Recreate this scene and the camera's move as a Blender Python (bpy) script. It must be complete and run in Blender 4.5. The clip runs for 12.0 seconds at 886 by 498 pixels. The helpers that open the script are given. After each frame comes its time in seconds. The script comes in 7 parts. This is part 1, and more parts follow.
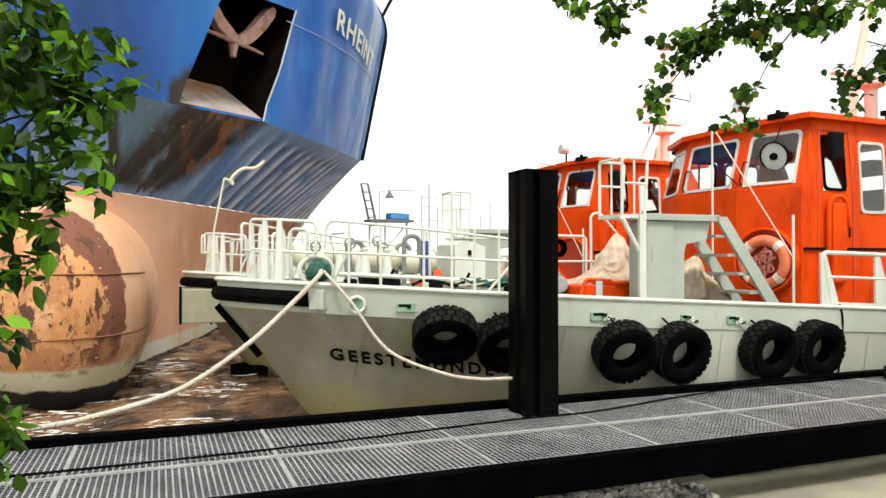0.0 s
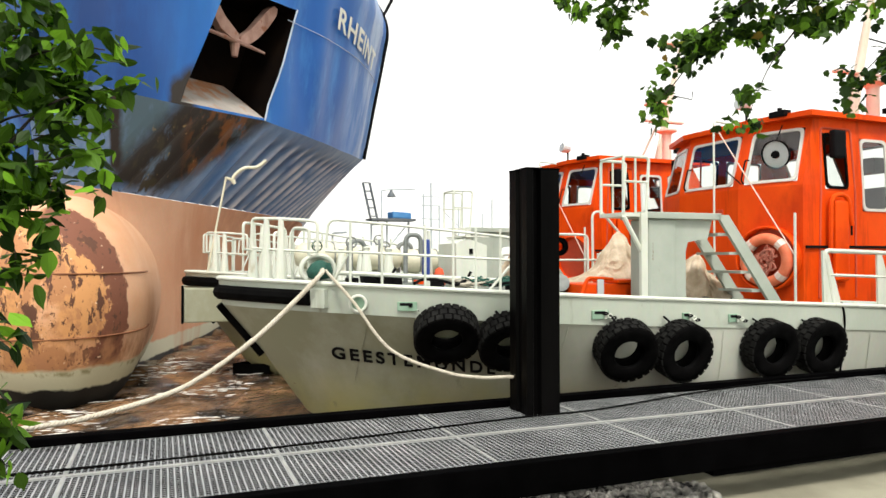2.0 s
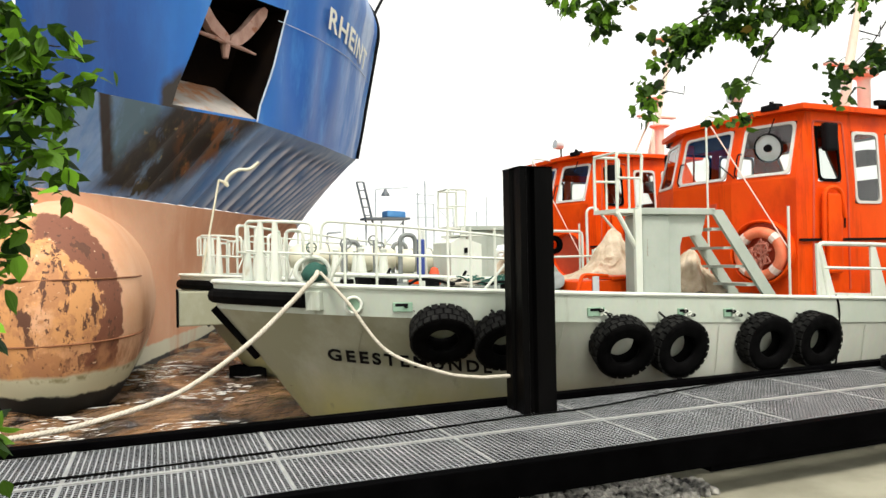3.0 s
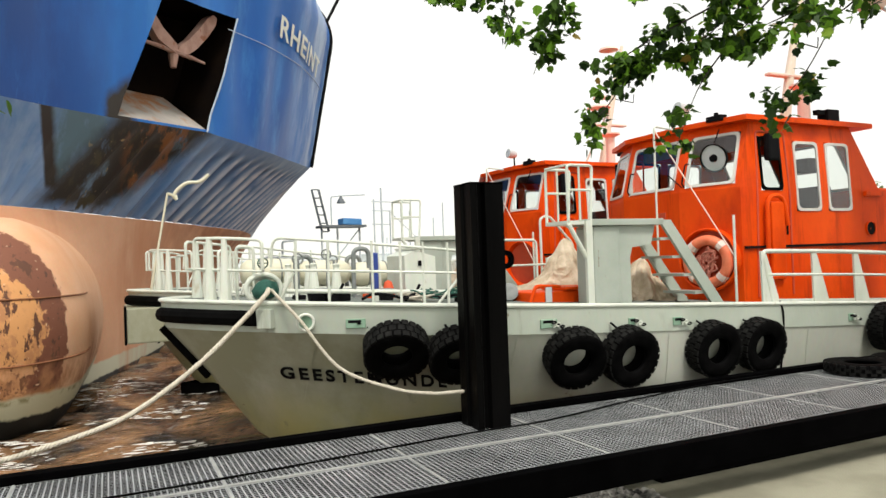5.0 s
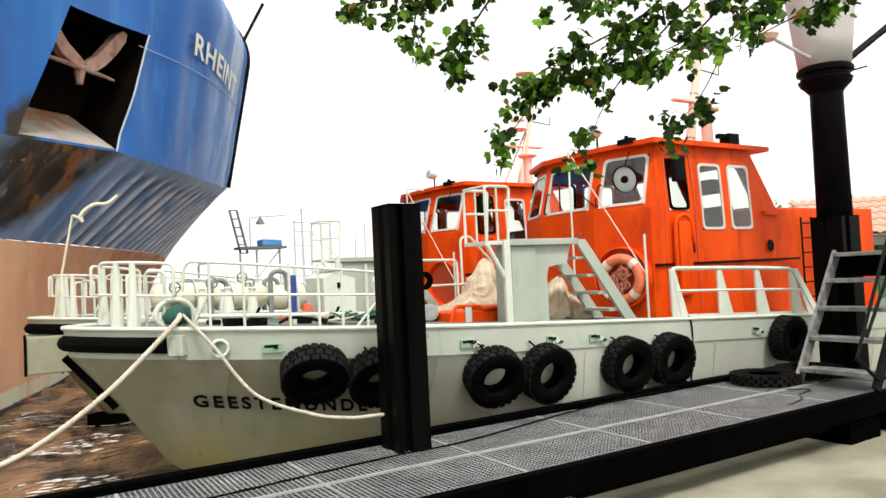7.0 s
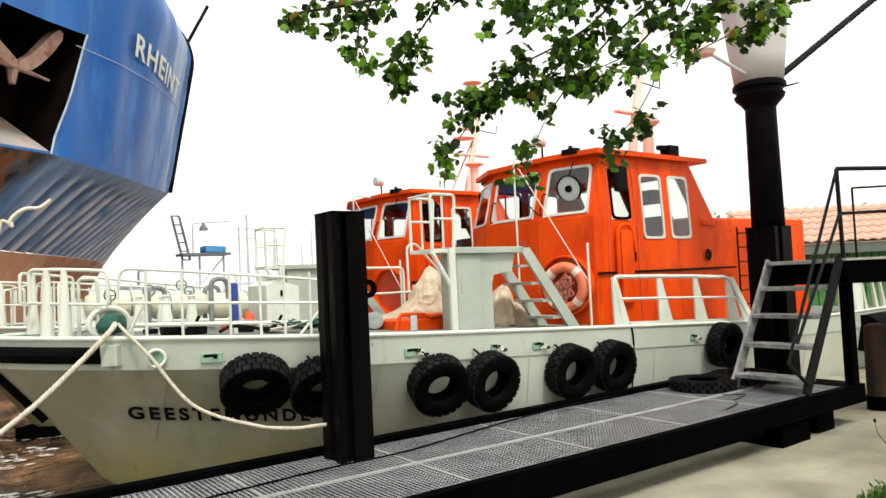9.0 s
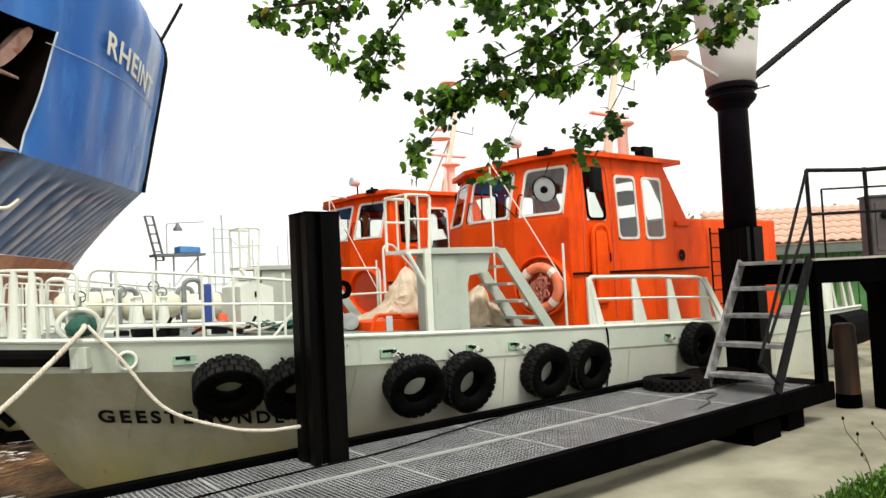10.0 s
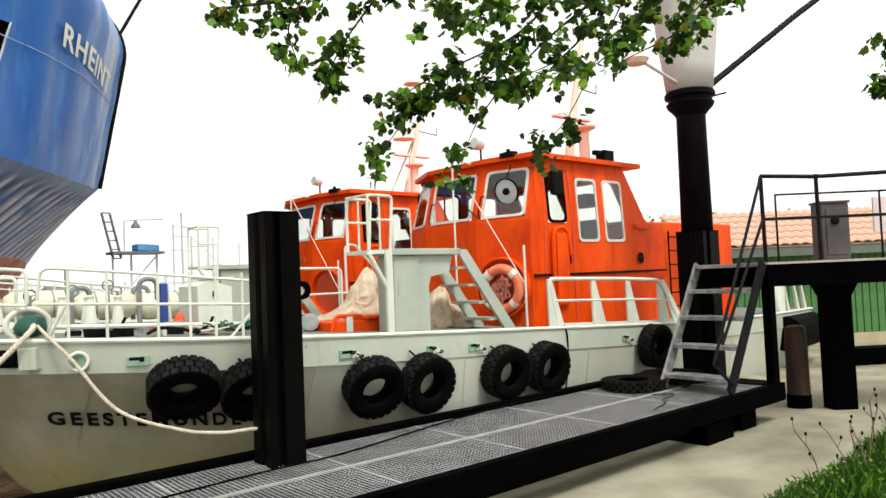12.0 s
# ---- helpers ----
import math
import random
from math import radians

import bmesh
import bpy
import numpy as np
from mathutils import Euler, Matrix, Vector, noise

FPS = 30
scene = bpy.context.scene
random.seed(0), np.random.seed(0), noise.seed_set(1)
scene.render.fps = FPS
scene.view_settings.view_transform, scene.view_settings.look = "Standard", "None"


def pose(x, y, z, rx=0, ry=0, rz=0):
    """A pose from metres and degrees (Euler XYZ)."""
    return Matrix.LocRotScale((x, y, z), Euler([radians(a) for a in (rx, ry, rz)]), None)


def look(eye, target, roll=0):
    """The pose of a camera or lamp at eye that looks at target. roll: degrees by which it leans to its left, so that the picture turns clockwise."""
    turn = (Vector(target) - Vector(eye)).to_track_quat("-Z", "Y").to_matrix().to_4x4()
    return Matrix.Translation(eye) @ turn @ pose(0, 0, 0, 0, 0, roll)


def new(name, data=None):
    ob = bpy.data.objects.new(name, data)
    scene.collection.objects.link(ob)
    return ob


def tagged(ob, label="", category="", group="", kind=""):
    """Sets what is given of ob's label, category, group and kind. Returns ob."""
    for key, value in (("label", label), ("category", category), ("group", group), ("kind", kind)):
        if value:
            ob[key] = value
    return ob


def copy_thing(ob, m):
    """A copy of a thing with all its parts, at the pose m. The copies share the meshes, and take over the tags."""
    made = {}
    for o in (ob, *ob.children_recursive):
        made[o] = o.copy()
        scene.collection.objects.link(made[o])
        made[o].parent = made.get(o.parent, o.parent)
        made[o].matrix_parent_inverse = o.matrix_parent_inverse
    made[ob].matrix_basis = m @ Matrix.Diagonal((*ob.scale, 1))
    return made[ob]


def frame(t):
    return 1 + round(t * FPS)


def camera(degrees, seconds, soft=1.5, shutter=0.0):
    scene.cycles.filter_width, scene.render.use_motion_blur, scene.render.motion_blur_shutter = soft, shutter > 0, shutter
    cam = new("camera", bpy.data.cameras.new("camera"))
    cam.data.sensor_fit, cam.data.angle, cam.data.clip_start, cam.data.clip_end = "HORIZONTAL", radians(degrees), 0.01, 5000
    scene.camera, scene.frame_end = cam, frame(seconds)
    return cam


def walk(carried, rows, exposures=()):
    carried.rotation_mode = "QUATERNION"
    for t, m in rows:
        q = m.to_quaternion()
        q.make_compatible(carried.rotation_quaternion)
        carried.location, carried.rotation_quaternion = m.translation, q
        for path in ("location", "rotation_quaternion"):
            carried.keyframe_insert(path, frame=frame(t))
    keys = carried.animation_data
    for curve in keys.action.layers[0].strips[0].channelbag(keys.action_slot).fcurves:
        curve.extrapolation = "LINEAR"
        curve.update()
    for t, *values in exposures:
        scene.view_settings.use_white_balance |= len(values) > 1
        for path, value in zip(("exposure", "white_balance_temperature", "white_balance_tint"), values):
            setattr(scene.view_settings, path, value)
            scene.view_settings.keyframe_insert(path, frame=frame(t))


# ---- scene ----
cam = camera(63.6, 12.0)
PATH = [
    (0, (0.171, 0.115, 1.233), (0.908, 1.974, 1.262), -0.0),
    (0.5, (0.174, 0.109, 1.232), (0.911, 1.968, 1.26), -0.1),
    (1, (0.171, 0.115, 1.227), (0.908, 1.974, 1.255), -0.1),
    (1.5, (0.175, 0.111, 1.23), (0.907, 1.972, 1.256), -0.1),
    (2, (0.176, 0.109, 1.231), (0.908, 1.971, 1.257), -0.1),
    (2.5, (0.173, 0.116, 1.232), (0.908, 1.976, 1.258), -0.4),
    (3, (0.185, 0.115, 1.252), (0.929, 1.971, 1.271), -1.1),
    (5, (0.237, 0.105, 1.347), (1.089, 1.914, 1.375), -2.0),
    (5.5, (0.251, 0.103, 1.35), (1.153, 1.887, 1.4), -2.4),
    (6, (0.262, 0.101, 1.356), (1.211, 1.86, 1.417), -2.6),
    (6.5, (0.267, 0.09, 1.361), (1.265, 1.822, 1.427), -2.8),
    (7, (0.276, 0.09, 1.36), (1.318, 1.796, 1.434), -2.8),
    (9, (0.313, 0.084, 1.363), (1.475, 1.709, 1.451), -2.7),
    (9.5, (0.323, 0.086, 1.364), (1.513, 1.692, 1.45), -2.7),
    (10, (0.333, 0.079, 1.365), (1.546, 1.667, 1.451), -2.8),
    (10.5, (0.339, 0.082, 1.367), (1.576, 1.651, 1.454), -2.7),
    (11, (0.35, 0.08, 1.36), (1.608, 1.633, 1.447), -2.6),
    (11.5, (0.354, 0.074, 1.368), (1.63, 1.612, 1.453), -2.4),
    (12, (0.359, 0.059, 1.373), (1.65, 1.585, 1.455), -2.4),
]
walk(cam, [(t, look(eye, target, roll)) for t, eye, target, roll in PATH], exposures=[(0, 0.62), (2, 0.63), (3.2, 0.66), (4.6, 0.42), (5.0, 0.38), (5.4, 0.57), (6.0, 0.60), (9.0, 0.56), (12, 0.54)])

# ---------- world, sun, exposure ----------
world = bpy.data.worlds.new("overcast_sky")
scene.world = world
world.use_nodes = True
wn, wl = world.node_tree.nodes, world.node_tree.links
bgn = wn["Background"]
skyn = wn.new("ShaderNodeTexSky")
skyn.sky_type = "NISHITA"
skyn.sun_disc = False
skyn.sun_elevation, skyn.sun_rotation = radians(52), radians(188)
skyn.air_density, skyn.dust_density = 1.0, 4.0
cloud = wn.new("ShaderNodeMix")
cloud.data_type = "RGBA"
cloud.inputs["Factor"].default_value = 0.8
cloud.inputs["B"].default_value = (11.0, 10.8, 10.0, 1)
wl.new(skyn.outputs[0], cloud.inputs["A"])
wl.new(cloud.outputs["Result"], bgn.inputs["Color"])
bgn.inputs["Strength"].default_value = 0.095
sun = new("sun", bpy.data.lights.new("sun", "SUN"))
sun.data.energy, sun.data.angle, sun.data.color = 2.1, radians(14), (1.0, 0.96, 0.9)
sun.matrix_world = look((0, 0, 0), (0.08, 0.55, -0.95))


# ---------- materials ----------
def node_material(name, base, rough=0.6, metal=0.0, second=None, scale=6.0, amount=0.5, fine=40.0, bump=0.15,
                  spots=None, spot_scale=3.0, spot_edge=0.6, spec=0.5, stretch=(1, 1, 1), edge_width=0.08, coat=0.0):
    """A procedural surface: base colour, broad and fine variation, optional spots of wear, relief."""
    m = bpy.data.materials.new(name)
    m.use_nodes = True
    n, l = m.node_tree.nodes, m.node_tree.links
    p = n["Principled BSDF"]
    p.inputs["Roughness"].default_value, p.inputs["Metallic"].default_value = rough, metal
    p.inputs["Specular IOR Level"].default_value = spec
    p.inputs["Coat Weight"].default_value = coat
    co = n.new("ShaderNodeTexCoord")
    mp = n.new("ShaderNodeMapping")
    mp.inputs["Scale"].default_value = stretch
    l.new(co.outputs["Object"], mp.inputs["Vector"])
    broad = n.new("ShaderNodeTexNoise")
    broad.inputs["Scale"].default_value, broad.inputs["Detail"].default_value = scale, 6
    grain = n.new("ShaderNodeTexNoise")
    grain.inputs["Scale"].default_value, grain.inputs["Detail"].default_value = fine, 4
    for t in (broad, grain):
        l.new(mp.outputs[0], t.inputs["Vector"])
    ramp = n.new("ShaderNodeValToRGB")
    ramp.color_ramp.elements[0].position, ramp.color_ramp.elements[1].position = 0.35, 0.68
    ramp.color_ramp.elements[0].color = (*base, 1)
    ramp.color_ramp.elements[1].color = (*(second or [min(1, c * (1 + 0.5 * amount)) for c in base]), 1)
    l.new(broad.outputs["Fac"], ramp.inputs["Fac"])
    mix = n.new("ShaderNodeMix")
    mix.data_type, mix.blend_type = "RGBA", "MULTIPLY"
    mix.inputs["Factor"].default_value = 0.35 * amount
    l.new(ramp.outputs["Color"], mix.inputs["A"])
    l.new(grain.outputs["Color"], mix.inputs["B"])
    out = mix.outputs["Result"]
    if spots:
        sn = n.new("ShaderNodeTexNoise")
        sn.inputs["Scale"].default_value, sn.inputs["Detail"].default_value = spot_scale, 8
        sn.inputs["Roughness"].default_value = 0.65
        l.new(mp.outputs[0], sn.inputs["Vector"])
        sr = n.new("ShaderNodeMapRange")
        sr.inputs["From Min"].default_value, sr.inputs["From Max"].default_value = spot_edge, spot_edge + edge_width
        l.new(sn.outputs["Fac"], sr.inputs["Value"])
        sm = n.new("ShaderNodeMix")
        sm.data_type = "RGBA"
        sm.inputs["B"].default_value = (*spots, 1)
        l.new(sr.outputs[0], sm.inputs["Factor"])
        l.new(out, sm.inputs["A"])
        out = sm.outputs["Result"]
    l.new(out, p.inputs["Base Color"])
    rr = n.new("ShaderNodeMapRange")
    rr.inputs["To Min"].default_value, rr.inputs["To Max"].default_value = max(0.02, rough - 0.12), min(1, rough + 0.12)
    l.new(broad.outputs["Fac"], rr.inputs["Value"])
    l.new(rr.outputs[0], p.inputs["Roughness"])
    if bump:
        b = n.new("ShaderNodeBump")
        b.inputs["Strength"].default_value, b.inputs["Distance"].default_value = bump, 0.02
        l.new(grain.outputs["Fac"], b.inputs["Height"])
        l.new(b.outputs[0], p.inputs["Normal"])
    return m


M_GALV = node_material("galvanised_steel", (0.30, 0.32, 0.325), 0.5, 0.3, (0.52, 0.54, 0.545), 3, 0.6, 60, 0.1,
                       spots=(0.08, 0.08, 0.075), spot_scale=2.2, spot_edge=0.57, edge_width=0.14)
M_STRIP = node_material("pale_steel_strip", (0.34, 0.35, 0.335), 0.5, 0.3, (0.52, 0.53, 0.50), 6, 0.5, 60, 0.1)
M_BLACKSTEEL = node_material("black_painted_steel", (0.0006, 0.0006, 0.0007), 0.7, 0.0, (0.0016, 0.0016, 0.0018), 4, 0.5, 50, 0.1, spec=0.01)
M_POST = node_material("black_tarred_steel", (0.0006, 0.0006, 0.0007), 0.36, 0.0, (0.003, 0.0028, 0.0027), 3, 0.6, 50, 0.12, spec=0.045, stretch=(1, 1, 0.2))
M_RUBBER = node_material("black_rubber", (0.001, 0.001, 0.001), 0.7, 0.0, (0.004, 0.004, 0.004), 9, 0.6, 70, 0.25, spec=0.03)
M_DARKWOOD = node_material("tarred_timber", (0.016, 0.012, 0.009), 0.8, 0.0, (0.06, 0.035, 0.02), 5, 0.6, 40, 0.3, stretch=(1, 1, 0.15))
M_HULL = node_material("pale_grey_green_paint", (0.415, 0.465, 0.385), 0.42, 0.0, (0.51, 0.555, 0.475), 1.2, 0.35, 25, 0.05,
                       spots=(0.30, 0.31, 0.25), spot_scale=2.2, spot_edge=0.64, edge_width=0.2, stretch=(1, 1, 0.5))
M_HULLLOW = node_material("weathered_grey_hull_paint", (0.50, 0.52, 0.44), 0.5, 0.0, (0.60, 0.62, 0.535), 1.0, 0.4, 20, 0.06,
                          spots=(0.30, 0.29, 0.18), spot_scale=1.3, spot_edge=0.62, edge_width=0.2, stretch=(1, 1, 0.6))
M_WHITE = node_material("white_gloss_paint", (0.62, 0.66, 0.57), 0.42, 0.0, (0.74, 0.77, 0.68), 4, 0.4, 30, 0.04,
                        spots=(0.40, 0.36, 0.26), spot_scale=5, spot_edge=0.62, edge_width=0.12, stretch=(1, 1, 0.4))
M_SAGE = node_material("sage_grey_paint", (0.36, 0.41, 0.35), 0.45, 0.0, (0.44, 0.48, 0.42), 3, 0.35, 30, 0.05,
                       spots=(0.24, 0.22, 0.16), spot_scale=5, spot_edge=0.68, edge_width=0.05)
M_ORANGE = node_material("orange_gloss_paint", (0.72, 0.058, 0.0015), 0.45, 0.0, (0.84, 0.088, 0.003), 2, 0.3, 25, 0.04,
                         spots=(0.42, 0.028, 0.002), spot_scale=1.3, spot_edge=0.53, edge_width=0.22, spec=0.12, stretch=(1, 1, 0.5))
M_SHIPBLUE = node_material("blue_ship_paint", (0.003, 0.078, 0.34), 0.36, 0.0, (0.010, 0.150, 0.52), 0.35, 0.35, 6, 0.12, spec=0.25,
                           spots=(0.045, 0.19, 0.48), spot_scale=0.8, spot_edge=0.62, edge_width=0.1, stretch=(1, 1, 0.35))
M_SHIPRED = node_material("faded_red_antifouling", (0.70, 0.34, 0.18), 0.7, 0.0, (0.77, 0.45, 0.28), 0.6, 0.4, 14, 0.1,
                          spots=(0.60, 0.27, 0.15), spot_scale=0.9, spot_edge=0.6, edge_width=0.2)
M_SAND = node_material("pale_sandy_concrete", (0.19, 0.18, 0.122), 0.9, 0.0, (0.35, 0.335, 0.245), 1.5, 0.5, 60, 0.3,
                       spots=(0.22, 0.20, 0.15), spot_scale=2.5, spot_edge=0.6, edge_width=0.15)
M_TARP = node_material("beige_tarpaulin", (0.40, 0.31, 0.20), 0.6, 0.0, (0.64, 0.54, 0.40), 5, 0.5, 40, 0.2)
M_ROPE = node_material("cream_mooring_rope", (0.55, 0.50, 0.40), 0.9, 0.0, (0.68, 0.63, 0.52), 20, 0.5, 90, 0.5)
M_DECK = node_material("grey_deck_paint", (0.12, 0.145, 0.125), 0.75, 0.0, (0.19, 0.21, 0.185), 4, 0.5, 50, 0.2)
M_BLACKPAINT = node_material("matt_black_paint", (0.004, 0.004, 0.0045), 0.6, 0.0, (0.008, 0.008, 0.009), 6, 0.4, 40, 0.05, spec=0.06)
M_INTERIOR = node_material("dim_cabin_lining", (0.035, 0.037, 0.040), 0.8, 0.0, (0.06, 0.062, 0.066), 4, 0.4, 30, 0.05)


# ---------- building helpers ----------
def part(name, bm, material, parent=None, label="", smooth=False):
    """Links a bmesh as one mesh object, under a thing or a part."""
    bm.normal_update()
    me = bpy.data.meshes.new(name)
    bm.to_mesh(me)
    bm.free()
    for mm in (material if isinstance(material, (list, tuple)) else [material]):
        me.materials.append(mm)
    if smooth:
        me.polygons.foreach_set("use_smooth", [True] * len(me.polygons))
    ob = new(name, me)
    if parent:
        ob.parent = parent
    if label:
        ob["label"] = label
    return ob


def thing(name, label, category, at=(0, 0, 0), group="", kind=""):
    ob = new(name)
    ob.empty_display_size = 0.1
    ob.location = at
    return tagged(ob, label, category, group, kind)


def box(bm, x0, x1, y0, y1, z0, z1, bevel=0.0, m=None):
    vs = [bm.verts.new(c) for c in ((x0, y0, z0), (x1, y0, z0), (x1, y1, z0), (x0, y1, z0), (x0, y0, z1), (x1, y0, z1), (x1, y1, z1), (x0, y1, z1))]
    fs = [bm.faces.new([vs[i] for i in f]) for f in ((3, 2, 1, 0), (4, 5, 6, 7), (0, 1, 5, 4), (1, 2, 6, 5), (2, 3, 7, 6), (3, 0, 4, 7))]
    if bevel:
        es = list({e for f in fs for e in f.edges})
        r = bmesh.ops.bevel(bm, geom=es, offset=bevel, segments=2, affect="EDGES", profile=0.6)
        vs = list({v for f in r["faces"] for v in f.verts} | {v for v in vs if v.is_valid})
    if m:
        bmesh.ops.transform(bm, matrix=m, verts=vs)
    return bm


def boxed(*a, **k):
    return box(bmesh.new(), *a, **k)


def tube(bm, pts, r, seg=8, closed=False, flat=1.0):
    """A round bar along a list of points; r may be a list."""
    pts = [Vector(p) for p in pts]
    n = len(pts)
    rs = r if isinstance(r, (list, tuple)) else [r] * n
    rings, up = [], None
    for i, p in enumerate(pts):
        a = pts[(i - 1) % n] if (closed or i > 0) else p
        b = pts[(i + 1) % n] if (closed or i < n - 1) else p
        d = (b - a).normalized()
        if up is None:
            up = Vector((0, 0, 1)) if abs(d.z) < 0.9 else Vector((1, 0, 0))
        side = d.cross(up).normalized()
        up = side.cross(d).normalized()
        rings.append([bm.verts.new(p + rs[i] * (math.cos(t) * side + flat * math.sin(t) * up)) for t in (2 * math.pi * k / seg for k in range(seg))])
    for i in range(n if closed else n - 1):
        A, B = rings[i], rings[(i + 1) % n]
        for k in range(seg):
            bm.faces.new((A[k], A[(k + 1) % seg], B[(k + 1) % seg], B[k]))
    if not closed:
        bm.faces.new(rings[0][::-1])
        bm.faces.new(rings[-1])
    return bm


def tubed(pts, r, seg=8, closed=False):
    return tube(bmesh.new(), pts, r, seg, closed)


def lathe(bm, profile, seg=20, m=None, cap=True):
    """Turns (radius, height) pairs round z."""
    rings = [[bm.verts.new((max(r, 1e-4) * math.cos(2 * math.pi * k / seg), max(r, 1e-4) * math.sin(2 * math.pi * k / seg), z)) for k in range(seg)] for r, z in profile]
    for A, B in zip(rings, rings[1:]):
        for k in range(seg):
            bm.faces.new((A[k], A[(k + 1) % seg], B[(k + 1) % seg], B[k]))
    if cap:
        bm.faces.new(rings[0][::-1])
        bm.faces.new(rings[-1])
    if m:
        bmesh.ops.transform(bm, matrix=m, verts=[v for ring in rings for v in ring])
    return bm


def grid(bm, rows, close=False, mat=None):
    """A sheet through rows of points; returns the rows of vertices."""
    vr = [[bm.verts.new(p) for p in row] for row in rows]
    for i in range(len(vr) - 1):
        for j in range(len(vr[i]) - (0 if close else 1)):
            k = (j + 1) % len(vr[i])
            f = bm.faces.new((vr[i][j], vr[i][k], vr[i + 1][k], vr[i + 1][j]))
            if mat:
                f.material_index = mat(i, j)
    return vr


def smooth_curve(ctrl, steps=6):
    """A Catmull-Rom line through control points."""
    c = [Vector(p) for p in ctrl]
    c = [2 * c[0] - c[1]] + c + [2 * c[-1] - c[-2]]
    out = []
    for i in range(1, len(c) - 2):
        for k in range(steps):
            t = k / steps
            a, b, d, e = c[i - 1:i + 3]
            out.append(0.5 * (2 * b + (d - a) * t + (2 * a - 5 * b + 4 * d - e) * t * t + (3 * b - a - 3 * d + e) * t ** 3))
    return out + [c[-2]]


def bend(pts, r=0.06, steps=4):
    """Rounds the corners of a bent bar."""
    pts = [Vector(p) for p in pts]
    out = [pts[0]]
    for a, b, c in zip(pts, pts[1:], pts[2:]):
        u, v = (a - b), (c - b)
        d = min(r, u.length / 2, v.length / 2)
        p, q = b + u.normalized() * d, b + v.normalized() * d
        for k in range(steps + 1):
            t = k / steps
            out.append((1 - t) ** 2 * p + 2 * t * (1 - t) * b + t * t * q)
    return out + [pts[-1]]


def interp(x, xs, ys):
    return float(np.interp(x, xs, ys))


# ---------- ground, water ----------
WATER_Z = -0.6
PITCH = 1.2                       # length of a grating panel
NEAR_Y, MID_Y, FAR_Y = 4.02, 4.675, 5.425


def ground_height(x, y):
    z = -0.36 - 0.02 * max(0, y)
    shore = max(5.2 if x > 2 else 4.3, 4.3 + 0.55 * (x - 6)) - (0 if x > 2 else 0.2 * (2 - x))
    z -= 0.5 * max(0, y - shore)
    return max(z, -2.6) + 0.02 * noise.noise(Vector((x * 0.8, y * 0.8, 0)))


def build_ground():
    bm = bmesh.new()
    xs = [-900, -300, -100, -40, -20] + [-12 + 0.5 * i for i in range(85)] + [40, 60, 120, 300, 900]
    ys = [-900, -300, -100, -40, -20] + [-10 + 0.5 * i for i in range(75)] + [35, 50, 100]
    grid(bm, [[(x, y, ground_height(x, y) if abs(x) < 1000 else 0) for x in xs] for y in ys])
    tagged(part("ground", bm, M_SAND, smooth=True), "pale sandy concrete bank sloping down to the harbour water", "ground", kind="structure")


def water_material():
    m = bpy.data.materials.new("brown_river_water")
    m.use_nodes = True
    n, l = m.node_tree.nodes, m.node_tree.links
    p = n["Principled BSDF"]
    p.inputs["Roughness"].default_value = 0.04
    co = n.new("ShaderNodeTexCoord")
    big = n.new("ShaderNodeTexNoise")
    big.inputs["Scale"].default_value, big.inputs["Detail"].default_value, big.inputs["Distortion"].default_value = 1.6, 4, 0.8
    l.new(co.outputs["Object"], big.inputs["Vector"])
    ramp = n.new("ShaderNodeValToRGB")
    ramp.color_ramp.elements[0].color, ramp.color_ramp.elements[1].color = (0.014, 0.008, 0.004, 1), (0.23, 0.122, 0.055, 1)
    ramp.color_ramp.elements[0].position, ramp.color_ramp.elements[1].position = 0.38, 0.64
    l.new(big.outputs["Fac"], ramp.inputs["Fac"])
    l.new(ramp.outputs["Color"], p.inputs["Base Color"])
    small = n.new("ShaderNodeTexNoise")
    small.inputs["Scale"].default_value, small.inputs["Detail"].default_value = 7, 4
    ripple_map = n.new("ShaderNodeMapping")
    ripple_map.inputs["Scale"].default_value = (0.55, 1.6, 1)
    l.new(co.outputs["Object"], ripple_map.inputs["Vector"])
    l.new(ripple_map.outputs[0], small.inputs["Vector"])
    b = n.new("ShaderNodeBump")
    b.inputs["Strength"].default_value, b.inputs["Distance"].default_value = 1.0, 0.16
    l.new(small.outputs["Fac"], b.inputs["Height"])
    l.new(b.outputs[0], p.inputs["Normal"])
    return m


M_WATER = water_material()


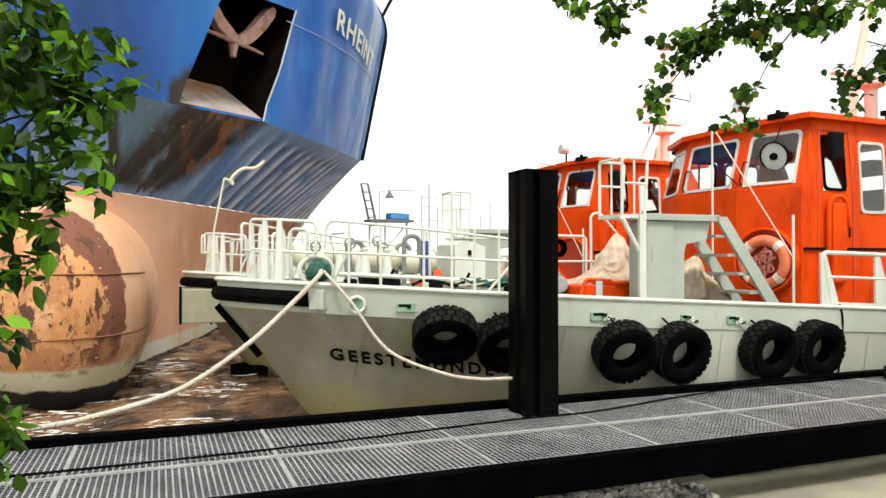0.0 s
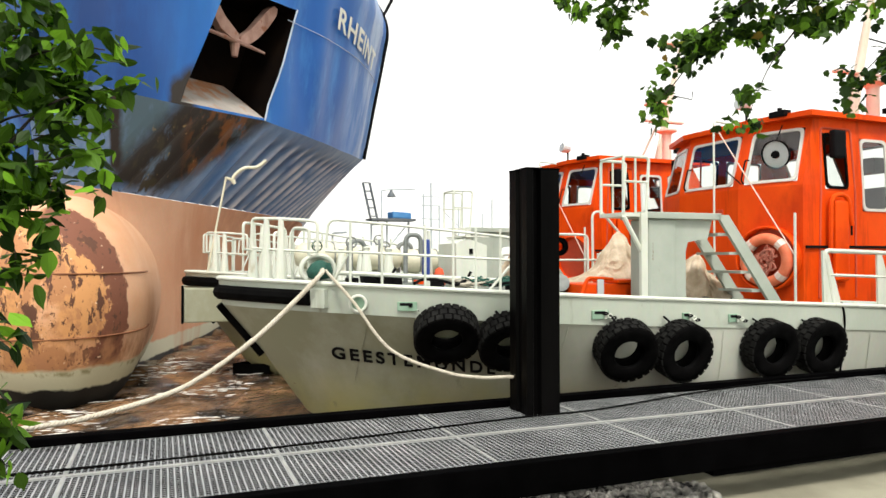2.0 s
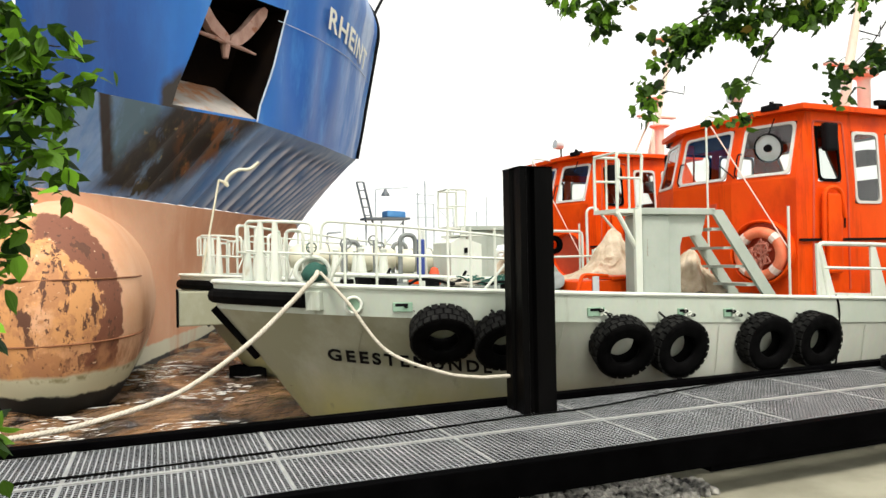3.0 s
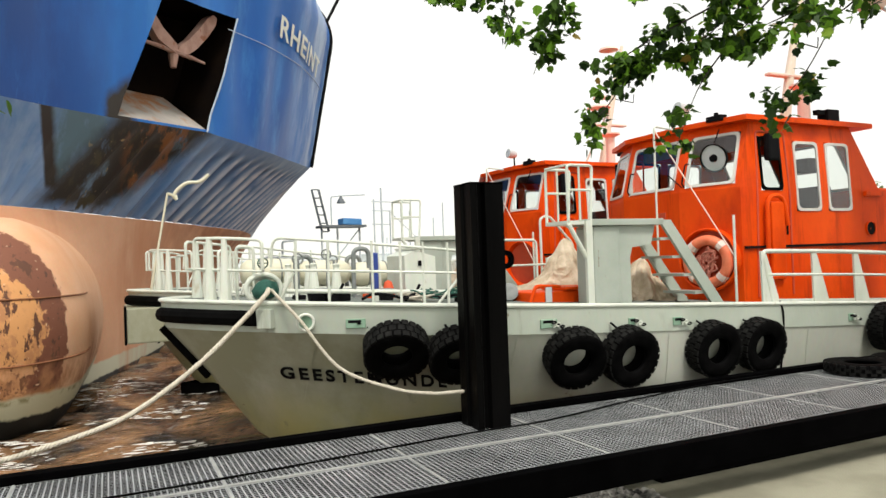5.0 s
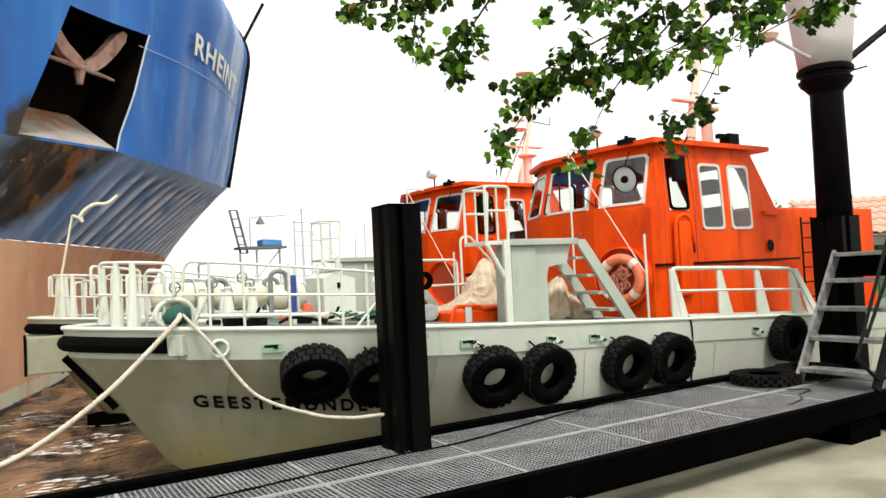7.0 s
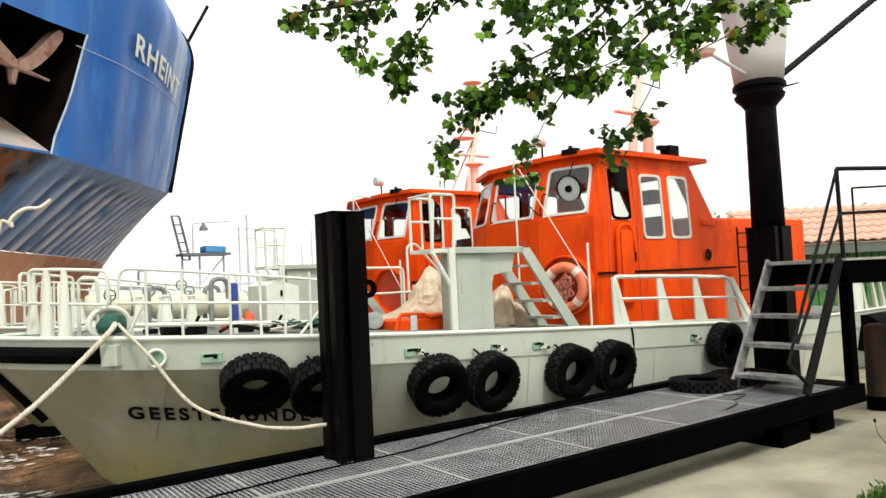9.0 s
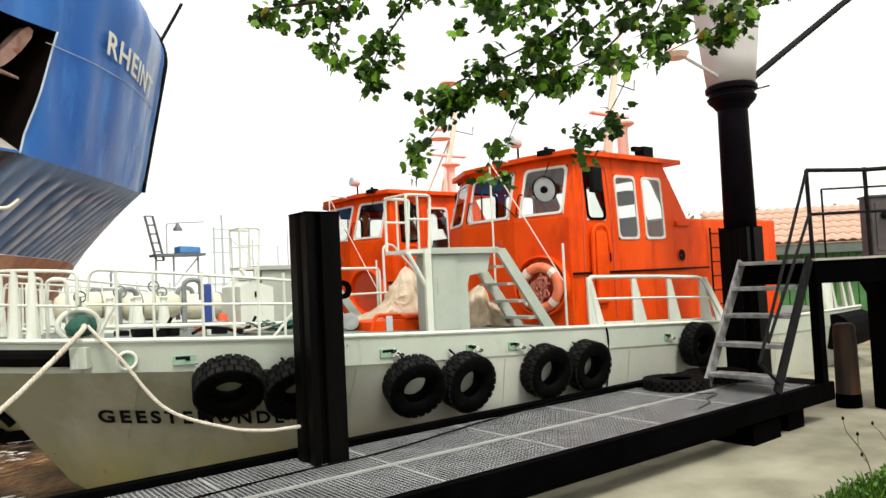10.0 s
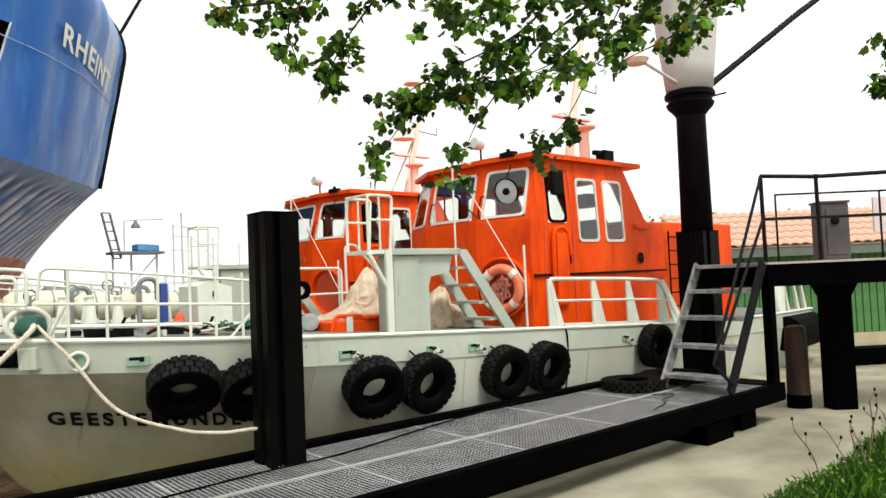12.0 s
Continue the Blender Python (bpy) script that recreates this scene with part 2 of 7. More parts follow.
def build_water():
    bm = bmesh.new()
    xs = [-1500, -300, -60, -20] + [-8 + 0.12 * i for i in range(130)] + [12, 30, 100, 400, 1500]
    ys = [3.5] + [5 + 0.12 * i for i in range(120)] + [25, 40, 80, 200, 600, 1800]

    def ripple(x, y):
        if not (-8 <= x <= 7.5 and 5 <= y <= 19.3):
            return WATER_Z
        v = noise.noise(Vector((x * 0.9, y * 2.1, 0.3))) * 0.15 + noise.noise(Vector((x * 2.4, y * 4.4, 4.3))) * 0.055
        return WATER_Z + v

    grid(bm, [[(x, y, ripple(x, y)) for x in xs] for y in ys])
    tagged(part("water", bm, M_WATER, smooth=True), "brown rippled harbour water with reflections", "water", kind="structure")
    rnd = random.Random(5)
    bm = bmesh.new()
    # foam flecks, many of them white stand-ins for glints on the ripples
    for _ in range(5200):
        x, y = rnd.uniform(-1.2, 3.2), rnd.uniform(6.6, 13.5)
        if noise.noise(Vector((x * 0.9, y * 0.7, 9))) < 0.02:
            continue
        a, w = rnd.uniform(0.008, 0.055) * rnd.uniform(0.5, 1.2), rnd.uniform(0.3, 0.7)
        z = ripple(x, y) + 0.012
        vs = [bm.verts.new((x + a * 1.6 * math.cos(t) * rnd.uniform(0.7, 1.2), y + a * w * math.sin(t), z)) for t in (k * math.pi / 3 for k in range(6))]
        bm.faces.new(vs)
    global foam
    foam = tagged(part("foam", bm, M_FOAMGLINT), "small white flecks of foam and painted glints drifting on the brown water", "foam", kind="stuff")


M_FOAMGLINT = node_material("white_foam_glint", (0.7, 0.68, 0.62), 0.8, 0, None, 10, 0.4, 60, 0.2)


# ---------- jetty ----------
JETTY_X0, JETTY_X1 = -2.74, 8.75


def grating_panel(w, d):
    """One open grating: bearing bars across the jetty, thin bars along it, a flat frame."""
    bm = bmesh.new()
    for y0, y1 in ((0, 0.010), (d - 0.010, d)):
        box(bm, 0, w, y0, y1, -0.035, -0.001)
    for x0, x1 in ((0, 0.006), (w - 0.006, w)):
        box(bm, x0, x1, 0.010, d - 0.010, -0.035, -0.001)
    n = max(2, round(33 * w / 1.19))
    for i in range(1, n):
        x = w * i / n
        box(bm, x - 0.0045, x + 0.0045, 0.01, d - 0.01, -0.03, -0.002)
    k = max(3, int(d / 0.034))
    for j in range(1, k):
        y = d * j / k
        box(bm, 0.006, w - 0.006, y - 0.0042, y + 0.0042, -0.012, -0.003)
    bm.normal_update()
    # bar sides get a dark colour for the shade in the gaps
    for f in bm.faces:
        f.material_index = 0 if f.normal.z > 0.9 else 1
    return bm


# steel darkened for the shaded sides of the grating bars
M_BARSIDE = node_material("shaded_steel_sides", (0.012, 0.012, 0.012), 0.8, 0, (0.03, 0.03, 0.03), 6, 0.5, 50, 0.1, spec=0.1)


def build_jetty():
    jetty = thing("jetty", "long black steel jetty decked with grey open gratings beside the boat", "jetty", (0, 0, 0), kind="structure")
    far_w, near_w = FAR_Y - MID_Y - 0.03, MID_Y - NEAR_Y - 0.03
    base = None
    for side, y0, d in (("near", NEAR_Y, near_w), ("far", MID_Y + 0.03, far_w)):
        first = None
        for k in range(-3, 7):
            x = 0.864 + PITCH * k + 0.008
            if first is None:
                first = part("grating", grating_panel(PITCH - 0.016, d), [M_GALV, M_BARSIDE], jetty)
                ob = first
            elif k == 6:
                ob = part("grating", grating_panel(0.31, d), [M_GALV, M_BARSIDE], jetty)
            else:
                ob = new("grating", first.data)
                ob.parent = jetty
            ob.location = (x, y0, 0)
    for k in range(-3, 7):
        x = 0.864 + PITCH * k
        part("joint_bar", boxed(x - 0.0075, x + 0.0075, NEAR_Y, FAR_Y, -0.04, 0.004), M_STRIP, jetty, "pale steel bar between gratings")
    part("centre_strip", boxed(JETTY_X0, 7.75, MID_Y - 0.017, MID_Y + 0.017, -0.04, 0.006), M_STRIP, jetty, "pale steel strip along the middle")
    part("fascia_beam", boxed(JETTY_X0, JETTY_X1, NEAR_Y - 0.1, NEAR_Y - 0.004, -0.20, 0.004, 0.008), M_BLACKSTEEL, jetty, "deep black edge beam")
    part("kerb_beam", boxed(JETTY_X0, JETTY_X1, FAR_Y + 0.004, FAR_Y + 0.12, -0.34, 0.055, 0.008), M_BLACKSTEEL, jetty, "black kerb beam on the water side")
    part("end_beam", boxed(JETTY_X1 - 0.35, JETTY_X1, NEAR_Y - 0.003, FAR_Y + 0.003, -0.20, 0.008, 0.008), M_BLACKSTEEL, jetty)
    part("lower_beam", boxed(3.63, 6.7, NEAR_Y - 0.09, NEAR_Y + 0.1, -0.238, -0.202), M_BLACKSTEEL, jetty)
    for y in (4.35, 5.0):
        part("joist", boxed(JETTY_X0, JETTY_X1 - 0.36, y - 0.03, y + 0.03, -0.24, -0.04), M_BLACKSTEEL, jetty)
    for x, w in ((-2.0, 0.2), (1.4, 0.2), (4.6, 0.2), (7.36, 0.27)):
        part("cross_beam", boxed(x - w, x + w, NEAR_Y + (0.4 if x < 5 else -0.04), FAR_Y, -0.36 if x < 5 else -0.48, -0.242, 0.01), M_BLACKSTEEL, jetty)
        part("support_pile", boxed(x - 0.17, x + 0.17, NEAR_Y + 0.6, NEAR_Y + 0.95, -2.2, -0.365 if x < 5 else -0.482, 0.01), M_BLACKSTEEL, jetty)
    part("end_support", boxed(7.9, 8.25, NEAR_Y + 0.02, NEAR_Y + 0.35, -0.62, -0.202, 0.01), M_BLACKSTEEL, jetty)
    pts = smooth_curve([(-2.5, 4.72, 0.02), (0.6, 4.76, 0.022), (2.6, 4.95, 0.022), (3.4, 4.98, 0.022), (4.6, 5.25, 0.022), (5.6, 5.38, 0.03), (6.4, 5.40, 0.03)], 8)
    tagged(part("cable", tubed(pts, 0.008, 6), M_RUBBER), "thin black cable lying along the jetty gratings", "cable")
    pts = smooth_curve([(7.1, 4.62, 0.015), (7.25, 4.45, 0.015), (6.9, 4.35, 0.015), (6.75, 4.22, 0.015), (6.4, 4.13, 0.015)], 6)
    tagged(part("rope_end", tubed(pts, 0.005, 6), M_RUBBER), "dark rope end lying on the gratings", "rope")


def mooring_post(name, x, y, top, w=0.19):
    post = thing(name, "tall black steel mooring post of twin channel sections", "mooring post", (x, y, 0), group="mooring posts")
    bm = bmesh.new()
    prof = [(-w, -w), (-0.62 * w, -w), (-0.50 * w, -0.80 * w), (-0.22 * w, -0.74 * w), (-0.12 * w, -w), (w, -w), (w, w), (-w, w), (-w, 0.25 * w), (-0.84 * w, 0.15 * w), (-0.84 * w, -0.35 * w), (-w, -0.45 * w)]
    grid(bm, [[(px, py, z) for px, py in prof] for z in (-2.4, 0.0, top - 0.012)], close=True)
    part("shaft", bm, M_POST, post)
    part("cap_plate", boxed(-w - 0.004, w + 0.004, -w - 0.004, w + 0.004, top - 0.012, top, 0.004), M_BLACKSTEEL, post)
    bm = bmesh.new()
    lathe(bm, [(0.035, -0.015), (0.075, -0.015), (0.075, 0.015), (0.035, 0.015), (0.035, -0.015)], 16, pose(w + 0.06, -0.05, top - 0.62, 90, 0, 0), cap=False)
    box(bm, w - 0.01, w + 0.02, -0.065, -0.035, top - 0.78, top - 0.52)
    part("lug", bm, M_BLACKSTEEL, post, "drilled black steel mooring lug")
    return post


def build_rubble():
    """Broken stones under the jetty's landward edge."""
    rnd = random.Random(31)
    bm = bmesh.new()
    for _ in range(1100):
        x, y = rnd.uniform(2.4, 3.8), rnd.uniform(4.05, 4.7)
        if y > 4.75 - 0.5 * max(0, x - 3.0):
            continue
        r = rnd.uniform(0.014, 0.05)
        m = Matrix.Translation((x, y, ground_height(x, y) + r * 0.3)) @ Euler((rnd.random() * 6, rnd.random() * 6, rnd.random() * 6)).to_matrix().to_4x4() @ Matrix.Diagonal((r * rnd.uniform(0.7, 1.4), r, r * rnd.uniform(0.5, 0.9), 1))
        bmesh.ops.create_icosphere(bm, subdivisions=1, radius=1, matrix=m)
    tagged(part("rubble", bm, [M_RUBBLE]), "dark and pale broken stones on the bank", "rubble", kind="stuff")


M_RUBBLE = node_material("mixed_broken_stone", (0.012, 0.012, 0.011), 0.9, 0, (0.62, 0.60, 0.54), 11, 0.5, 50, 0.3)
build_ground()
build_rubble()
build_water()
build_jetty()
mooring_post("mooring_post", 2.973, 5.212, 1.945, 0.147)
mooring_post("mooring_post", 9.30, 5.25, 1.87, 0.2)

from mathutils.bvhtree import BVHTree

# ---------- the orange and grey work boats ----------
CL = 7.75                         # centreline of the boat beside the jetty


def deck_z(x):
    return interp(x, (0.3, 0.9, 1.9, 4.25, 6.3, 9.5, 12, 16), (1.05, 1.03, 0.985, 0.855, 0.75, 0.59, 0.52, 0.50))


def half_breadth(x, x0, full, length, p=2.2, q=0.72):
    u = min(1.0, max(0.0, (x - x0) / length))
    return full * (1 - (1 - u) ** p) ** q


HULL_L = 14.6
STRAKE = 0.27


def hull_rows(n=44):
    """Stations from stem to stern; each runs from deck edge down to the bottom."""
    out = []
    for i in range(n + 1):
        s = (i / n) ** 1.6
        row = []
        for x0, full, length, zf in ((0.71, 1.90, 3.55, 0), (0.75, 1.90, 3.65, 1), (1.18, 1.84, 4.5, 2), (1.62, 1.78, 5.4, 3), (2.05, 1.66, 6.0, 4), (2.9, 1.2, 6.4, 5)):
            x = x0 + s * (HULL_L - x0)
            d = deck_z(x)
            z = (d, d - STRAKE, d - STRAKE - 0.38 * (d - STRAKE + 0.6), -0.38, WATER_Z - 0.1, -1.25)[zf]
            b = half_breadth(x, x0, full, length) * (1 - 0.12 * max(0, (x - 11) / 4) ** 2)
            row.append((x, b, z))
        out.append(row)
    return out


def window(parent, corners, depth, glass_mat, frame_mat, name="window", t=0.035):
    """A framed pane in the plane of four corners (bottom left, bottom right, top right, top left)."""
    c = [Vector(p) for p in corners]
    nrm = (c[1] - c[0]).cross(c[3] - c[0]).normalized()
    mid = sum(c, Vector()) / 4

    def rounded(scale):
        pts = []
        for i in range(4):
            a, b, d = c[(i - 1) % 4], c[i], c[(i + 1) % 4]
            b2 = b + scale * ((a - b).normalized() + (d - b).normalized())
            r = 0.07
            p, q = b2 + (a - b).normalized() * r, b2 + (d - b).normalized() * r
            for k in range(4):
                u = k / 3
                pts.append((1 - u) ** 2 * p + 2 * u * (1 - u) * b2 + u * u * q)
        return pts

    outer, inner = rounded(0.0), rounded(t)
    bm = bmesh.new()
    grid(bm, [[p for p in outer], [p + nrm * depth for p in outer], [p + nrm * depth for p in inner], [p for p in inner]], close=True)
    wob = part(name, bm, frame_mat, parent)
    bm = bmesh.new()
    bm.faces.new([bm.verts.new(p + nrm * 0.006) for p in rounded(t * 0.6)])
    pane = part("pane", bm, glass_mat, wob, "clear window glass")
    pane.visible_shadow = False
    return wob


def glass_material():
    m = bpy.data.materials.new("window_glass")
    m.use_nodes = True
    n, l = m.node_tree.nodes, m.node_tree.links
    out = n["Material Output"]
    n.remove(n["Principled BSDF"])
    tr, gl, mx, fr = (n.new("ShaderNodeBsdfTransparent"), n.new("ShaderNodeBsdfGlossy"), n.new("ShaderNodeMixShader"), n.new("ShaderNodeLayerWeight"))
    tr.inputs["Color"].default_value = (0.92, 0.95, 0.93, 1)
    gl.inputs["Roughness"].default_value = 0.02
    gloss, lift = n.new("ShaderNodeMath"), n.new("ShaderNodeMath")
    gloss.operation, lift.operation = "POWER", "MULTIPLY_ADD"
    gloss.inputs[1].default_value, lift.inputs[1].default_value, lift.inputs[2].default_value = 3.0, 0.7, 0.08
    l.new(fr.outputs["Facing"], gloss.inputs[0])
    l.new(gloss.outputs[0], lift.inputs[0])
    l.new(lift.outputs[0], mx.inputs["Fac"])
    l.new(tr.outputs[0], mx.inputs[1])
    l.new(gl.outputs[0], mx.inputs[2])
    l.new(mx.outputs[0], out.inputs["Surface"])
    return m


M_GLASS = glass_material()
M_FRAME = node_material("pale_window_frame", (0.62, 0.60, 0.55), 0.45, 0.1, None, 6, 0.3, 40, 0.05)


def wall_with_holes(bm, origin, ux, uz, w, h, holes, th):
    """A wall plate from origin along ux and uz, with rectangular openings, thickness th inward."""
    ux, uz = Vector(ux).normalized(), Vector(uz).normalized()
    nrm = ux.cross(uz).normalized()
    o = Vector(origin)
    us = sorted({0, w, *(v for a, b, c, d in holes for v in (a, b))})
    vs = sorted({0, h, *(v for a, b, c, d in holes for v in (c, d))})
    for off, flip in ((0, False), (-th, True)):
        vv = {(i, j): bm.verts.new(o + ux * u + uz * v + nrm * off) for i, u in enumerate(us) for j, v in enumerate(vs)}
        for i in range(len(us) - 1):
            for j in range(len(vs) - 1):
                mu, mv = (us[i] + us[i + 1]) / 2, (vs[j] + vs[j + 1]) / 2
                if any(a < mu < b and c < mv < d for a, b, c, d in holes):
                    continue
                f = [vv[i, j], vv[i + 1, j], vv[i + 1, j + 1], vv[i, j + 1]]
                bm.faces.new(f[::-1] if flip else f)
    for a, b, c, d in holes:
        q = [o + ux * a + uz * c, o + ux * b + uz * c, o + ux * b + uz * d, o + ux * a + uz * d]
        grid(bm, [[p - nrm * th for p in q], [p for p in q]], close=True)
    q = [o, o + ux * w, o + ux * w + uz * h, o + uz * h]
    grid(bm, [[p for p in q], [p - nrm * th for p in q]], close=True)


M_PALEGREEN = node_material("pale_green_paint", (0.20, 0.34, 0.24), 0.5, 0, (0.30, 0.45, 0.33), 10, 0.4, 30, 0.05)
M_DARKGREEN = node_material("dark_green_paint", (0.02, 0.05, 0.035), 0.6, 0, (0.16, 0.26, 0.19), 12, 0.5, 30, 0.05)


def build_boat():
    boat = thing("work_boat", "orange and pale grey steel work boat moored alongside", "boat", (0, CL, 0), group="work boats")
    rows = hull_rows()
    # hull shell: strake and lower plating
    for name, a, b, mat, label in (("upper_strake", 0, 1, M_HULL, "pale grey-green upper hull strake"), ("hull_plating", 1, 5, M_HULLLOW, "weathered grey hull plating stained towards the waterline")):
        bm = bmesh.new()
        off = 0.012 if a == 0 else 0.0
        port = [[(x, -y - off, z) for x, y, z in r[a:b + 1]] for r in rows]
        star = [[(x, y + off, z) for x, y, z in r[a:b + 1]] for r in rows]
        grid(bm, port)
        grid(bm, [r[::-1] for r in star])
        grid(bm, [port[-1], star[-1]])
        bmesh.ops.remove_doubles(bm, verts=bm.verts, dist=0.002)
        bmesh.ops.recalc_face_normals(bm, faces=bm.faces)
        if a == 0:
            grid(bm, [[(r[1][0], -r[1][1] - off, r[1][2]) for r in rows], [(r[1][0], -r[1][1] + 0.02, r[1][2]) for r in rows]])
        part(name, bm, mat, boat, label, smooth=True)
    bm = bmesh.new()
    grid(bm, [[(r[0][0], -r[0][1], r[0][2] - 0.012), (r[0][0], 0, r[0][2] + 0.01), (r[0][0], r[0][1], r[0][2] - 0.012)] for r in rows])
    part("deck", bm, M_DECK, boat, "grey painted steel deck")
    # rounded gunwale bar
    bm = bmesh.new()
    for sgn in (-1, 1):
        tube(bm, [(r[0][0], sgn * (r[0][1] + 0.012), r[0][2]) for r in rows], 0.022, 8)
    part("gunwale", bm, M_WHITE, boat, "white rounded gunwale edge")
    # black bow fender round the stem
    pts = [(r[1][0] - 0.02, -r[1][1] - 0.02, r[1][2] + 0.13) for r in rows if r[1][0] < 1.50]
    pts = pts[::-1] + [(x, -y, z) for x, y, z in pts[1:]]
    part("bow_fender", tubed(pts, 0.075, 10), M_RUBBER, boat, "thick black rubber bow fender")
    stem = [(r[0] - 0.03, 0, r[2]) for r in rows[0][1:5]]
    part("stem_fender", tube(bmesh.new(), [stem[0], ((stem[0][0] + stem[1][0]) / 2, 0, (stem[0][2] + stem[1][2]) / 2), stem[1]], 0.04, 8), M_RUBBER, boat, "black rubber strip down the raked stem")
    return boat


boat = build_boat()


def build_wheelhouse(boat):
    """Orange wheelhouse: faceted front, raked windows, side walls, lower casing aft."""
    W = 1.35
    base = 0.62
    sill, top = 2.10, 2.92
    low = [(7.22, -W), (7.0, -0.55), (7.0, 0.55), (7.36, W)]
    upp = [(7.46, -W + 0.06), (7.22, -0.55), (7.22, 0.55), (7.60, W - 0.06)]
    bm = bmesh.new()
    # lower front with recessed life-ring niche left as a proud rim
    for (a, b) in zip(low, low[1:]):
        vs = [(a[0], a[1], base), (a[0], a[1], sill), (b[0], b[1], sill), (b[0], b[1], base)]
        bm.faces.new([bm.verts.new(v) for v in vs])
    part("front_casing", bm, M_ORANGE, boat)
    # raked front window band with openings
    for k, ((a, b), (c, d)) in enumerate(zip(zip(low, low[1:]), zip(upp, upp[1:]))):
        A, B = Vector((b[0], b[1], sill)), Vector((a[0], a[1], sill))
        C, D = Vector((c[0], c[1], top)), Vector((d[0], d[1], top))
        bm = bmesh.new()

        def q(u, v):
            return (A * (1 - u) + B * u) * (1 - v) + (D * (1 - u) + C * u) * v

        us, vs = (0, 0.09, 0.91, 1), (0, 0.06, 0.86, 1)
        nrm = (B - A).cross(D - A).normalized()
        for i in range(3):
            for j in range(3):
                if i == 1 and j == 1:
                    continue
                bm.faces.new([bm.verts.new(q(*uv)) for uv in ((us[i], vs[j]), (us[i + 1], vs[j]), (us[i + 1], vs[j + 1]), (us[i], vs[j + 1]))])
        bmesh.ops.remove_doubles(bm, verts=bm.verts, dist=1e-4)
        bmesh.ops.recalc_face_normals(bm, faces=bm.faces)
        part("front_panel", bm, M_ORANGE, boat)
        corners = [q(0.09, 0.06), q(0.91, 0.06), q(0.91, 0.86), q(0.09, 0.86)]
        if nrm.x > 0:
            corners = [corners[1], corners[0], corners[3], corners[2]]
        window(boat, corners, 0.018, M_GLASS, M_FRAME)
    # side walls with door window and two saloon windows
    for sgn in (-1, 1):
        bm = bmesh.new()
        y = sgn * W
        holes = [(7.58, 7.96, 2.06, 2.74), (8.20, 8.66, 1.80, 2.70), (8.80, 9.26, 1.80, 2.70)]
        if sgn > 0:
            holes = [(7.70, 8.40, 1.85, 2.76), (8.56, 9.28, 1.85, 2.76)]
        xs = sorted({7.22, 9.85, *(v for h in holes for v in h[:2])})
        zs = sorted({base, sill, top, *(v for h in holes for v in h[2:])})

        def side(x, z):
            f = min(1, max(0, (z - sill) / (top - sill)))
            x0 = (7.22 if sgn < 0 else 7.36) + 0.24 * f
            x1 = 9.85 - 0.5 * min(1, max(0, (z - 2.05) / (top - 2.05)))
            if x <= 7.23:
                x = x0
            elif x >= 9.84:
                x = x1
            return (x, sgn * (W - 0.06 * f), z)

        for i in range(len(xs) - 1):
            for j in range(len(zs) - 1):
                mx, mz = (xs[i] + xs[i + 1]) / 2, (zs[j] + zs[j + 1]) / 2
                if any(h[0] < mx < h[1] and h[2] < mz < h[3] for h in holes):
                    continue
                bm.faces.new([bm.verts.new(side(*c)) for c in ((xs[i], zs[j]), (xs[i + 1], zs[j]), (xs[i + 1], zs[j + 1]), (xs[i], zs[j + 1]))])
        bmesh.ops.remove_doubles(bm, verts=bm.verts, dist=1e-4)
        bmesh.ops.recalc_face_normals(bm, faces=bm.faces)
        part("side_wall", bm, M_ORANGE, boat)
        for h in holes:
            c = [side(h[0], h[2]), side(h[1], h[2]), side(h[1], h[3]), side(h[0], h[3])]
            if sgn > 0:
                c = [c[1], c[0], c[3], c[2]]
            window(boat, c, 0.016, M_GLASS, M_FRAME if h[0] > 8 else M_RUBBER)
    # back wall
    bm = bmesh.new()
    def back(y, z):
        return (9.85 - 0.5 * max(0, (z - 2.05) / (top - 2.05)), y * (1 - 0.044 * max(0, (z - 2.05) / (top - 2.05))), z)

    by, bz = (-W, -1.05, -0.1, 0.1, 1.05, W), (base, 2.12, 2.78, top)
    for i in range(5):
        for j in range(3):
            if j == 1 and i in (1, 3):
                continue
            bm.faces.new([bm.verts.new(back(*c)) for c in ((by[i], bz[j]), (by[i + 1], bz[j]), (by[i + 1], bz[j + 1]), (by[i], bz[j + 1]))])
    bmesh.ops.remove_doubles(bm, verts=bm.verts, dist=1e-4)
    part("back_wall", bm, M_ORANGE, boat)
    for a, b in ((-1.05, -0.1), (0.1, 1.05)):
        window(boat, [back(a, 2.12), back(b, 2.12), back(b, 2.78), back(a, 2.78)], 0.016, M_GLASS, M_FRAME)
    # roof with overhang and camber
    rim = [(7.30, -W - 0.06), (7.13, -0.62), (7.13, 0.62), (7.52, W + 0.06), (9.72, W + 0.02), (9.72, -W - 0.02)]
    bm = bmesh.new()
    up = [bm.verts.new((x, y, 2.985)) for x, y in rim]
    dn = [bm.verts.new((x, y, 2.92)) for x, y in rim]
    inner = [bm.verts.new((x * 0.75 + 8.4 * 0.25, y * 0.72, 3.05)) for x, y in rim]
    for k in range(6):
        j = (k + 1) % 6
        bm.faces.new((dn[k], dn[j], up[j], up[k]))
        bm.faces.new((up[k], up[j], inner[j], inner[k]))
    bm.faces.new(inner)
    bm.faces.new(dn[::-1])
    bmesh.ops.recalc_face_normals(bm, faces=bm.faces)
    part("roof", bm, M_ORANGE, boat, "overhanging orange wheelhouse roof")
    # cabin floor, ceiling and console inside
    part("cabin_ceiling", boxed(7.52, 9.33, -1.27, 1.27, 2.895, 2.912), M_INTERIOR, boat)
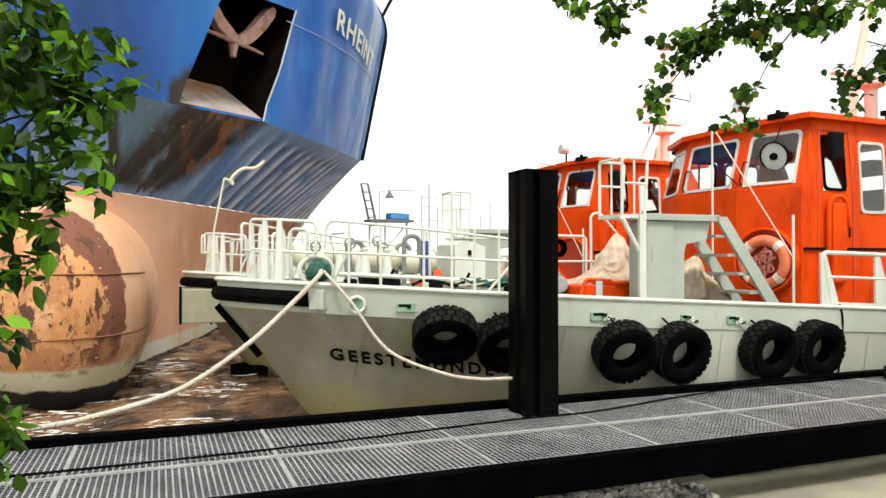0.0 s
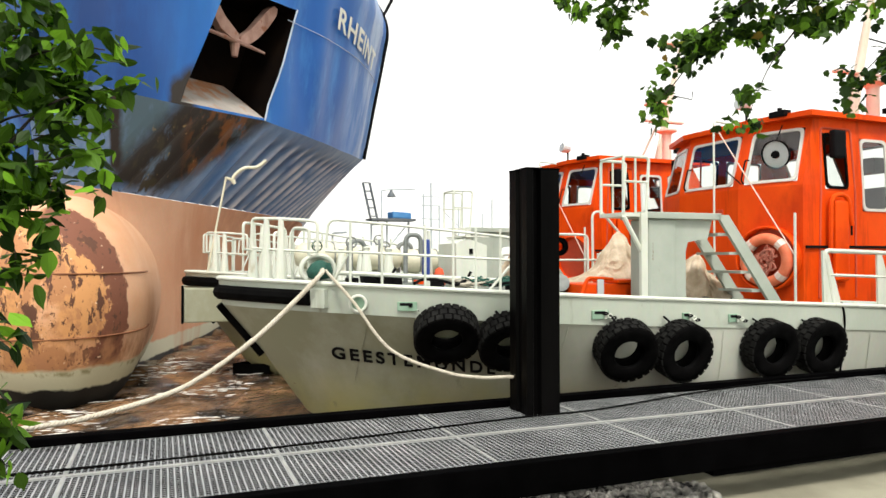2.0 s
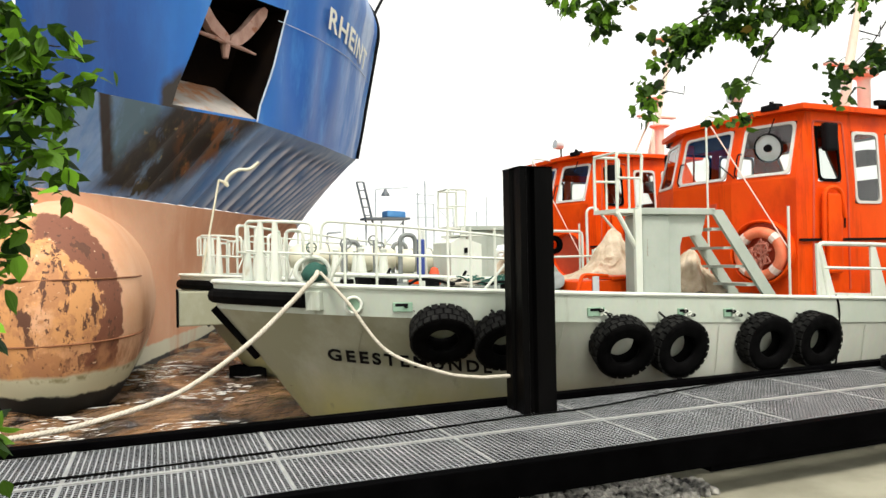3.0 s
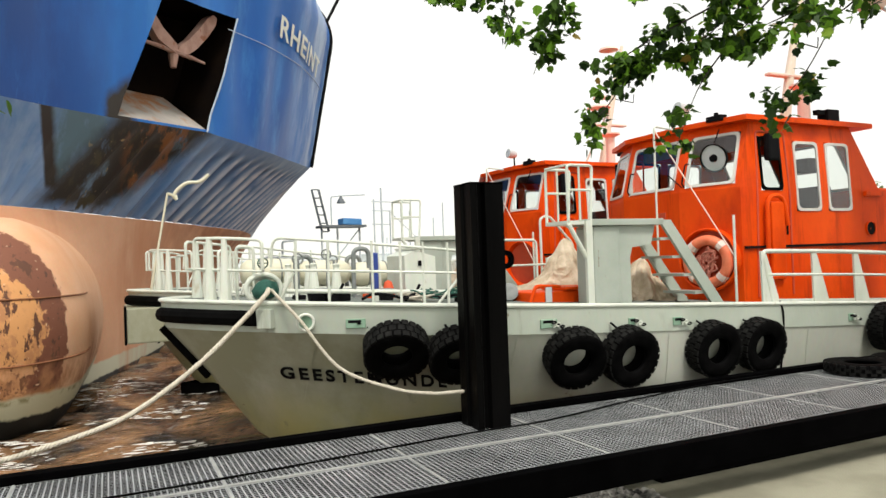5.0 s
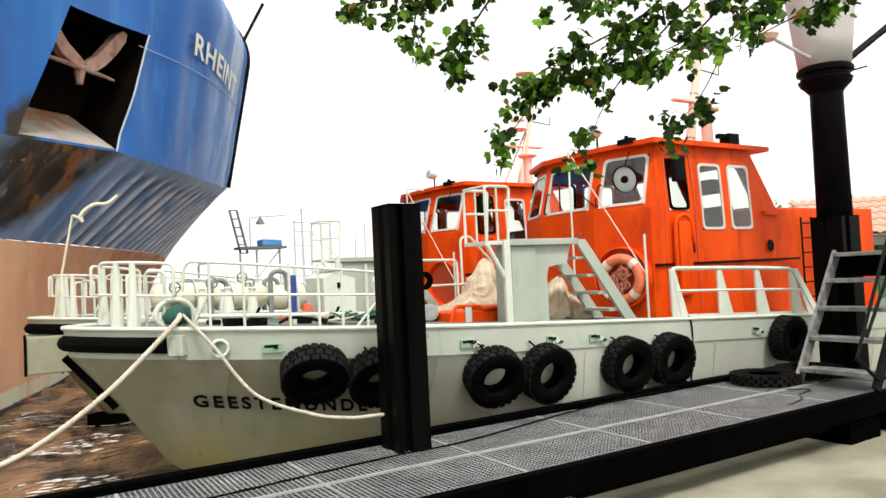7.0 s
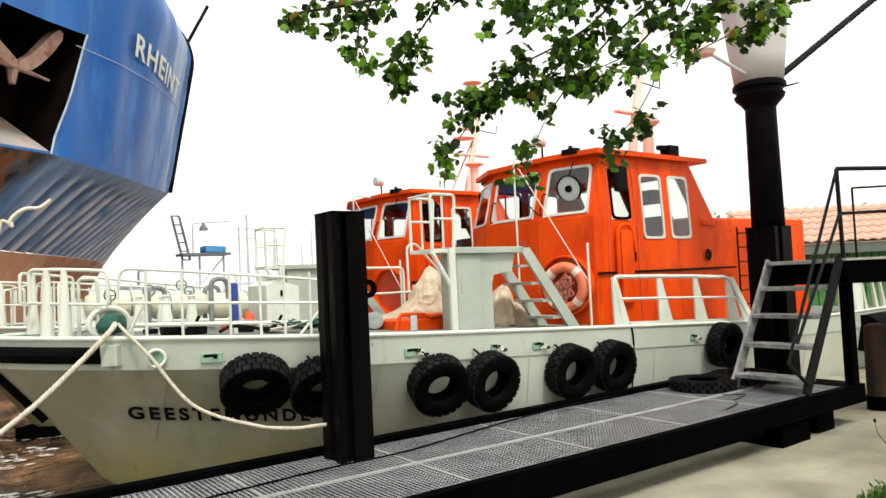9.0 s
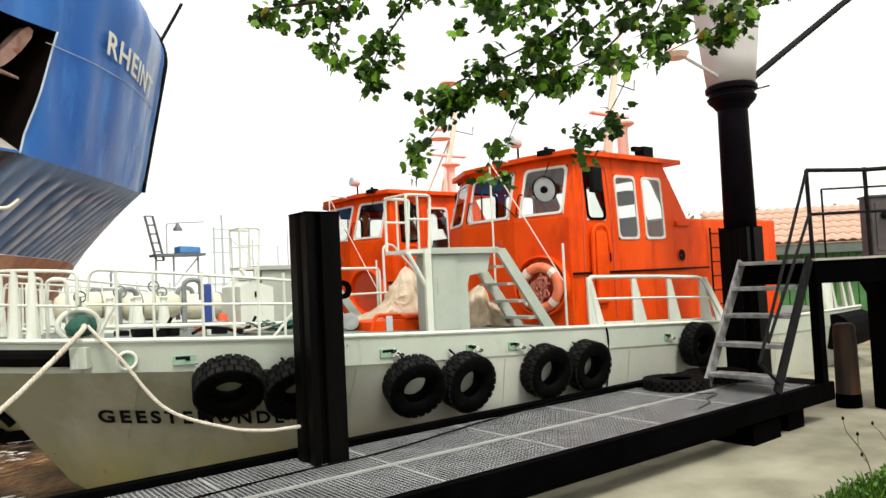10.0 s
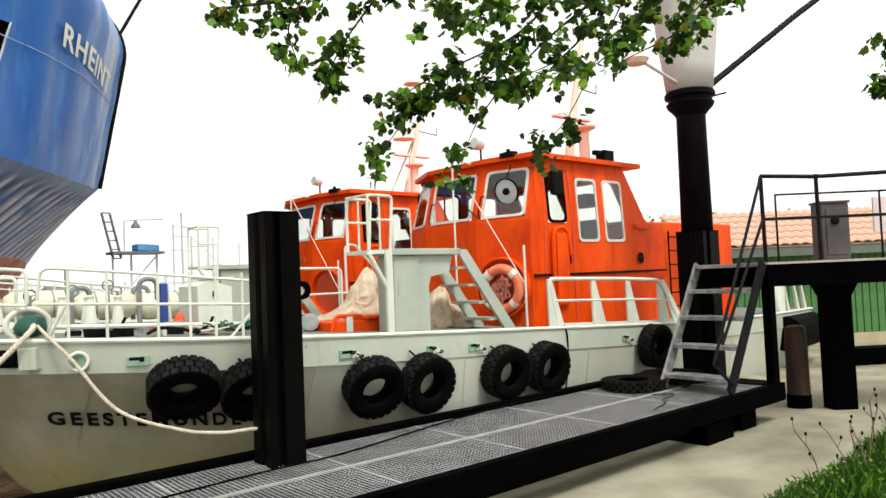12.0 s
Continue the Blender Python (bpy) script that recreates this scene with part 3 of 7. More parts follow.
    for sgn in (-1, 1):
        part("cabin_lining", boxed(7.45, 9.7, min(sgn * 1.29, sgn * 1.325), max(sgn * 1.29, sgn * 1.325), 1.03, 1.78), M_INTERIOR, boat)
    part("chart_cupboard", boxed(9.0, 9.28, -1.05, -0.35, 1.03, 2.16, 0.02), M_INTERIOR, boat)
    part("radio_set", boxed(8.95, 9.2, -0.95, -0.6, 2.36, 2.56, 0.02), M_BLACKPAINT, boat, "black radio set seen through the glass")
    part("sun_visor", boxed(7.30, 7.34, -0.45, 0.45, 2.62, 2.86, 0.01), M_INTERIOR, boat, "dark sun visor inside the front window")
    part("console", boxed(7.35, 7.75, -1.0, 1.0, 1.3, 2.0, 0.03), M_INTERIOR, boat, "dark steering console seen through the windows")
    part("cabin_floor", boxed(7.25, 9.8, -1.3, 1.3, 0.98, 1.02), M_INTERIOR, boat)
    # lower casing aft
    part("aft_casing", boxed(9.86, 12.5, -1.3, 1.3, 0.5, 2.12, 0.03), M_ORANGE, boat, "low orange engine casing")
    return boat


build_wheelhouse(boat)


def hull_point(x, z, out=0.0):
    """The point of the hull's jetty side at x and z (boat space), pushed outward, and the outward normal."""
    global HULL_TREE
    if HULL_TREE is None:
        rows = hull_rows(120)
        verts, faces = [], []
        for r in rows:
            verts += [(a, -b - 0.012, c) for a, b, c in r]
        n = len(rows[0])
        for i in range(len(rows) - 1):
            for j in range(n - 1):
                faces.append((i * n + j, (i + 1) * n + j, (i + 1) * n + j + 1, i * n + j + 1))
        HULL_TREE = BVHTree.FromPolygons(verts, faces)
    hit, nrm, _, _ = HULL_TREE.ray_cast(Vector((x, -6, z)), Vector((0, 1, 0)))
    if hit is None:
        hit, nrm, _, _ = HULL_TREE.find_nearest(Vector((x, -1.9, z)))
    if nrm.y > 0:
        nrm = -nrm
    return hit + nrm * out, nrm


def text_mesh(body, size, bold=0.0, extrude=0.004, spacing=1.0):
    cu = bpy.data.curves.new("lettering", "FONT")
    cu.body, cu.size, cu.offset, cu.extrude, cu.space_character = body, size, bold, extrude, spacing
    ob = new("lettering", cu)
    bpy.context.view_layer.update()
    me = bpy.data.meshes.new_from_object(ob.evaluated_get(bpy.context.evaluated_depsgraph_get()))
    bpy.data.objects.remove(ob)
    bpy.data.curves.remove(cu)
    return me


def rail_bars(parent, pts_top, mid_drop, foot_z, posts, r=0.016, mat=None, name="bow_rail"):
    """A bent top bar, a bar below it, and a stanchion part for each post."""
    mat = mat or M_WHITE
    part(name, tubed(pts_top, r, 8), mat, parent, "white tubular rail")
    if mid_drop:
        part("mid_bar", tubed([(p[0], p[1], p[2] - mid_drop) for p in pts_top[1:-1]], r * 0.9, 6), mat, parent)
    for (a, b) in posts:
        part("stanchion", tubed([a, b], r, 8), mat, parent)


def edge(x, inset=0.08):
    """A point on the deck edge, jetty side."""
    b = half_breadth(x, 0.71, 1.90, 3.55)
    return Vector((x, -max(0, b - inset), deck_z(x)))


def fit_out(boat):
    """Rails, bitts, ladder stand and roof gear of a work boat."""
    for sgn in (1, -1):
        def g(x, h, inset=0.08):
            p = edge(x, inset)
            return Vector((p.x, sgn * p.y, p.z + h))
        # long bow rail
        xs = [1.62 + 0.2 * i for i in range(9)]
        top = [g(1.60, 0.33)] + [g(x, 0.60 - 0.012 * i) for i, x in enumerate(xs)] + [g(3.27, 0.02)]
        rail_bars(boat, bend(top, 0.09), 0, 0, [(g(x, 0), g(x, 0.58)) for x in (1.80, 2.06, 2.42, 2.66, 2.86, 3.08)], r=0.013)
        part("mid_bar", tubed([g(1.60, 0.30)] + [g(x, 0.30) for x in xs], 0.014, 6), M_WHITE, boat)
        part("brace", tubed([g(3.2, 0.28), g(2.98, 0.01)], 0.013, 6), M_WHITE, boat)
        part("brace", tubed([g(1.78, 0.28), g(1.66, 0.01)], 0.013, 6), M_WHITE, boat)
        # stem rail with tapered double posts
        top = [g(1.0, 0.30, 0.12), g(1.0, 0.60, 0.12), g(1.2, 0.60, 0.12), g(1.42, 0.59, 0.12), g(1.54, 0.58, 0.12), g(1.54, 0.30, 0.12)]
        rail_bars(boat, bend(top, 0.05), 0, 0, [], name="stem_rail")
        part("mid_bar", tubed([g(1.0, 0.31, 0.12), g(1.2, 0.30, 0.12), g(1.54, 0.29, 0.12)], 0.014, 6), M_WHITE, boat)
        for x in (1.12, 1.24):
            p = g(x, 0, 0.12)
            part("tapered_post", lathe(bmesh.new(), [(0.060, 0), (0.042, 0.28), (0.026, 0.60)], 10, Matrix.Translation(p)), M_WHITE, boat)
        part("hoop", tubed(bend([g(1.36, 0, 0.3), g(1.36, 0.52, 0.3), g(1.5, 0.52, 0.3), g(1.5, 0.0, 0.3)], 0.05), 0.016, 8), M_WHITE, boat)
        # side rail along the wheelhouse, on flat tapered stanchions
        s = [g(x, 0, 0.1) for x in (7.1, 7.95, 8.7, 9.45)]
        h = [0.60, 0.62, 0.63, 0.63]
        t = [p + Vector((-0.08, 0, k)) for p, k in zip(s, h)]
        part("side_rail", tubed(bend([s[0] + Vector((0.05, 0, 0)), t[0], *t[1:], s[3] + Vector((0.42, 0, 0))], 0.08), 0.026, 8), M_WHITE, boat, "white side rail beside the wheelhouse")
        part("side_bar", tubed([p * 0.45 + q * 0.55 for p, q in zip(s, t)] + [s[3] + Vector((0.12, 0, 0.33))], 0.019, 6), M_WHITE, boat)
        for p, q in list(zip(s, t)) + [(s[3] + Vector((0.36, 0, 0)), t[3] + Vector((0.10, 0, 0)))]:
            bm = bmesh.new()
            vs = [(p.x - 0.10, p.y - 0.012, p.z), (p.x + 0.17, p.y - 0.012, p.z), (q.x + 0.045, q.y - 0.012, q.z), (q.x - 0.03, q.y - 0.012, q.z)]
            a = [bm.verts.new(v) for v in vs]
            b = [bm.verts.new((v[0], v[1] + 0.024, v[2])) for v in vs]
            bm.faces.new(a)
            bm.faces.new(b[::-1])
            for k in range(4):
                bm.faces.new((a[k], b[k], b[(k + 1) % 4], a[(k + 1) % 4]))
            bmesh.ops.recalc_face_normals(bm, faces=bm.faces)
            part("rail_stanchion", bm, M_WHITE, boat)
        # toe plate under the side rail
        part("toe_plate", grid_strip([g(7.0, 0.0, 0.10), g(8, 0, 0.1), g(9, 0, 0.1), g(9.9, 0, 0.1)], 0.05), M_WHITE, boat)
        # deck bitts
        for x in (2.12, 2.36):
            p = Vector((x, -sgn * 0.55, deck_z(x)))
            part("bitt", lathe(bmesh.new(), [(0.085, 0), (0.07, 0.06), (0.032, 0.34), (0.04, 0.37), (0.02, 0.38)], 12, Matrix.Translation(p)), M_WHITE, boat, "white tapered deck bitt")
        # fairlead rings in the strake
        for x, w in ((1.86, 0.072),):
            p, n = hull_point(x, deck_z(x) - 0.16, 0.045)
            ring = [p + w * (math.cos(a) * Vector((1, 0, 0)) + math.sin(a) * Vector((0, 0, 1))) + 0.3 * w * math.cos(a) * Vector((0, n.x, 0)) for a in (k * math.pi / 9 for k in range(18))]
            ring = [Vector((q.x, sgn * q.y, q.z)) for q in ring]
            part("fairlead", tubed(ring, 0.014, 8, closed=True), M_WHITE, boat, "white ring fairlead in the bulwark")
    # ladder stand ahead of the wheelhouse
    y0, y1 = -1.50, -1.10
    part("stand_platform", boxed(4.82, 5.86, y0, y1, 1.645, 1.715, 0.008), M_SAGE, boat, "sage grey platform on a thick pedestal")
    bm = boxed(4.92, 5.28, y0 + 0.04, y1 - 0.04, 0.79, 1.645, 0.03)
    part("pedestal", bm, M_SAGE, boat)
    bm = bmesh.new()
    prof = [(5.28, 0.78), (5.28, 1.64), (5.78, 1.64), (5.72, 1.44), (5.45, 1.40), (5.42, 1.30), (5.42, 0.77)]
    a = [bm.verts.new((x, y0 + 0.06, z)) for x, z in prof]
    b = [bm.verts.new((x, y0 + 0.10, z)) for x, z in prof]
    bm.faces.new(a)
    bm.faces.new(b[::-1])
    for k in range(7):
        bm.faces.new((a[k], b[k], b[(k + 1) % 7], a[(k + 1) % 7]))
    bmesh.ops.recalc_face_normals(bm, faces=bm.faces)
    part("gusset_plate", bm, M_SAGE, boat)
    for y in (y0 + 0.02, y1 + 0.18):
        bm = bmesh.new()
        prof = [(5.80, 1.70), (5.96, 1.70), (6.72, 0.73), (6.54, 0.73)]
        a = [bm.verts.new((x, y - 0.02, z)) for x, z in prof]
        b = [bm.verts.new((x, y + 0.02, z)) for x, z in prof]
        bm.faces.new(a)
        bm.faces.new(b[::-1])
        for k in range(4):
            bm.faces.new((a[k], b[k], b[(k + 1) % 4], a[(k + 1) % 4]))
        bmesh.ops.recalc_face_normals(bm, faces=bm.faces)
        part("ladder_stringer", bm, M_SAGE, boat)
    for k in range(4):
        x, z = 6.0 + 0.16 * k, 1.49 - 0.21 * k
        part("ladder_tread", boxed(x - 0.16, x + 0.06, y0 + 0.04, y1 + 0.16, z - 0.015, z + 0.015), M_SAGE, boat)
    # rail basket in front of the stand
    part("basket_plate", boxed(4.56, 4.815, y0, y1, 1.66, 1.70), M_WHITE, boat)
    part("basket_leg", boxed(4.78, 4.86, y0 - 0.03, y0 + 0.01, 0.82, 1.70), M_WHITE, boat)
    part("basket_brace", tubed([(4.58, y0, 1.66), (4.80, y0, 1.30)], 0.025, 8), M_WHITE, boat)
    for y in (y0, y1):
        part("basket_rail", tubed(bend([(4.58, y, 1.70), (4.58, y, 2.28), (4.90, y, 2.28), (4.86, y, 1.70)], 0.05), 0.016, 8), M_WHITE, boat)
        part("basket_bar", tubed([(4.58, y, 2.02), (4.88, y, 2.02)], 0.014, 6), M_WHITE, boat)
        part("basket_post", tubed([(4.73, y, 1.70), (4.73, y, 2.27)], 0.012, 6), M_WHITE, boat)
    part("basket_bar", tubed([(4.58, y0, 2.28), (4.58, y1, 2.28)], 0.014, 6), M_WHITE, boat)
    # sloping forestay and handrail towards the wheelhouse
    part("grab_rail", tubed(bend([(6.62, -0.55, 0.75), (6.62, -0.55, 2.95), (7.0, -0.5, 2.93)], 0.06), 0.013, 8), M_WHITE, boat)
    part("stay", tubed([(6.63, -0.55, 2.9), (6.98, -1.45, 1.25)], 0.008, 6), M_PALEORANGE, boat)
    part("stay_post", tubed([(6.98, -1.45, 0.70), (6.98, -1.45, 1.75)], 0.016, 6), M_WHITE, boat)
    # roof gear
    part("searchlight_bracket", tubed([(7.3, -0.4, 3.0), (7.3, -0.4, 3.18)], 0.015, 6), M_BLACKPAINT, boat)
    part("searchlight", lathe(bmesh.new(), [(0.03, -0.10), (0.065, -0.08), (0.085, 0.0), (0.085, 0.08), (0.075, 0.085)], 14, pose(7.25, -0.4, 3.24, 0, -80, 0)), M_PALEGREY, boat, "pale grey round searchlight")
    part("vent_pipe", lathe(bmesh.new(), [(0.085, 0), (0.085, 0.55), (0.10, 0.58), (0.19, 0.62), (0.19, 0.65), (0.0, 0.66)], 16, Matrix.Translation((9.35, -0.62, 3.02))), M_PALEORANGE, boat, "pale orange vent pipe with a flat cap")
    bm = boxed(9.62, 9.86, -0.80, -0.62, 3.02, 3.30, 0.01)
    box(bm, 9.45, 9.63, -0.76, -0.68, 3.22, 3.29, 0.005)
    part("horn_box", bm, M_BLACKPAINT, boat, "black horn box on the roof edge")
    part("mast", tubed([(9.55, -0.1, 3.0), (9.72, -0.1, 3.9), (10.15, -0.1, 5.6)], [0.085, 0.07, 0.035], 10), M_TANPAINT, boat, "tan signal mast")
    part("mast_leg", tubed([(9.25, -0.35, 3.0), (9.82, -0.1, 4.4)], 0.02, 6), M_TANPAINT, boat)
    part("mast_leg", tubed([(9.25, 0.2, 3.0), (9.82, -0.1, 4.4)], 0.02, 6), M_TANPAINT, boat)
    part("radar_scanner", boxed(9.25, 10.15, -0.17, -0.05, 3.92, 3.97, 0.02), M_PALEORANGE, boat, "pale radar scanner bar")
    for z, w in ((4.25, 0.24), (4.45, 0.16), (5.45, 0.2)):
        part("mast_disc", lathe(bmesh.new(), [(0.03, 0), (w, 0.03), (w * 0.9, 0.07), (0.02, 0.12)], 14, Matrix.Translation((9.50 + 0.25 * (z - 4.2), -0.1, z))), M_PALEORANGE, boat, "pale round mast fitting")
    part("aerial", tubed([(9.85, -0.1, 4.5), (10.4, -0.1, 4.45), (10.42, -0.1, 4.62)], 0.01, 6), M_BLACKPAINT, boat)
    # front fittings on the wheelhouse
    bm = boxed(7.18, 7.30, -1.12, -0.88, 2.955, 3.03, 0.012)
    box(bm, 7.22, 7.26, -1.02, -0.98, 3.03, 3.07)
    part("floodlight", bm, M_BLACKPAINT, boat, "small dark floodlight on the roof edge")
    for y in (-0.66, 0.40):
        part("grab_handle", tubed(bend([(6.99, y, 2.16), (6.95, y, 2.20), (7.02, y, 2.46), (7.08, y, 2.46)], 0.03), 0.010, 6), M_BLACKPAINT, boat, "small black grab handle")
    part("wiper", tubed([(7.26, -1.02, 2.86), (7.19, -1.0, 2.68)], 0.008, 6), M_BLACKPAINT, boat)
    part("casing_vent", boxed(6.985, 7.0, -0.30, -0.12, 1.78, 1.86, 0.004), M_NICHE, boat, "small dark vent in the casing")
    part("wiper", tubed([(6.99, -0.62, 2.16), (7.06, -0.30, 2.36)], 0.008, 6), M_BLACKPAINT, boat)
    ax = Vector((0.22, -0.80, 0)).normalized()
    nn = Vector((ax.y, -ax.x, 0))
    frame3 = Matrix(((ax.x, 0, nn.x, 0), (ax.y, 0, nn.y, 0), (0, 1, 0, 0), (0, 0, 0, 1)))
    o = Vector((7.11, -0.95, 1.22))
    place = Matrix.Translation(o) @ frame3
    rim = lathe(bmesh.new(), [(0.36, -0.01), (0.40, -0.01), (0.40, 0.10), (0.385, 0.11), (0.37, 0.10), (0.36, 0.0)], 32, place, cap=False)
    part("niche_rim", rim, M_ORANGE, boat, "raised round rim of the life-ring niche")
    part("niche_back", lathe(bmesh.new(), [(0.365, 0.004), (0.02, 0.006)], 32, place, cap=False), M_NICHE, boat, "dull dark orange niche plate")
    # clear-view screen on the angled front window
    c2 = Matrix.Translation(Vector((7.225, -0.98, 2.50)) + nn * 0.035) @ frame3 @ Matrix.Rotation(radians(14), 4, "X")
    part("clear_view_screen", lathe(bmesh.new(), [(0.165, 0), (0.18, 0), (0.18, 0.03), (0.165, 0.03)], 24, c2, cap=False), M_BLACKPAINT, boat, "round clear-view screen in the front window")
    part("screen_disc", lathe(bmesh.new(), [(0.164, 0.012), (0.05, 0.016)], 24, c2, cap=False), M_PALEGREY, boat)
    part("screen_hub", lathe(bmesh.new(), [(0.045, 0.0), (0.045, 0.05), (0.01, 0.055)], 12, c2), M_BLACKPAINT, boat)
    # door, handle, wing mirror, porthole, side ladder
    for sgn in (-1, 1):
        y = sgn * 1.35
        part("door_box", boxed(7.66, 7.90, min(y, y + sgn * 0.07), max(y, y + sgn * 0.07), 0.95, 1.92, 0.03), M_ORANGE, boat, "orange door hinge housing")
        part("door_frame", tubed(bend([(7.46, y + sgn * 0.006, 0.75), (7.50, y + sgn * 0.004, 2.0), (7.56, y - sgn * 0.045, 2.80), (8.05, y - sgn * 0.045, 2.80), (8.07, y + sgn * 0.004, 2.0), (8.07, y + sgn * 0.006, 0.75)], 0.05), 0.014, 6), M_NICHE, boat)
        part("door_hook", tubed(bend([(7.60, y + sgn * 0.05, 1.30), (7.60, y + sgn * 0.06, 1.98), (7.88, y + sgn * 0.06, 2.00), (7.95, y + sgn * 0.06, 1.62)], 0.14), 0.028, 8), M_ORANGE, boat)
        part("door_handle", tubed([(7.95, y + sgn * 0.05, 1.5), (7.95, y + sgn * 0.05, 1.7)], 0.013, 6), M_BLACKPAINT, boat, "black door handle")
        part("rubbing_line", boxed(7.25, 10.3, min(y, y + sgn * 0.03), max(y, y + sgn * 0.03), 1.345, 1.375), M_BLACKPAINT, boat, "thin black rubbing line")
        part("mirror", boxed(7.60, 7.80, min(y + sgn * 0.03, y + sgn * 0.12), max(y + sgn * 0.03, y + sgn * 0.12), 2.42, 2.76, 0.03), M_BLACKPAINT, boat, "black wing mirror")
        part("porthole_rim", lathe(bmesh.new(), [(0.088, 0), (0.102, 0), (0.102, 0.015), (0.088, 0.018)], 20, pose(9.62, y, 1.56, 90 if sgn < 0 else -90, 0, 0), cap=False), M_ORANGE, boat)
        part("porthole", lathe(bmesh.new(), [(0.09, 0.004), (0.01, 0.006)], 20, pose(9.62, y, 1.56, 90 if sgn < 0 else -90, 0, 0), cap=False), M_BLACKPAINT, boat, "dark round porthole")
        for x in (10.40, 10.66):
            part("side_ladder", tubed([(x, sgn * 1.36, 0.70), (x, sgn * 1.36, 1.97)], 0.016, 6), M_BLACKPAINT, boat)
        for k in range(6):
            part("rung", tubed([(10.40, sgn * 1.36, 0.78 + 0.22 * k), (10.66, sgn * 1.36, 0.78 + 0.22 * k)], 0.012, 6), M_BLACKPAINT, boat)
        part("roof_rail", boxed(9.5, 9.85, min(y, y + sgn * 0.05), max(y, y + sgn * 0.05), 2.0, 2.06), M_ORANGE, boat)
    part("cabin_lining", boxed(7.6, 9.8, 1.22, 1.27, 1.02, 1.82), M_INTERIOR, boat)
    # stern bulwark rail and fender
    for sgn in (-1, 1):
        for k, x in enumerate((13.2, 13.6, 14.0, 14.3)):
            p = Vector((x, sgn * 1.72, deck_z(x)))
            part("stern_stanchion", tubed([p, p + Vector((-0.12, 0, 0.52))], [0.05, 0.025], 6), M_WHITE, boat)
        part("stern_rail", tubed([(12.7, sgn * 1.72, 1.03), (14.18, sgn * 1.72, 1.01)], 0.025, 8), M_WHITE, boat)
        part("stern_panel", boxed(12.7, 13.5, min(sgn * 1.70, sgn * 1.73), max(sgn * 1.70, sgn * 1.73), 0.50, 0.98), M_WHITE, boat)
    part("stern_fender", tubed(bend([(13.1, -1.88, 0.14), (14.66, -1.72, 0.14), (14.66, 1.72, 0.14), (13.1, 1.88, 0.14)], 0.25), 0.31, 14), M_RUBBER, boat, "thick black stern fender")
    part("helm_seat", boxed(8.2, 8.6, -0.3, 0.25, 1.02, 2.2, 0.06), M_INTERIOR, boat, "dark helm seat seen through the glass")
    part("mast_foot", boxed(9.33, 9.68, -0.3, 0.1, 3.0, 3.07, 0.01), M_ORANGE, boat)


def grid_strip(pts, h):
    bm = bmesh.new()
    grid(bm, [[p for p in pts], [p + Vector((0, 0, h)) for p in pts], [p + Vector((0, 0.012, h)) for p in pts], [p + Vector((0, 0.012, 0)) for p in pts]])
    return bm


# orange lightened so that the colour carries the washed-out glare
M_PALEORANGE = node_material("washed_out_orange_paint", (0.84, 0.58, 0.48), 0.5, 0, (0.88, 0.66, 0.57), 5, 0.3, 30, 0.05)
M_TANPAINT = node_material("tan_mast_paint", (0.74, 0.64, 0.50), 0.5, 0, (0.80, 0.70, 0.58), 5, 0.3, 30, 0.05)
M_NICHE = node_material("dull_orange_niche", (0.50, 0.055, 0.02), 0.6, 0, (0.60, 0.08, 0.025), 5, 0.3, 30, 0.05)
M_PALEGREY = node_material("pale_grey_plastic", (0.52, 0.55, 0.56), 0.4, 0, None, 5, 0.3, 30, 0.03)
HULL_TREE = None
fit_out(boat)
second = copy_thing(boat, pose(-0.20, CL + 4.1, 0))
for part_ob in [c for c in second.children if c.name.split(".")[0] in ("clear_view_screen", "screen_disc", "screen_hub")]:
    bpy.data.objects.remove(part_ob)
for part_ob in [c for c in boat.children if c.name.split(".")[0] in ("mast_disc", "mast_leg")]:
    bpy.data.objects.remove(part_ob)
second["label"] = "second orange and grey work boat moored abreast"

# blunt end of the second boat's bow with a black rubber edge
part("bow_plate", boxed(0.67, 1.4, -0.74, 0.74, 0.30, 0.80, 0.02), M_HULLLOW, second, "pale blunt bow plate")
part("edge_fender", boxed(0.635, 0.668, -0.77, -0.69, 0.29, 0.84, 0.012), M_RUBBER, second, "black rubber edge strip")
bm = bmesh.new()
grid(bm, [[(x, sgn * (0.10 + 0.42 * (x - 1.45)), z) for z in (-0.42, -0.9)] for x, sgn in ((1.95, -1), (1.7, -1), (1.42, 0), (1.7, 1), (1.95, 1))])
part("forefoot", bm, M_RUBBER, second, "black forefoot at the waterline")
# deck rails beside the second boat's wheelhouse
for pts in ([(5.6, -1.66, 0.75), (5.6, -1.66, 1.63), (6.90, -1.66, 1.61), (6.90, -1.66, 0.75)], [(7.0, -1.66, 0.75), (7.03, -1.60, 1.98), (7.22, -1.58, 2.02), (7.68, -1.60, 1.53), (7.70, -1.62, 0.72)]):
    part("deck_rail", tubed(bend([Vector(p) for p in pts], 0.09), 0.022, 8), M_WHITE, second, "white bent deck rail")
part("deck_rail", tubed([(5.6, -1.66, 1.2), (6.90, -1.66, 1.2), (7.7, -1.62, 1.2)], 0.018, 8), M_WHITE, second)

# name on the jetty side of the hull
me = text_mesh("GEESTEM\u00dcNDE", 0.168, 0.004, 0.003, 1.335)
for v in me.vertices:
    x = 1.727 + v.co.x - 0.30 * v.co.y
    p, n = hull_point(x, 0.268 + v.co.y - 0.10 * v.co.x, 0.008 + v.co.z)
    v.co = p
me.materials.append(M_BLACKPAINT)
lettering = new("name_lettering", me)
lettering.parent = boat
lettering["label"] = "black painted ship's name letters"
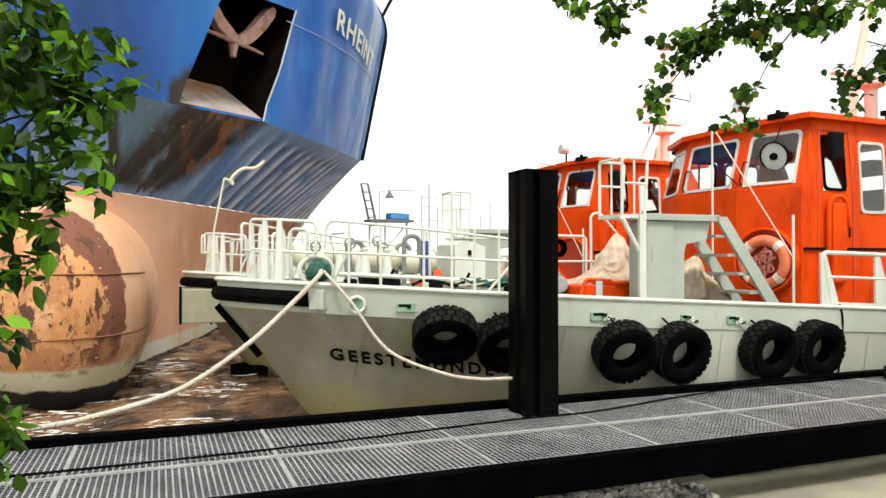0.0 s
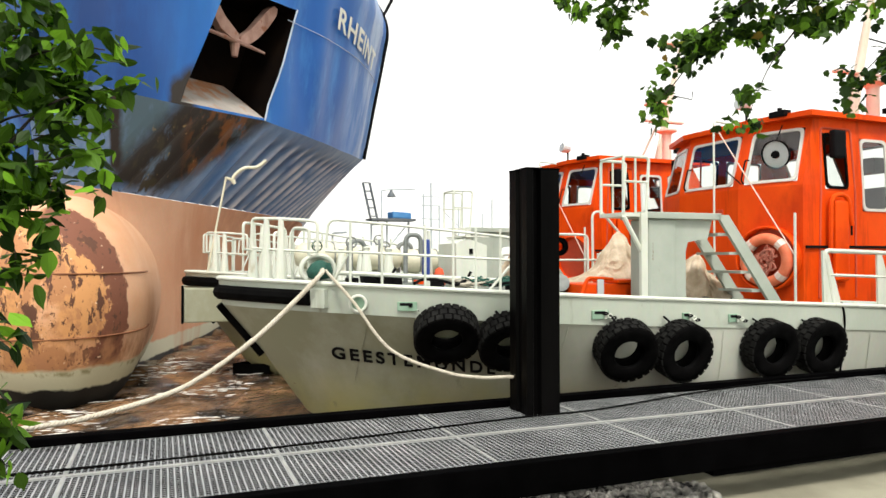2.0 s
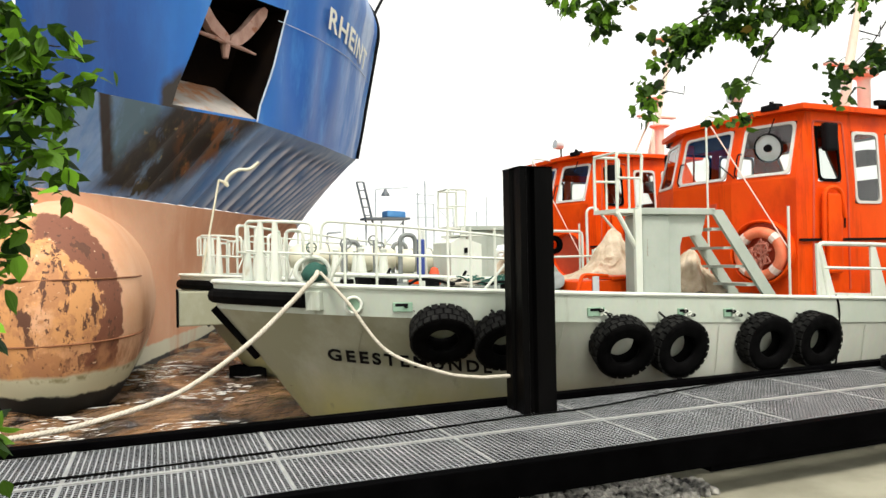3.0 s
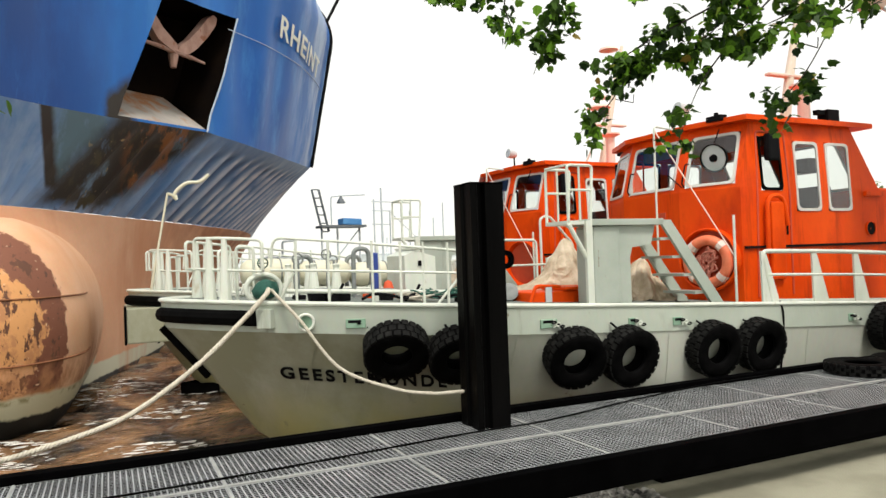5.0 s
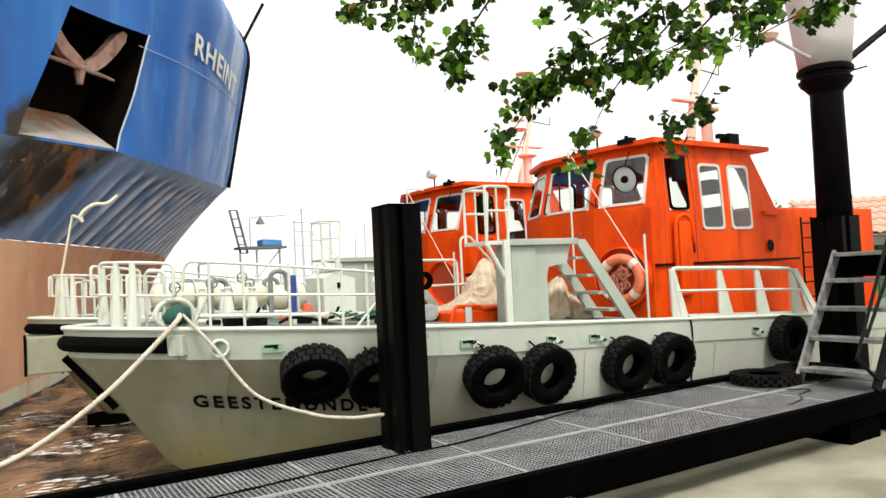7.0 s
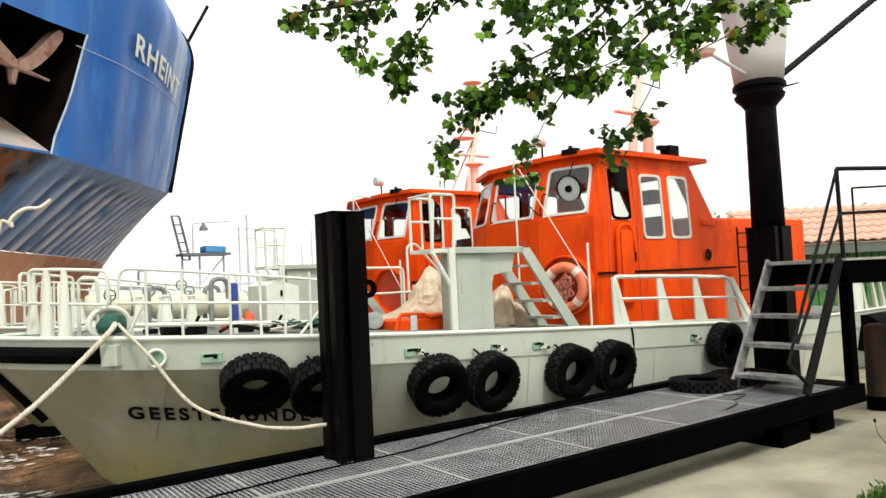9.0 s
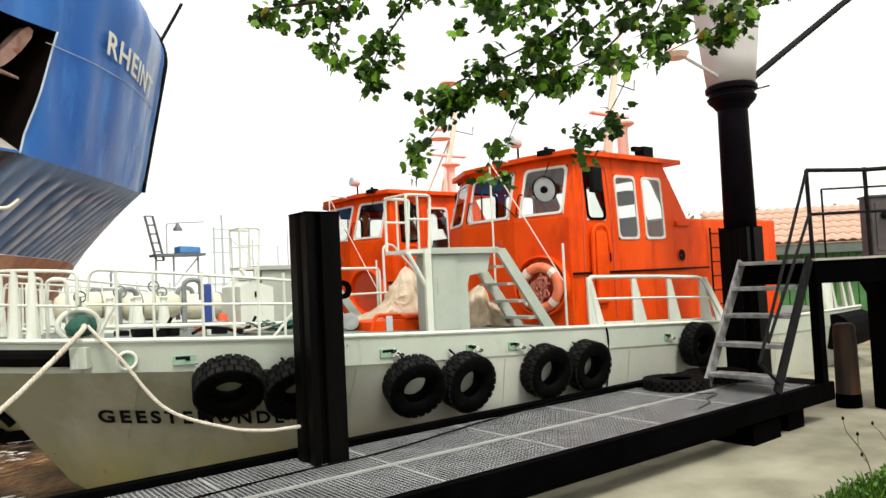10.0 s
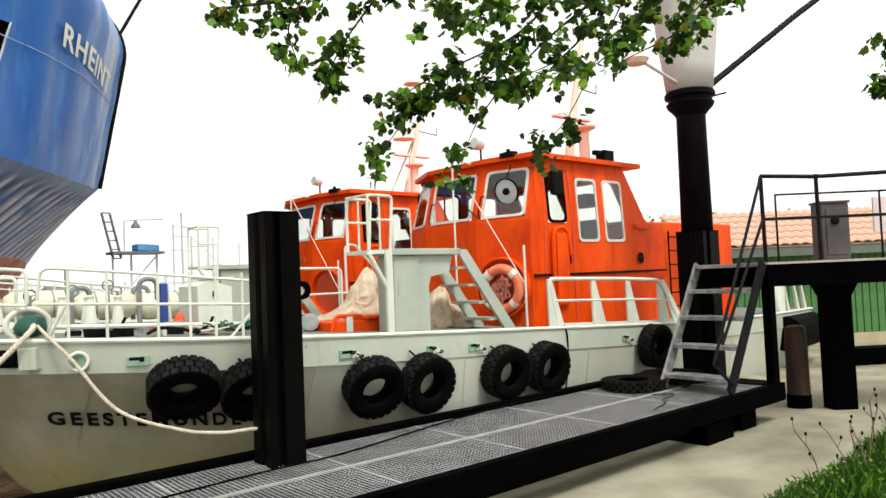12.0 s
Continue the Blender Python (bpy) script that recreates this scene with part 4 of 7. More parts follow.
# welded seams of the shell plates and a green plate behind the fairlead
for x in (1.95, 3.7, 5.5, 7.6, 9.4, 11.2):
    seam = [hull_point(x, deck_z(x) - 0.30 - 0.06 * k, 0.001)[0] for k in range(12)]
    part("weld_seam", tubed(seam, 0.004, 5), M_HULLLOW, boat)
p, n = hull_point(1.86, deck_z(1.86) - 0.16, 0.016)
disc = lathe(bmesh.new(), [(0.066, 0.0), (0.066, 0.008), (0.01, 0.009)], 20, Matrix.Translation(p) @ n.to_track_quat("Z", "Y").to_matrix().to_4x4())
part("fairlead_plate", disc, M_PALEGREEN, boat, "pale green plate behind the fairlead ring")
# openings in the bulwark
for x, w in ((2.25, 0.09), (4.02, 0.09), (5.02, 0.05), (5.62, 0.07), (8.35, 0.05)):
    p, n = hull_point(x, deck_z(x) - 0.17, 0.006)
    bm = boxed(-w, w, -0.012, 0.012, -0.042, 0.042, 0.006)
    bmesh.ops.transform(bm, matrix=Matrix.Translation(p) @ Matrix.Rotation(math.atan2(-n.x, -n.y) * -1, 4, "Z"), verts=bm.verts)
    part("mooring_port", bm, M_PALEGREEN, boat, "pale green mooring port in the bulwark")
    slot = boxed(-w * 0.75, w * 0.55, -0.016, -0.004, 0.006, 0.032, 0.004)
    bmesh.ops.transform(slot, matrix=Matrix.Translation(p) @ Matrix.Rotation(math.atan2(-n.x, -n.y) * -1, 4, "Z"), verts=slot.verts)
    part("port_slot", slot, M_BLACKPAINT, boat, "dark slot of the mooring port")
    q = p + n * 0.015 + Vector((w * 0.6, 0, 0.0))
    part("port_lip", tubed([q + Vector((0, 0, -0.04)), q + Vector((0, 0, 0.04))], 0.014, 6), M_WHITE, boat)
    for k in range(3):
        c = p + n * 0.03 + Vector((w * 0.5 + 0.045 * k, 0, 0.012 - 0.022 * k))
        part("chain_link", tubed([c + Vector((0.026 * math.cos(a), 0, 0.018 * math.sin(a) * (1 if k % 2 else 0.6))) for a in (j * math.pi / 4 for j in range(8))], 0.008, 5, closed=True), M_BLACKPAINT if k != 1 else M_WHITE, boat)
bk, bn = hull_point(1.55, deck_z(1.55) - 0.14, 0.0)
bm = boxed(-0.07, 0.07, -0.07, 0.03, -0.09, 0.09, 0.008)
bmesh.ops.transform(bm, matrix=Matrix.Translation(bk) @ Matrix.Rotation(radians(-40), 4, "Z"), verts=bm.verts)
part("fender_bracket", bm, M_HULL, boat, "pale end bracket of the bow fender")

# ---------- the big blue ship ----------
K_CURVE = [(-1.5, 10.8), (-0.55, 12.2), (0.8, 13.8), (2.24, 15.5), (3.55, 17.0), (4.65, 18.75), (5.55, 20.6), (6.0, 22.4), (6.3, 30), (6.3, 60)]
L_CURVE = [(-1.5, 11.8), (-0.84, 12.6), (0.5, 15.0), (1.55, 16.8), (2.5, 18.5), (3.2, 19.8), (3.9, 21.5), (4.7, 25), (5.4, 32), (5.8, 60)]
W_CURVE = [(-1.0, 11.6), (-0.3, 12.7), (0.4, 15.2), (1.0, 17.5), (1.5, 20), (2.0, 22), (2.6, 24.5), (3.6, 29), (4.9, 36), (5.5, 60)]


def along(curve, u):
    """A point of a plan curve at a fraction of its control index."""
    f = u * (len(curve) - 1)
    i = min(int(f), len(curve) - 2)
    c = [curve[max(0, i - 1)], curve[i], curve[i + 1], curve[min(len(curve) - 1, i + 2)]]
    t = f - i
    out = []
    for k in (0, 1):
        a, b, d, e = (p[k] for p in c)
        out.append(0.5 * (2 * b + (d - a) * t + (2 * a - 5 * b + 4 * d - e) * t * t + (3 * b - a - 3 * d + e) * t ** 3))
    return out


def topside(u, z, out=0.0):
    x, y = along(K_CURVE, u)
    o = interp(u, (0, 0.36, 0.54, 1), (0.05, 0.05, 0.165, 0.165)) * (z - 4.2) - 0.32 * max(0, z - 7.75) ** 2 * interp(u, (0.4, 0.6), (0, 1))
    x2, y2 = along(K_CURVE, min(1, u + 0.01))
    x1, y1 = along(K_CURVE, max(0, u - 0.01))
    n = Vector((y2 - y1, x1 - x2, 0)).normalized()
    return Vector((x + o, y - o * 0.8, z)) + n * out


def knuckle_z(u):
    return interp(u, (0, 0.19, 0.33, 0.444, 0.556, 0.667, 0.78, 1), (3.75, 3.93, 4.13, 4.06, 4.08, 4.18, 4.3, 4.4))


def pocket_left(z):
    return 0.194 + 0.0228 * (z - 3.95)


def pocket_right(z):
    return 0.329 + 0.0204 * (z - 4.15)


def blurred_step(n, l, co, value, lo, hi, wobble, scale):
    """0 below lo and 1 above hi, with an uneven edge."""
    no = n.new("ShaderNodeTexNoise")
    no.inputs["Scale"].default_value, no.inputs["Detail"].default_value, no.inputs["Roughness"].default_value = scale, 9, 0.68
    l.new(co, no.inputs["Vector"])
    ma = n.new("ShaderNodeMath")
    ma.operation = "MULTIPLY_ADD"
    ma.inputs[1].default_value = wobble
    l.new(no.outputs["Fac"], ma.inputs[0])
    l.new(value, ma.inputs[2])
    mr = n.new("ShaderNodeMapRange")
    mr.inputs["From Min"].default_value, mr.inputs["From Max"].default_value = lo + wobble / 2, hi + wobble / 2
    l.new(ma.outputs[0], mr.inputs["Value"])
    return mr.outputs[0]


def coordinate_mask(n, l, co, axis, lo, hi, wobble, scale):
    sep = n.new("ShaderNodeSeparateXYZ")
    l.new(co, sep.inputs[0])
    return blurred_step(n, l, co, sep.outputs[axis], lo, hi, wobble, scale)


def overlay(mat, colour, masks):
    """Lays one colour over a material where all masks meet; each mask is (axis, lo, hi, wobble, scale)."""
    n, l = mat.node_tree.nodes, mat.node_tree.links
    p = n["Principled BSDF"]
    src = p.inputs["Base Color"].links[0].from_socket
    co = n.new("ShaderNodeTexCoord").outputs["Object"]
    fac = None
    for m in masks:
        if m[0] == "noise":
            no = n.new("ShaderNodeTexNoise")
            no.inputs["Scale"].default_value, no.inputs["Detail"].default_value, no.inputs["Roughness"].default_value = m[1], 8, 0.65
            mp = n.new("ShaderNodeMapping")
            mp.inputs["Scale"].default_value = m[4]
            mp.inputs["Rotation"].default_value = m[5] if len(m) > 5 else (0, 0, 0)
            l.new(co, mp.inputs["Vector"])
            l.new(mp.outputs[0], no.inputs["Vector"])
            mr = n.new("ShaderNodeMapRange")
            mr.inputs["From Min"].default_value, mr.inputs["From Max"].default_value = m[2], m[3]
            l.new(no.outputs["Fac"], mr.inputs["Value"])
            s = mr.outputs[0]
        elif m[0] == "radial":
            mp = n.new("ShaderNodeMapping")
            mp.inputs["Location"].default_value = (-m[1] / m[3], 0, -m[2] / m[4])
            mp.inputs["Scale"].default_value = (1 / m[3], 0, 1 / m[4])
            ln = n.new("ShaderNodeVectorMath")
            ln.operation = "LENGTH"
            l.new(co, mp.inputs["Vector"])
            l.new(mp.outputs[0], ln.inputs[0])
            s = blurred_step(n, l, co, ln.outputs["Value"], *m[5:])
        elif m[0] == "slope":
            dot = n.new("ShaderNodeVectorMath")
            dot.operation = "DOT_PRODUCT"
            dot.inputs[1].default_value = m[1]
            l.new(co, dot.inputs[0])
            s = blurred_step(n, l, co, dot.outputs["Value"], *m[2:])
        else:
            s = coordinate_mask(n, l, co, *m)
        if fac is None:
            fac = s
        else:
            mu = n.new("ShaderNodeMath")
            mu.operation = "MULTIPLY"
            l.new(fac, mu.inputs[0])
            l.new(s, mu.inputs[1])
            fac = mu.outputs[0]
    mx = n.new("ShaderNodeMix")
    mx.data_type = "RGBA"
    mx.inputs["B"].default_value = (*colour, 1)
    l.new(fac, mx.inputs["Factor"])
    l.new(src, mx.inputs["A"])
    l.new(mx.outputs["Result"], p.inputs["Base Color"])


# flaking bulb paint: dull primer patches, rust spots, pale scum at the waterline
M_BULB = node_material("flaking_orange_paint", (0.68, 0.35, 0.18), 0.75, 0, (0.74, 0.45, 0.28), 1.2, 0.4, 22, 0.15)
NOSE = ("radial", -1.10, 0.62, 1.02, 1.48)          # distance from the bulb's axis, 1 at its skin
overlay(M_BULB, (0.60, 0.29, 0.105), [(*NOSE, 0.84, 0.82, 0.20, 5.0), ("noise", 1.6, 0.36, 0.52, (1, 1, 1))])
overlay(M_BULB, (0.44, 0.20, 0.08), [(*NOSE, 0.78, 0.72, 0.30, 3.0), ("noise", 2.4, 0.47, 0.53, (1, 1, 0.7))])
overlay(M_BULB, (0.185, 0.066, 0.034), [(*NOSE, 0.86, 0.85, 0.20, 5.0), (*NOSE, 0.58, 0.595, 0.62, 3.6), (0, -1.25, -1.15, 0.3, 2.0), (2, -0.1, 0.0, 0.2, 2.0)])
overlay(M_BULB, (0.10, 0.038, 0.018), [(*NOSE, 0.80, 0.78, 0.10, 3.0), ("noise", 5.5, 0.572, 0.585, (1, 1, 0.36))])
overlay(M_BULB, (0.09, 0.035, 0.018), [(*NOSE, 0.84, 0.82, 0.10, 3.0), ("noise", 15, 0.60, 0.615, (1, 1, 0.7))])
overlay(M_BULB, (0.78, 0.55, 0.36), [(*NOSE, 0.82, 0.80, 0.10, 3.0), ("noise", 12, 0.645, 0.66, (1, 1, 1))])
overlay(M_BULB, (0.42, 0.19, 0.085), [(2, 0.45, 0.1, 0.4, 2.0), ("noise", 3.2, 0.44, 0.60, (1, 1, 0.6))])
overlay(M_BULB, (0.60, 0.58, 0.40), [(2, -0.08, -0.13, 0.12, 3.0)])
overlay(M_BULB, (0.30, 0.27, 0.14), [(2, -0.10, -0.14, 0.10, 3.0), (2, -0.20, -0.16, 0.10, 3.0), ("noise", 5.0, 0.48, 0.58, (1, 1, 0.5))])
# near-black below the scum stands for the shadow gap under the bulb
overlay(M_BULB, (0.008, 0.007, 0.004), [(2, -0.34, -0.37, 0.16, 4.0)])
overlay(M_HULLLOW, (0.285, 0.29, 0.195), [(0, 4.8, 2.6, 0.8, 0.8), ("noise", 1.1, 0.20, 0.60, (1, 1, 0.6))])
overlay(M_HULLLOW, (0.46, 0.445, 0.20), [(2, 0.15, -0.30, 0.3, 2.0), (0, 4.6, 3.0, 0.6, 1.0), ("noise", 1.4, 0.25, 0.55, (1, 1, 0.6))])
overlay(M_HULLLOW, (0.22, 0.21, 0.15), [("noise", 3.0, 0.64, 0.76, (1, 1, 0.25))])
overlay(M_SHIPRED, (0.64, 0.62, 0.46), [(2, -0.22, -0.26, 0.12, 1.5)])
# the same shadow gap, painted along the foot of the hull
overlay(M_SHIPRED, (0.008, 0.007, 0.004), [(2, -0.50, -0.53, 0.10, 3.0)])
# browner to the right and higher up
overlay(M_SHIPRED, (0.36, 0.145, 0.07), [(0, 0.2, 2.6, 0.9, 0.8), (2, 0.6, 1.5, 0.5, 1.0), ("noise", 0.9, 0.34, 0.60, (1, 1, 0.4))])
overlay(M_SHIPRED, (0.55, 0.22, 0.09), [("noise", 0.5, 0.56, 0.75, (1, 1, 0.12))])
M_SHIPFLARE = node_material("scuffed_blue_flare_paint", (0.085, 0.19, 0.40), 0.42, 0, (0.17, 0.29, 0.50), 0.5, 0.4, 8, 0.1)


def rib_streaks(mat, colour, scale, lo, hi):
    """Scuffs that run down between the ribs, laid along the sheet's own two directions."""
    n, l = mat.node_tree.nodes, mat.node_tree.links
    p = n["Principled BSDF"]
    src = p.inputs["Base Color"].links[0].from_socket
    uvn, mp, no, mr, mx = (n.new("ShaderNodeUVMap"), n.new("ShaderNodeMapping"), n.new("ShaderNodeTexNoise"), n.new("ShaderNodeMapRange"), n.new("ShaderNodeMix"))
    uvn.uv_map = "along_ribs"
    mp.inputs["Scale"].default_value = scale
    no.inputs["Scale"].default_value, no.inputs["Detail"].default_value, no.inputs["Roughness"].default_value = 1.0, 5, 0.6
    mr.inputs["From Min"].default_value, mr.inputs["From Max"].default_value = lo, hi
    mx.data_type = "RGBA"
    mx.inputs["B"].default_value = (*colour, 1)
    l.new(uvn.outputs[0], mp.inputs["Vector"])
    l.new(mp.outputs[0], no.inputs["Vector"])
    l.new(no.outputs["Fac"], mr.inputs["Value"])
    l.new(mr.outputs[0], mx.inputs["Factor"])
    l.new(src, mx.inputs["A"])
    l.new(mx.outputs["Result"], p.inputs["Base Color"])


def rib_tone(mat, colour, lo, hi, amount):
    """A colour laid along the standing ribs (lo > hi) or between them (lo < hi); none forward of the anchor recess."""
    n, l = mat.node_tree.nodes, mat.node_tree.links
    p = n["Principled BSDF"]
    src = p.inputs["Base Color"].links[0].from_socket
    uvn, sep, mp, no = n.new("ShaderNodeUVMap"), n.new("ShaderNodeSeparateXYZ"), n.new("ShaderNodeMapping"), n.new("ShaderNodeTexNoise")
    uvn.uv_map = "along_ribs"
    mp.inputs["Scale"].default_value = (60, 3.0, 1)
    no.inputs["Scale"].default_value, no.inputs["Detail"].default_value = 1.0, 5
    l.new(uvn.outputs[0], sep.inputs[0])
    l.new(uvn.outputs[0], mp.inputs["Vector"])
    l.new(mp.outputs[0], no.inputs["Vector"])

    def math_node(op, a, b):
        m = n.new("ShaderNodeMath")
        m.operation = op
        for k, v in enumerate((a, b)):
            if isinstance(v, (int, float)):
                m.inputs[k].default_value = v
            else:
                l.new(v, m.inputs[k])
        return m.outputs[0]

    def ramp(v, a, b):
        m = n.new("ShaderNodeMapRange")
        m.inputs["From Min"].default_value, m.inputs["From Max"].default_value = a, b
        l.new(v, m.inputs["Value"])
        return m.outputs[0]

    rib = math_node("PINGPONG", math_node("MULTIPLY", sep.outputs["X"], 35.0), 0.5)
    fac = math_node("MULTIPLY", ramp(rib, lo, hi), ramp(no.outputs["Fac"], 0.30, 0.62))
    fac = math_node("MULTIPLY", fac, ramp(sep.outputs["X"], 0.33, 0.42))
    fac = math_node("MULTIPLY", fac, ramp(sep.outputs["Y"], 0.10, 0.20))
    fac = math_node("MULTIPLY", fac, amount)
    mx = n.new("ShaderNodeMix")
    mx.data_type = "RGBA"
    mx.inputs["B"].default_value = (*colour, 1)
    l.new(fac, mx.inputs["Factor"])
    l.new(src, mx.inputs["A"])
    l.new(mx.outputs["Result"], p.inputs["Base Color"])


rib_streaks(M_SHIPFLARE, (0.24, 0.34, 0.50), (34, 1.6, 1), 0.42, 0.70)
rib_tone(M_SHIPFLARE, (0.03, 0.075, 0.18), 0.20, 0.42, 0.85)
rib_tone(M_SHIPFLARE, (0.70, 0.71, 0.75), 0.22, 0.06, 1.0)
EDGE = ("slope", (-0.81, 0, 1), 2.15, 2.45, 0.35, 1.5)      # runs down and aft from the pocket's corner
STREAK = ("slope", (1, 0, -0.8), -2.85, -2.6, 0.3, 2.0)     # upper edge of the dark oily part
for mm in (M_SHIPFLARE,):
    overlay(mm, (0.075, 0.135, 0.175), [(0, -0.62, -0.55, 0.08, 2), (2, 2.62, 2.72, 0.15, 2.0), EDGE, ("noise", 1.3, 0.34, 0.56, (1, 1, 0.6), (0.3, 0.2, 0))])
    overlay(mm, (0.016, 0.011, 0.008), [(0, -0.62, -0.58, 0.05, 3), (0, -0.40, -0.48, 0.10, 4), (2, 2.62, 2.72, 0.15, 2.0)])
    overlay(mm, (0.010, 0.007, 0.005), [STREAK, EDGE, (2, 2.35, 2.55, 0.3, 1.5), ("noise", 1.4, 0.37, 0.45, (1, 1, 0.6), (0.5, 0.4, 0.2))])
    overlay(mm, (0.035, 0.028, 0.011), [STREAK, EDGE, ("noise", 2.6, 0.55, 0.62, (1, 1, 0.6), (0.5, 0.4, 0.2))])
    overlay(mm, (0.17, 0.062, 0.016), [(0, 0.45, 0.75, 0.3, 1.2), (0, 2.2, 1.7, 0.4, 1.0), EDGE, ("noise", 2.4, 0.50, 0.57, (1, 1, 0.45), (0.4, 0.3, 0.0))])
    overlay(mm, (0.30, 0.22, 0.10), [STREAK, EDGE, ("noise", 9.0, 0.64, 0.67, (1, 1, 0.7))])
# darker blue forward: the bow's dimmer light put into the paint
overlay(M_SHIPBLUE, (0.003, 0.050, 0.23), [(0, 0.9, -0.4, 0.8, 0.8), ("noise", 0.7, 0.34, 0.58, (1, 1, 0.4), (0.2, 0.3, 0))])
overlay(M_SHIPBLUE, (0.02, 0.014, 0.009), [(0, 0.22, 0.34, 0.2, 3), (0, 0.85, 0.65, 0.2, 2), ("slope", (1.25, 0, -1), -4.0, -3.75, 0.3, 2), (2, 5.0, 4.6, 0.5, 2)])
overlay(M_SHIPBLUE, (0.06, 0.25, 0.60), [("noise", 0.6, 0.53, 0.72, (1, 1, 0.25), (0.15, 0.25, 0))])
M_SHIPTRIM = node_material("worn_pale_edge_paint", (0.34, 0.44, 0.58), 0.5, 0, (0.50, 0.56, 0.64), 4, 0.5, 20, 0.1)
# recess walls coloured near black, its deep shade put into the steel
M_POCKET = node_material("recess_shade_black", (0.003, 0.0022, 0.002), 0.85, 0, (0.008, 0.005, 0.003), 1.5, 0.5, 20, 0.2, spec=0.02)
# bright reflections at the right-hand plating, painted as pale blue streaks
overlay(M_SHIPBLUE, (0.30, 0.42, 0.62), [(0, 4.4, 5.6, 0.8, 1.0), ("noise", 1.2, 0.42, 0.62, (1, 1, 0.15), (0.1, 0.15, 0))])
overlay(M_ORANGE, (0.36, 0.030, 0.003), [("noise", 2.2, 0.56, 0.70, (1.6, 1.6, 0.18))])
overlay(M_ORANGE, (0.10, 0.018, 0.006), [("noise", 7.0, 0.68, 0.74, (1, 1, 0.35))])
overlay(M_HULL, (0.24, 0.23, 0.15), [("noise", 3.0, 0.60, 0.72, (1.2, 1.2, 0.15))])
overlay(M_HULL, (0.16, 0.09, 0.05), [("noise", 11.0, 0.69, 0.73, (1, 1, 0.5))])
overlay(M_HULLLOW, (0.20, 0.17, 0.10), [("noise", 9.0, 0.69, 0.74, (0.5, 0.5, 1.2))])
overlay(M_SAGE, (0.17, 0.09, 0.04), [("noise", 8.0, 0.66, 0.71, (1, 1, 0.3))])
M_PALERUST = node_material("pale_plate_with_rust_runs", (0.26, 0.245, 0.22), 0.75, 0, (0.40, 0.36, 0.32), 1.5, 0.5, 20, 0.1,
                           spots=(0.30, 0.13, 0.05), spot_scale=1.6, spot_edge=0.50, edge_width=0.12)
M_ANCHOR = node_material("rusty_pinkish_anchor_iron", (0.30, 0.17, 0.13), 0.8, 0, (0.50, 0.33, 0.27), 3, 0.5, 25, 0.2,
                         spots=(0.25, 0.10, 0.05), spot_scale=4, spot_edge=0.58)


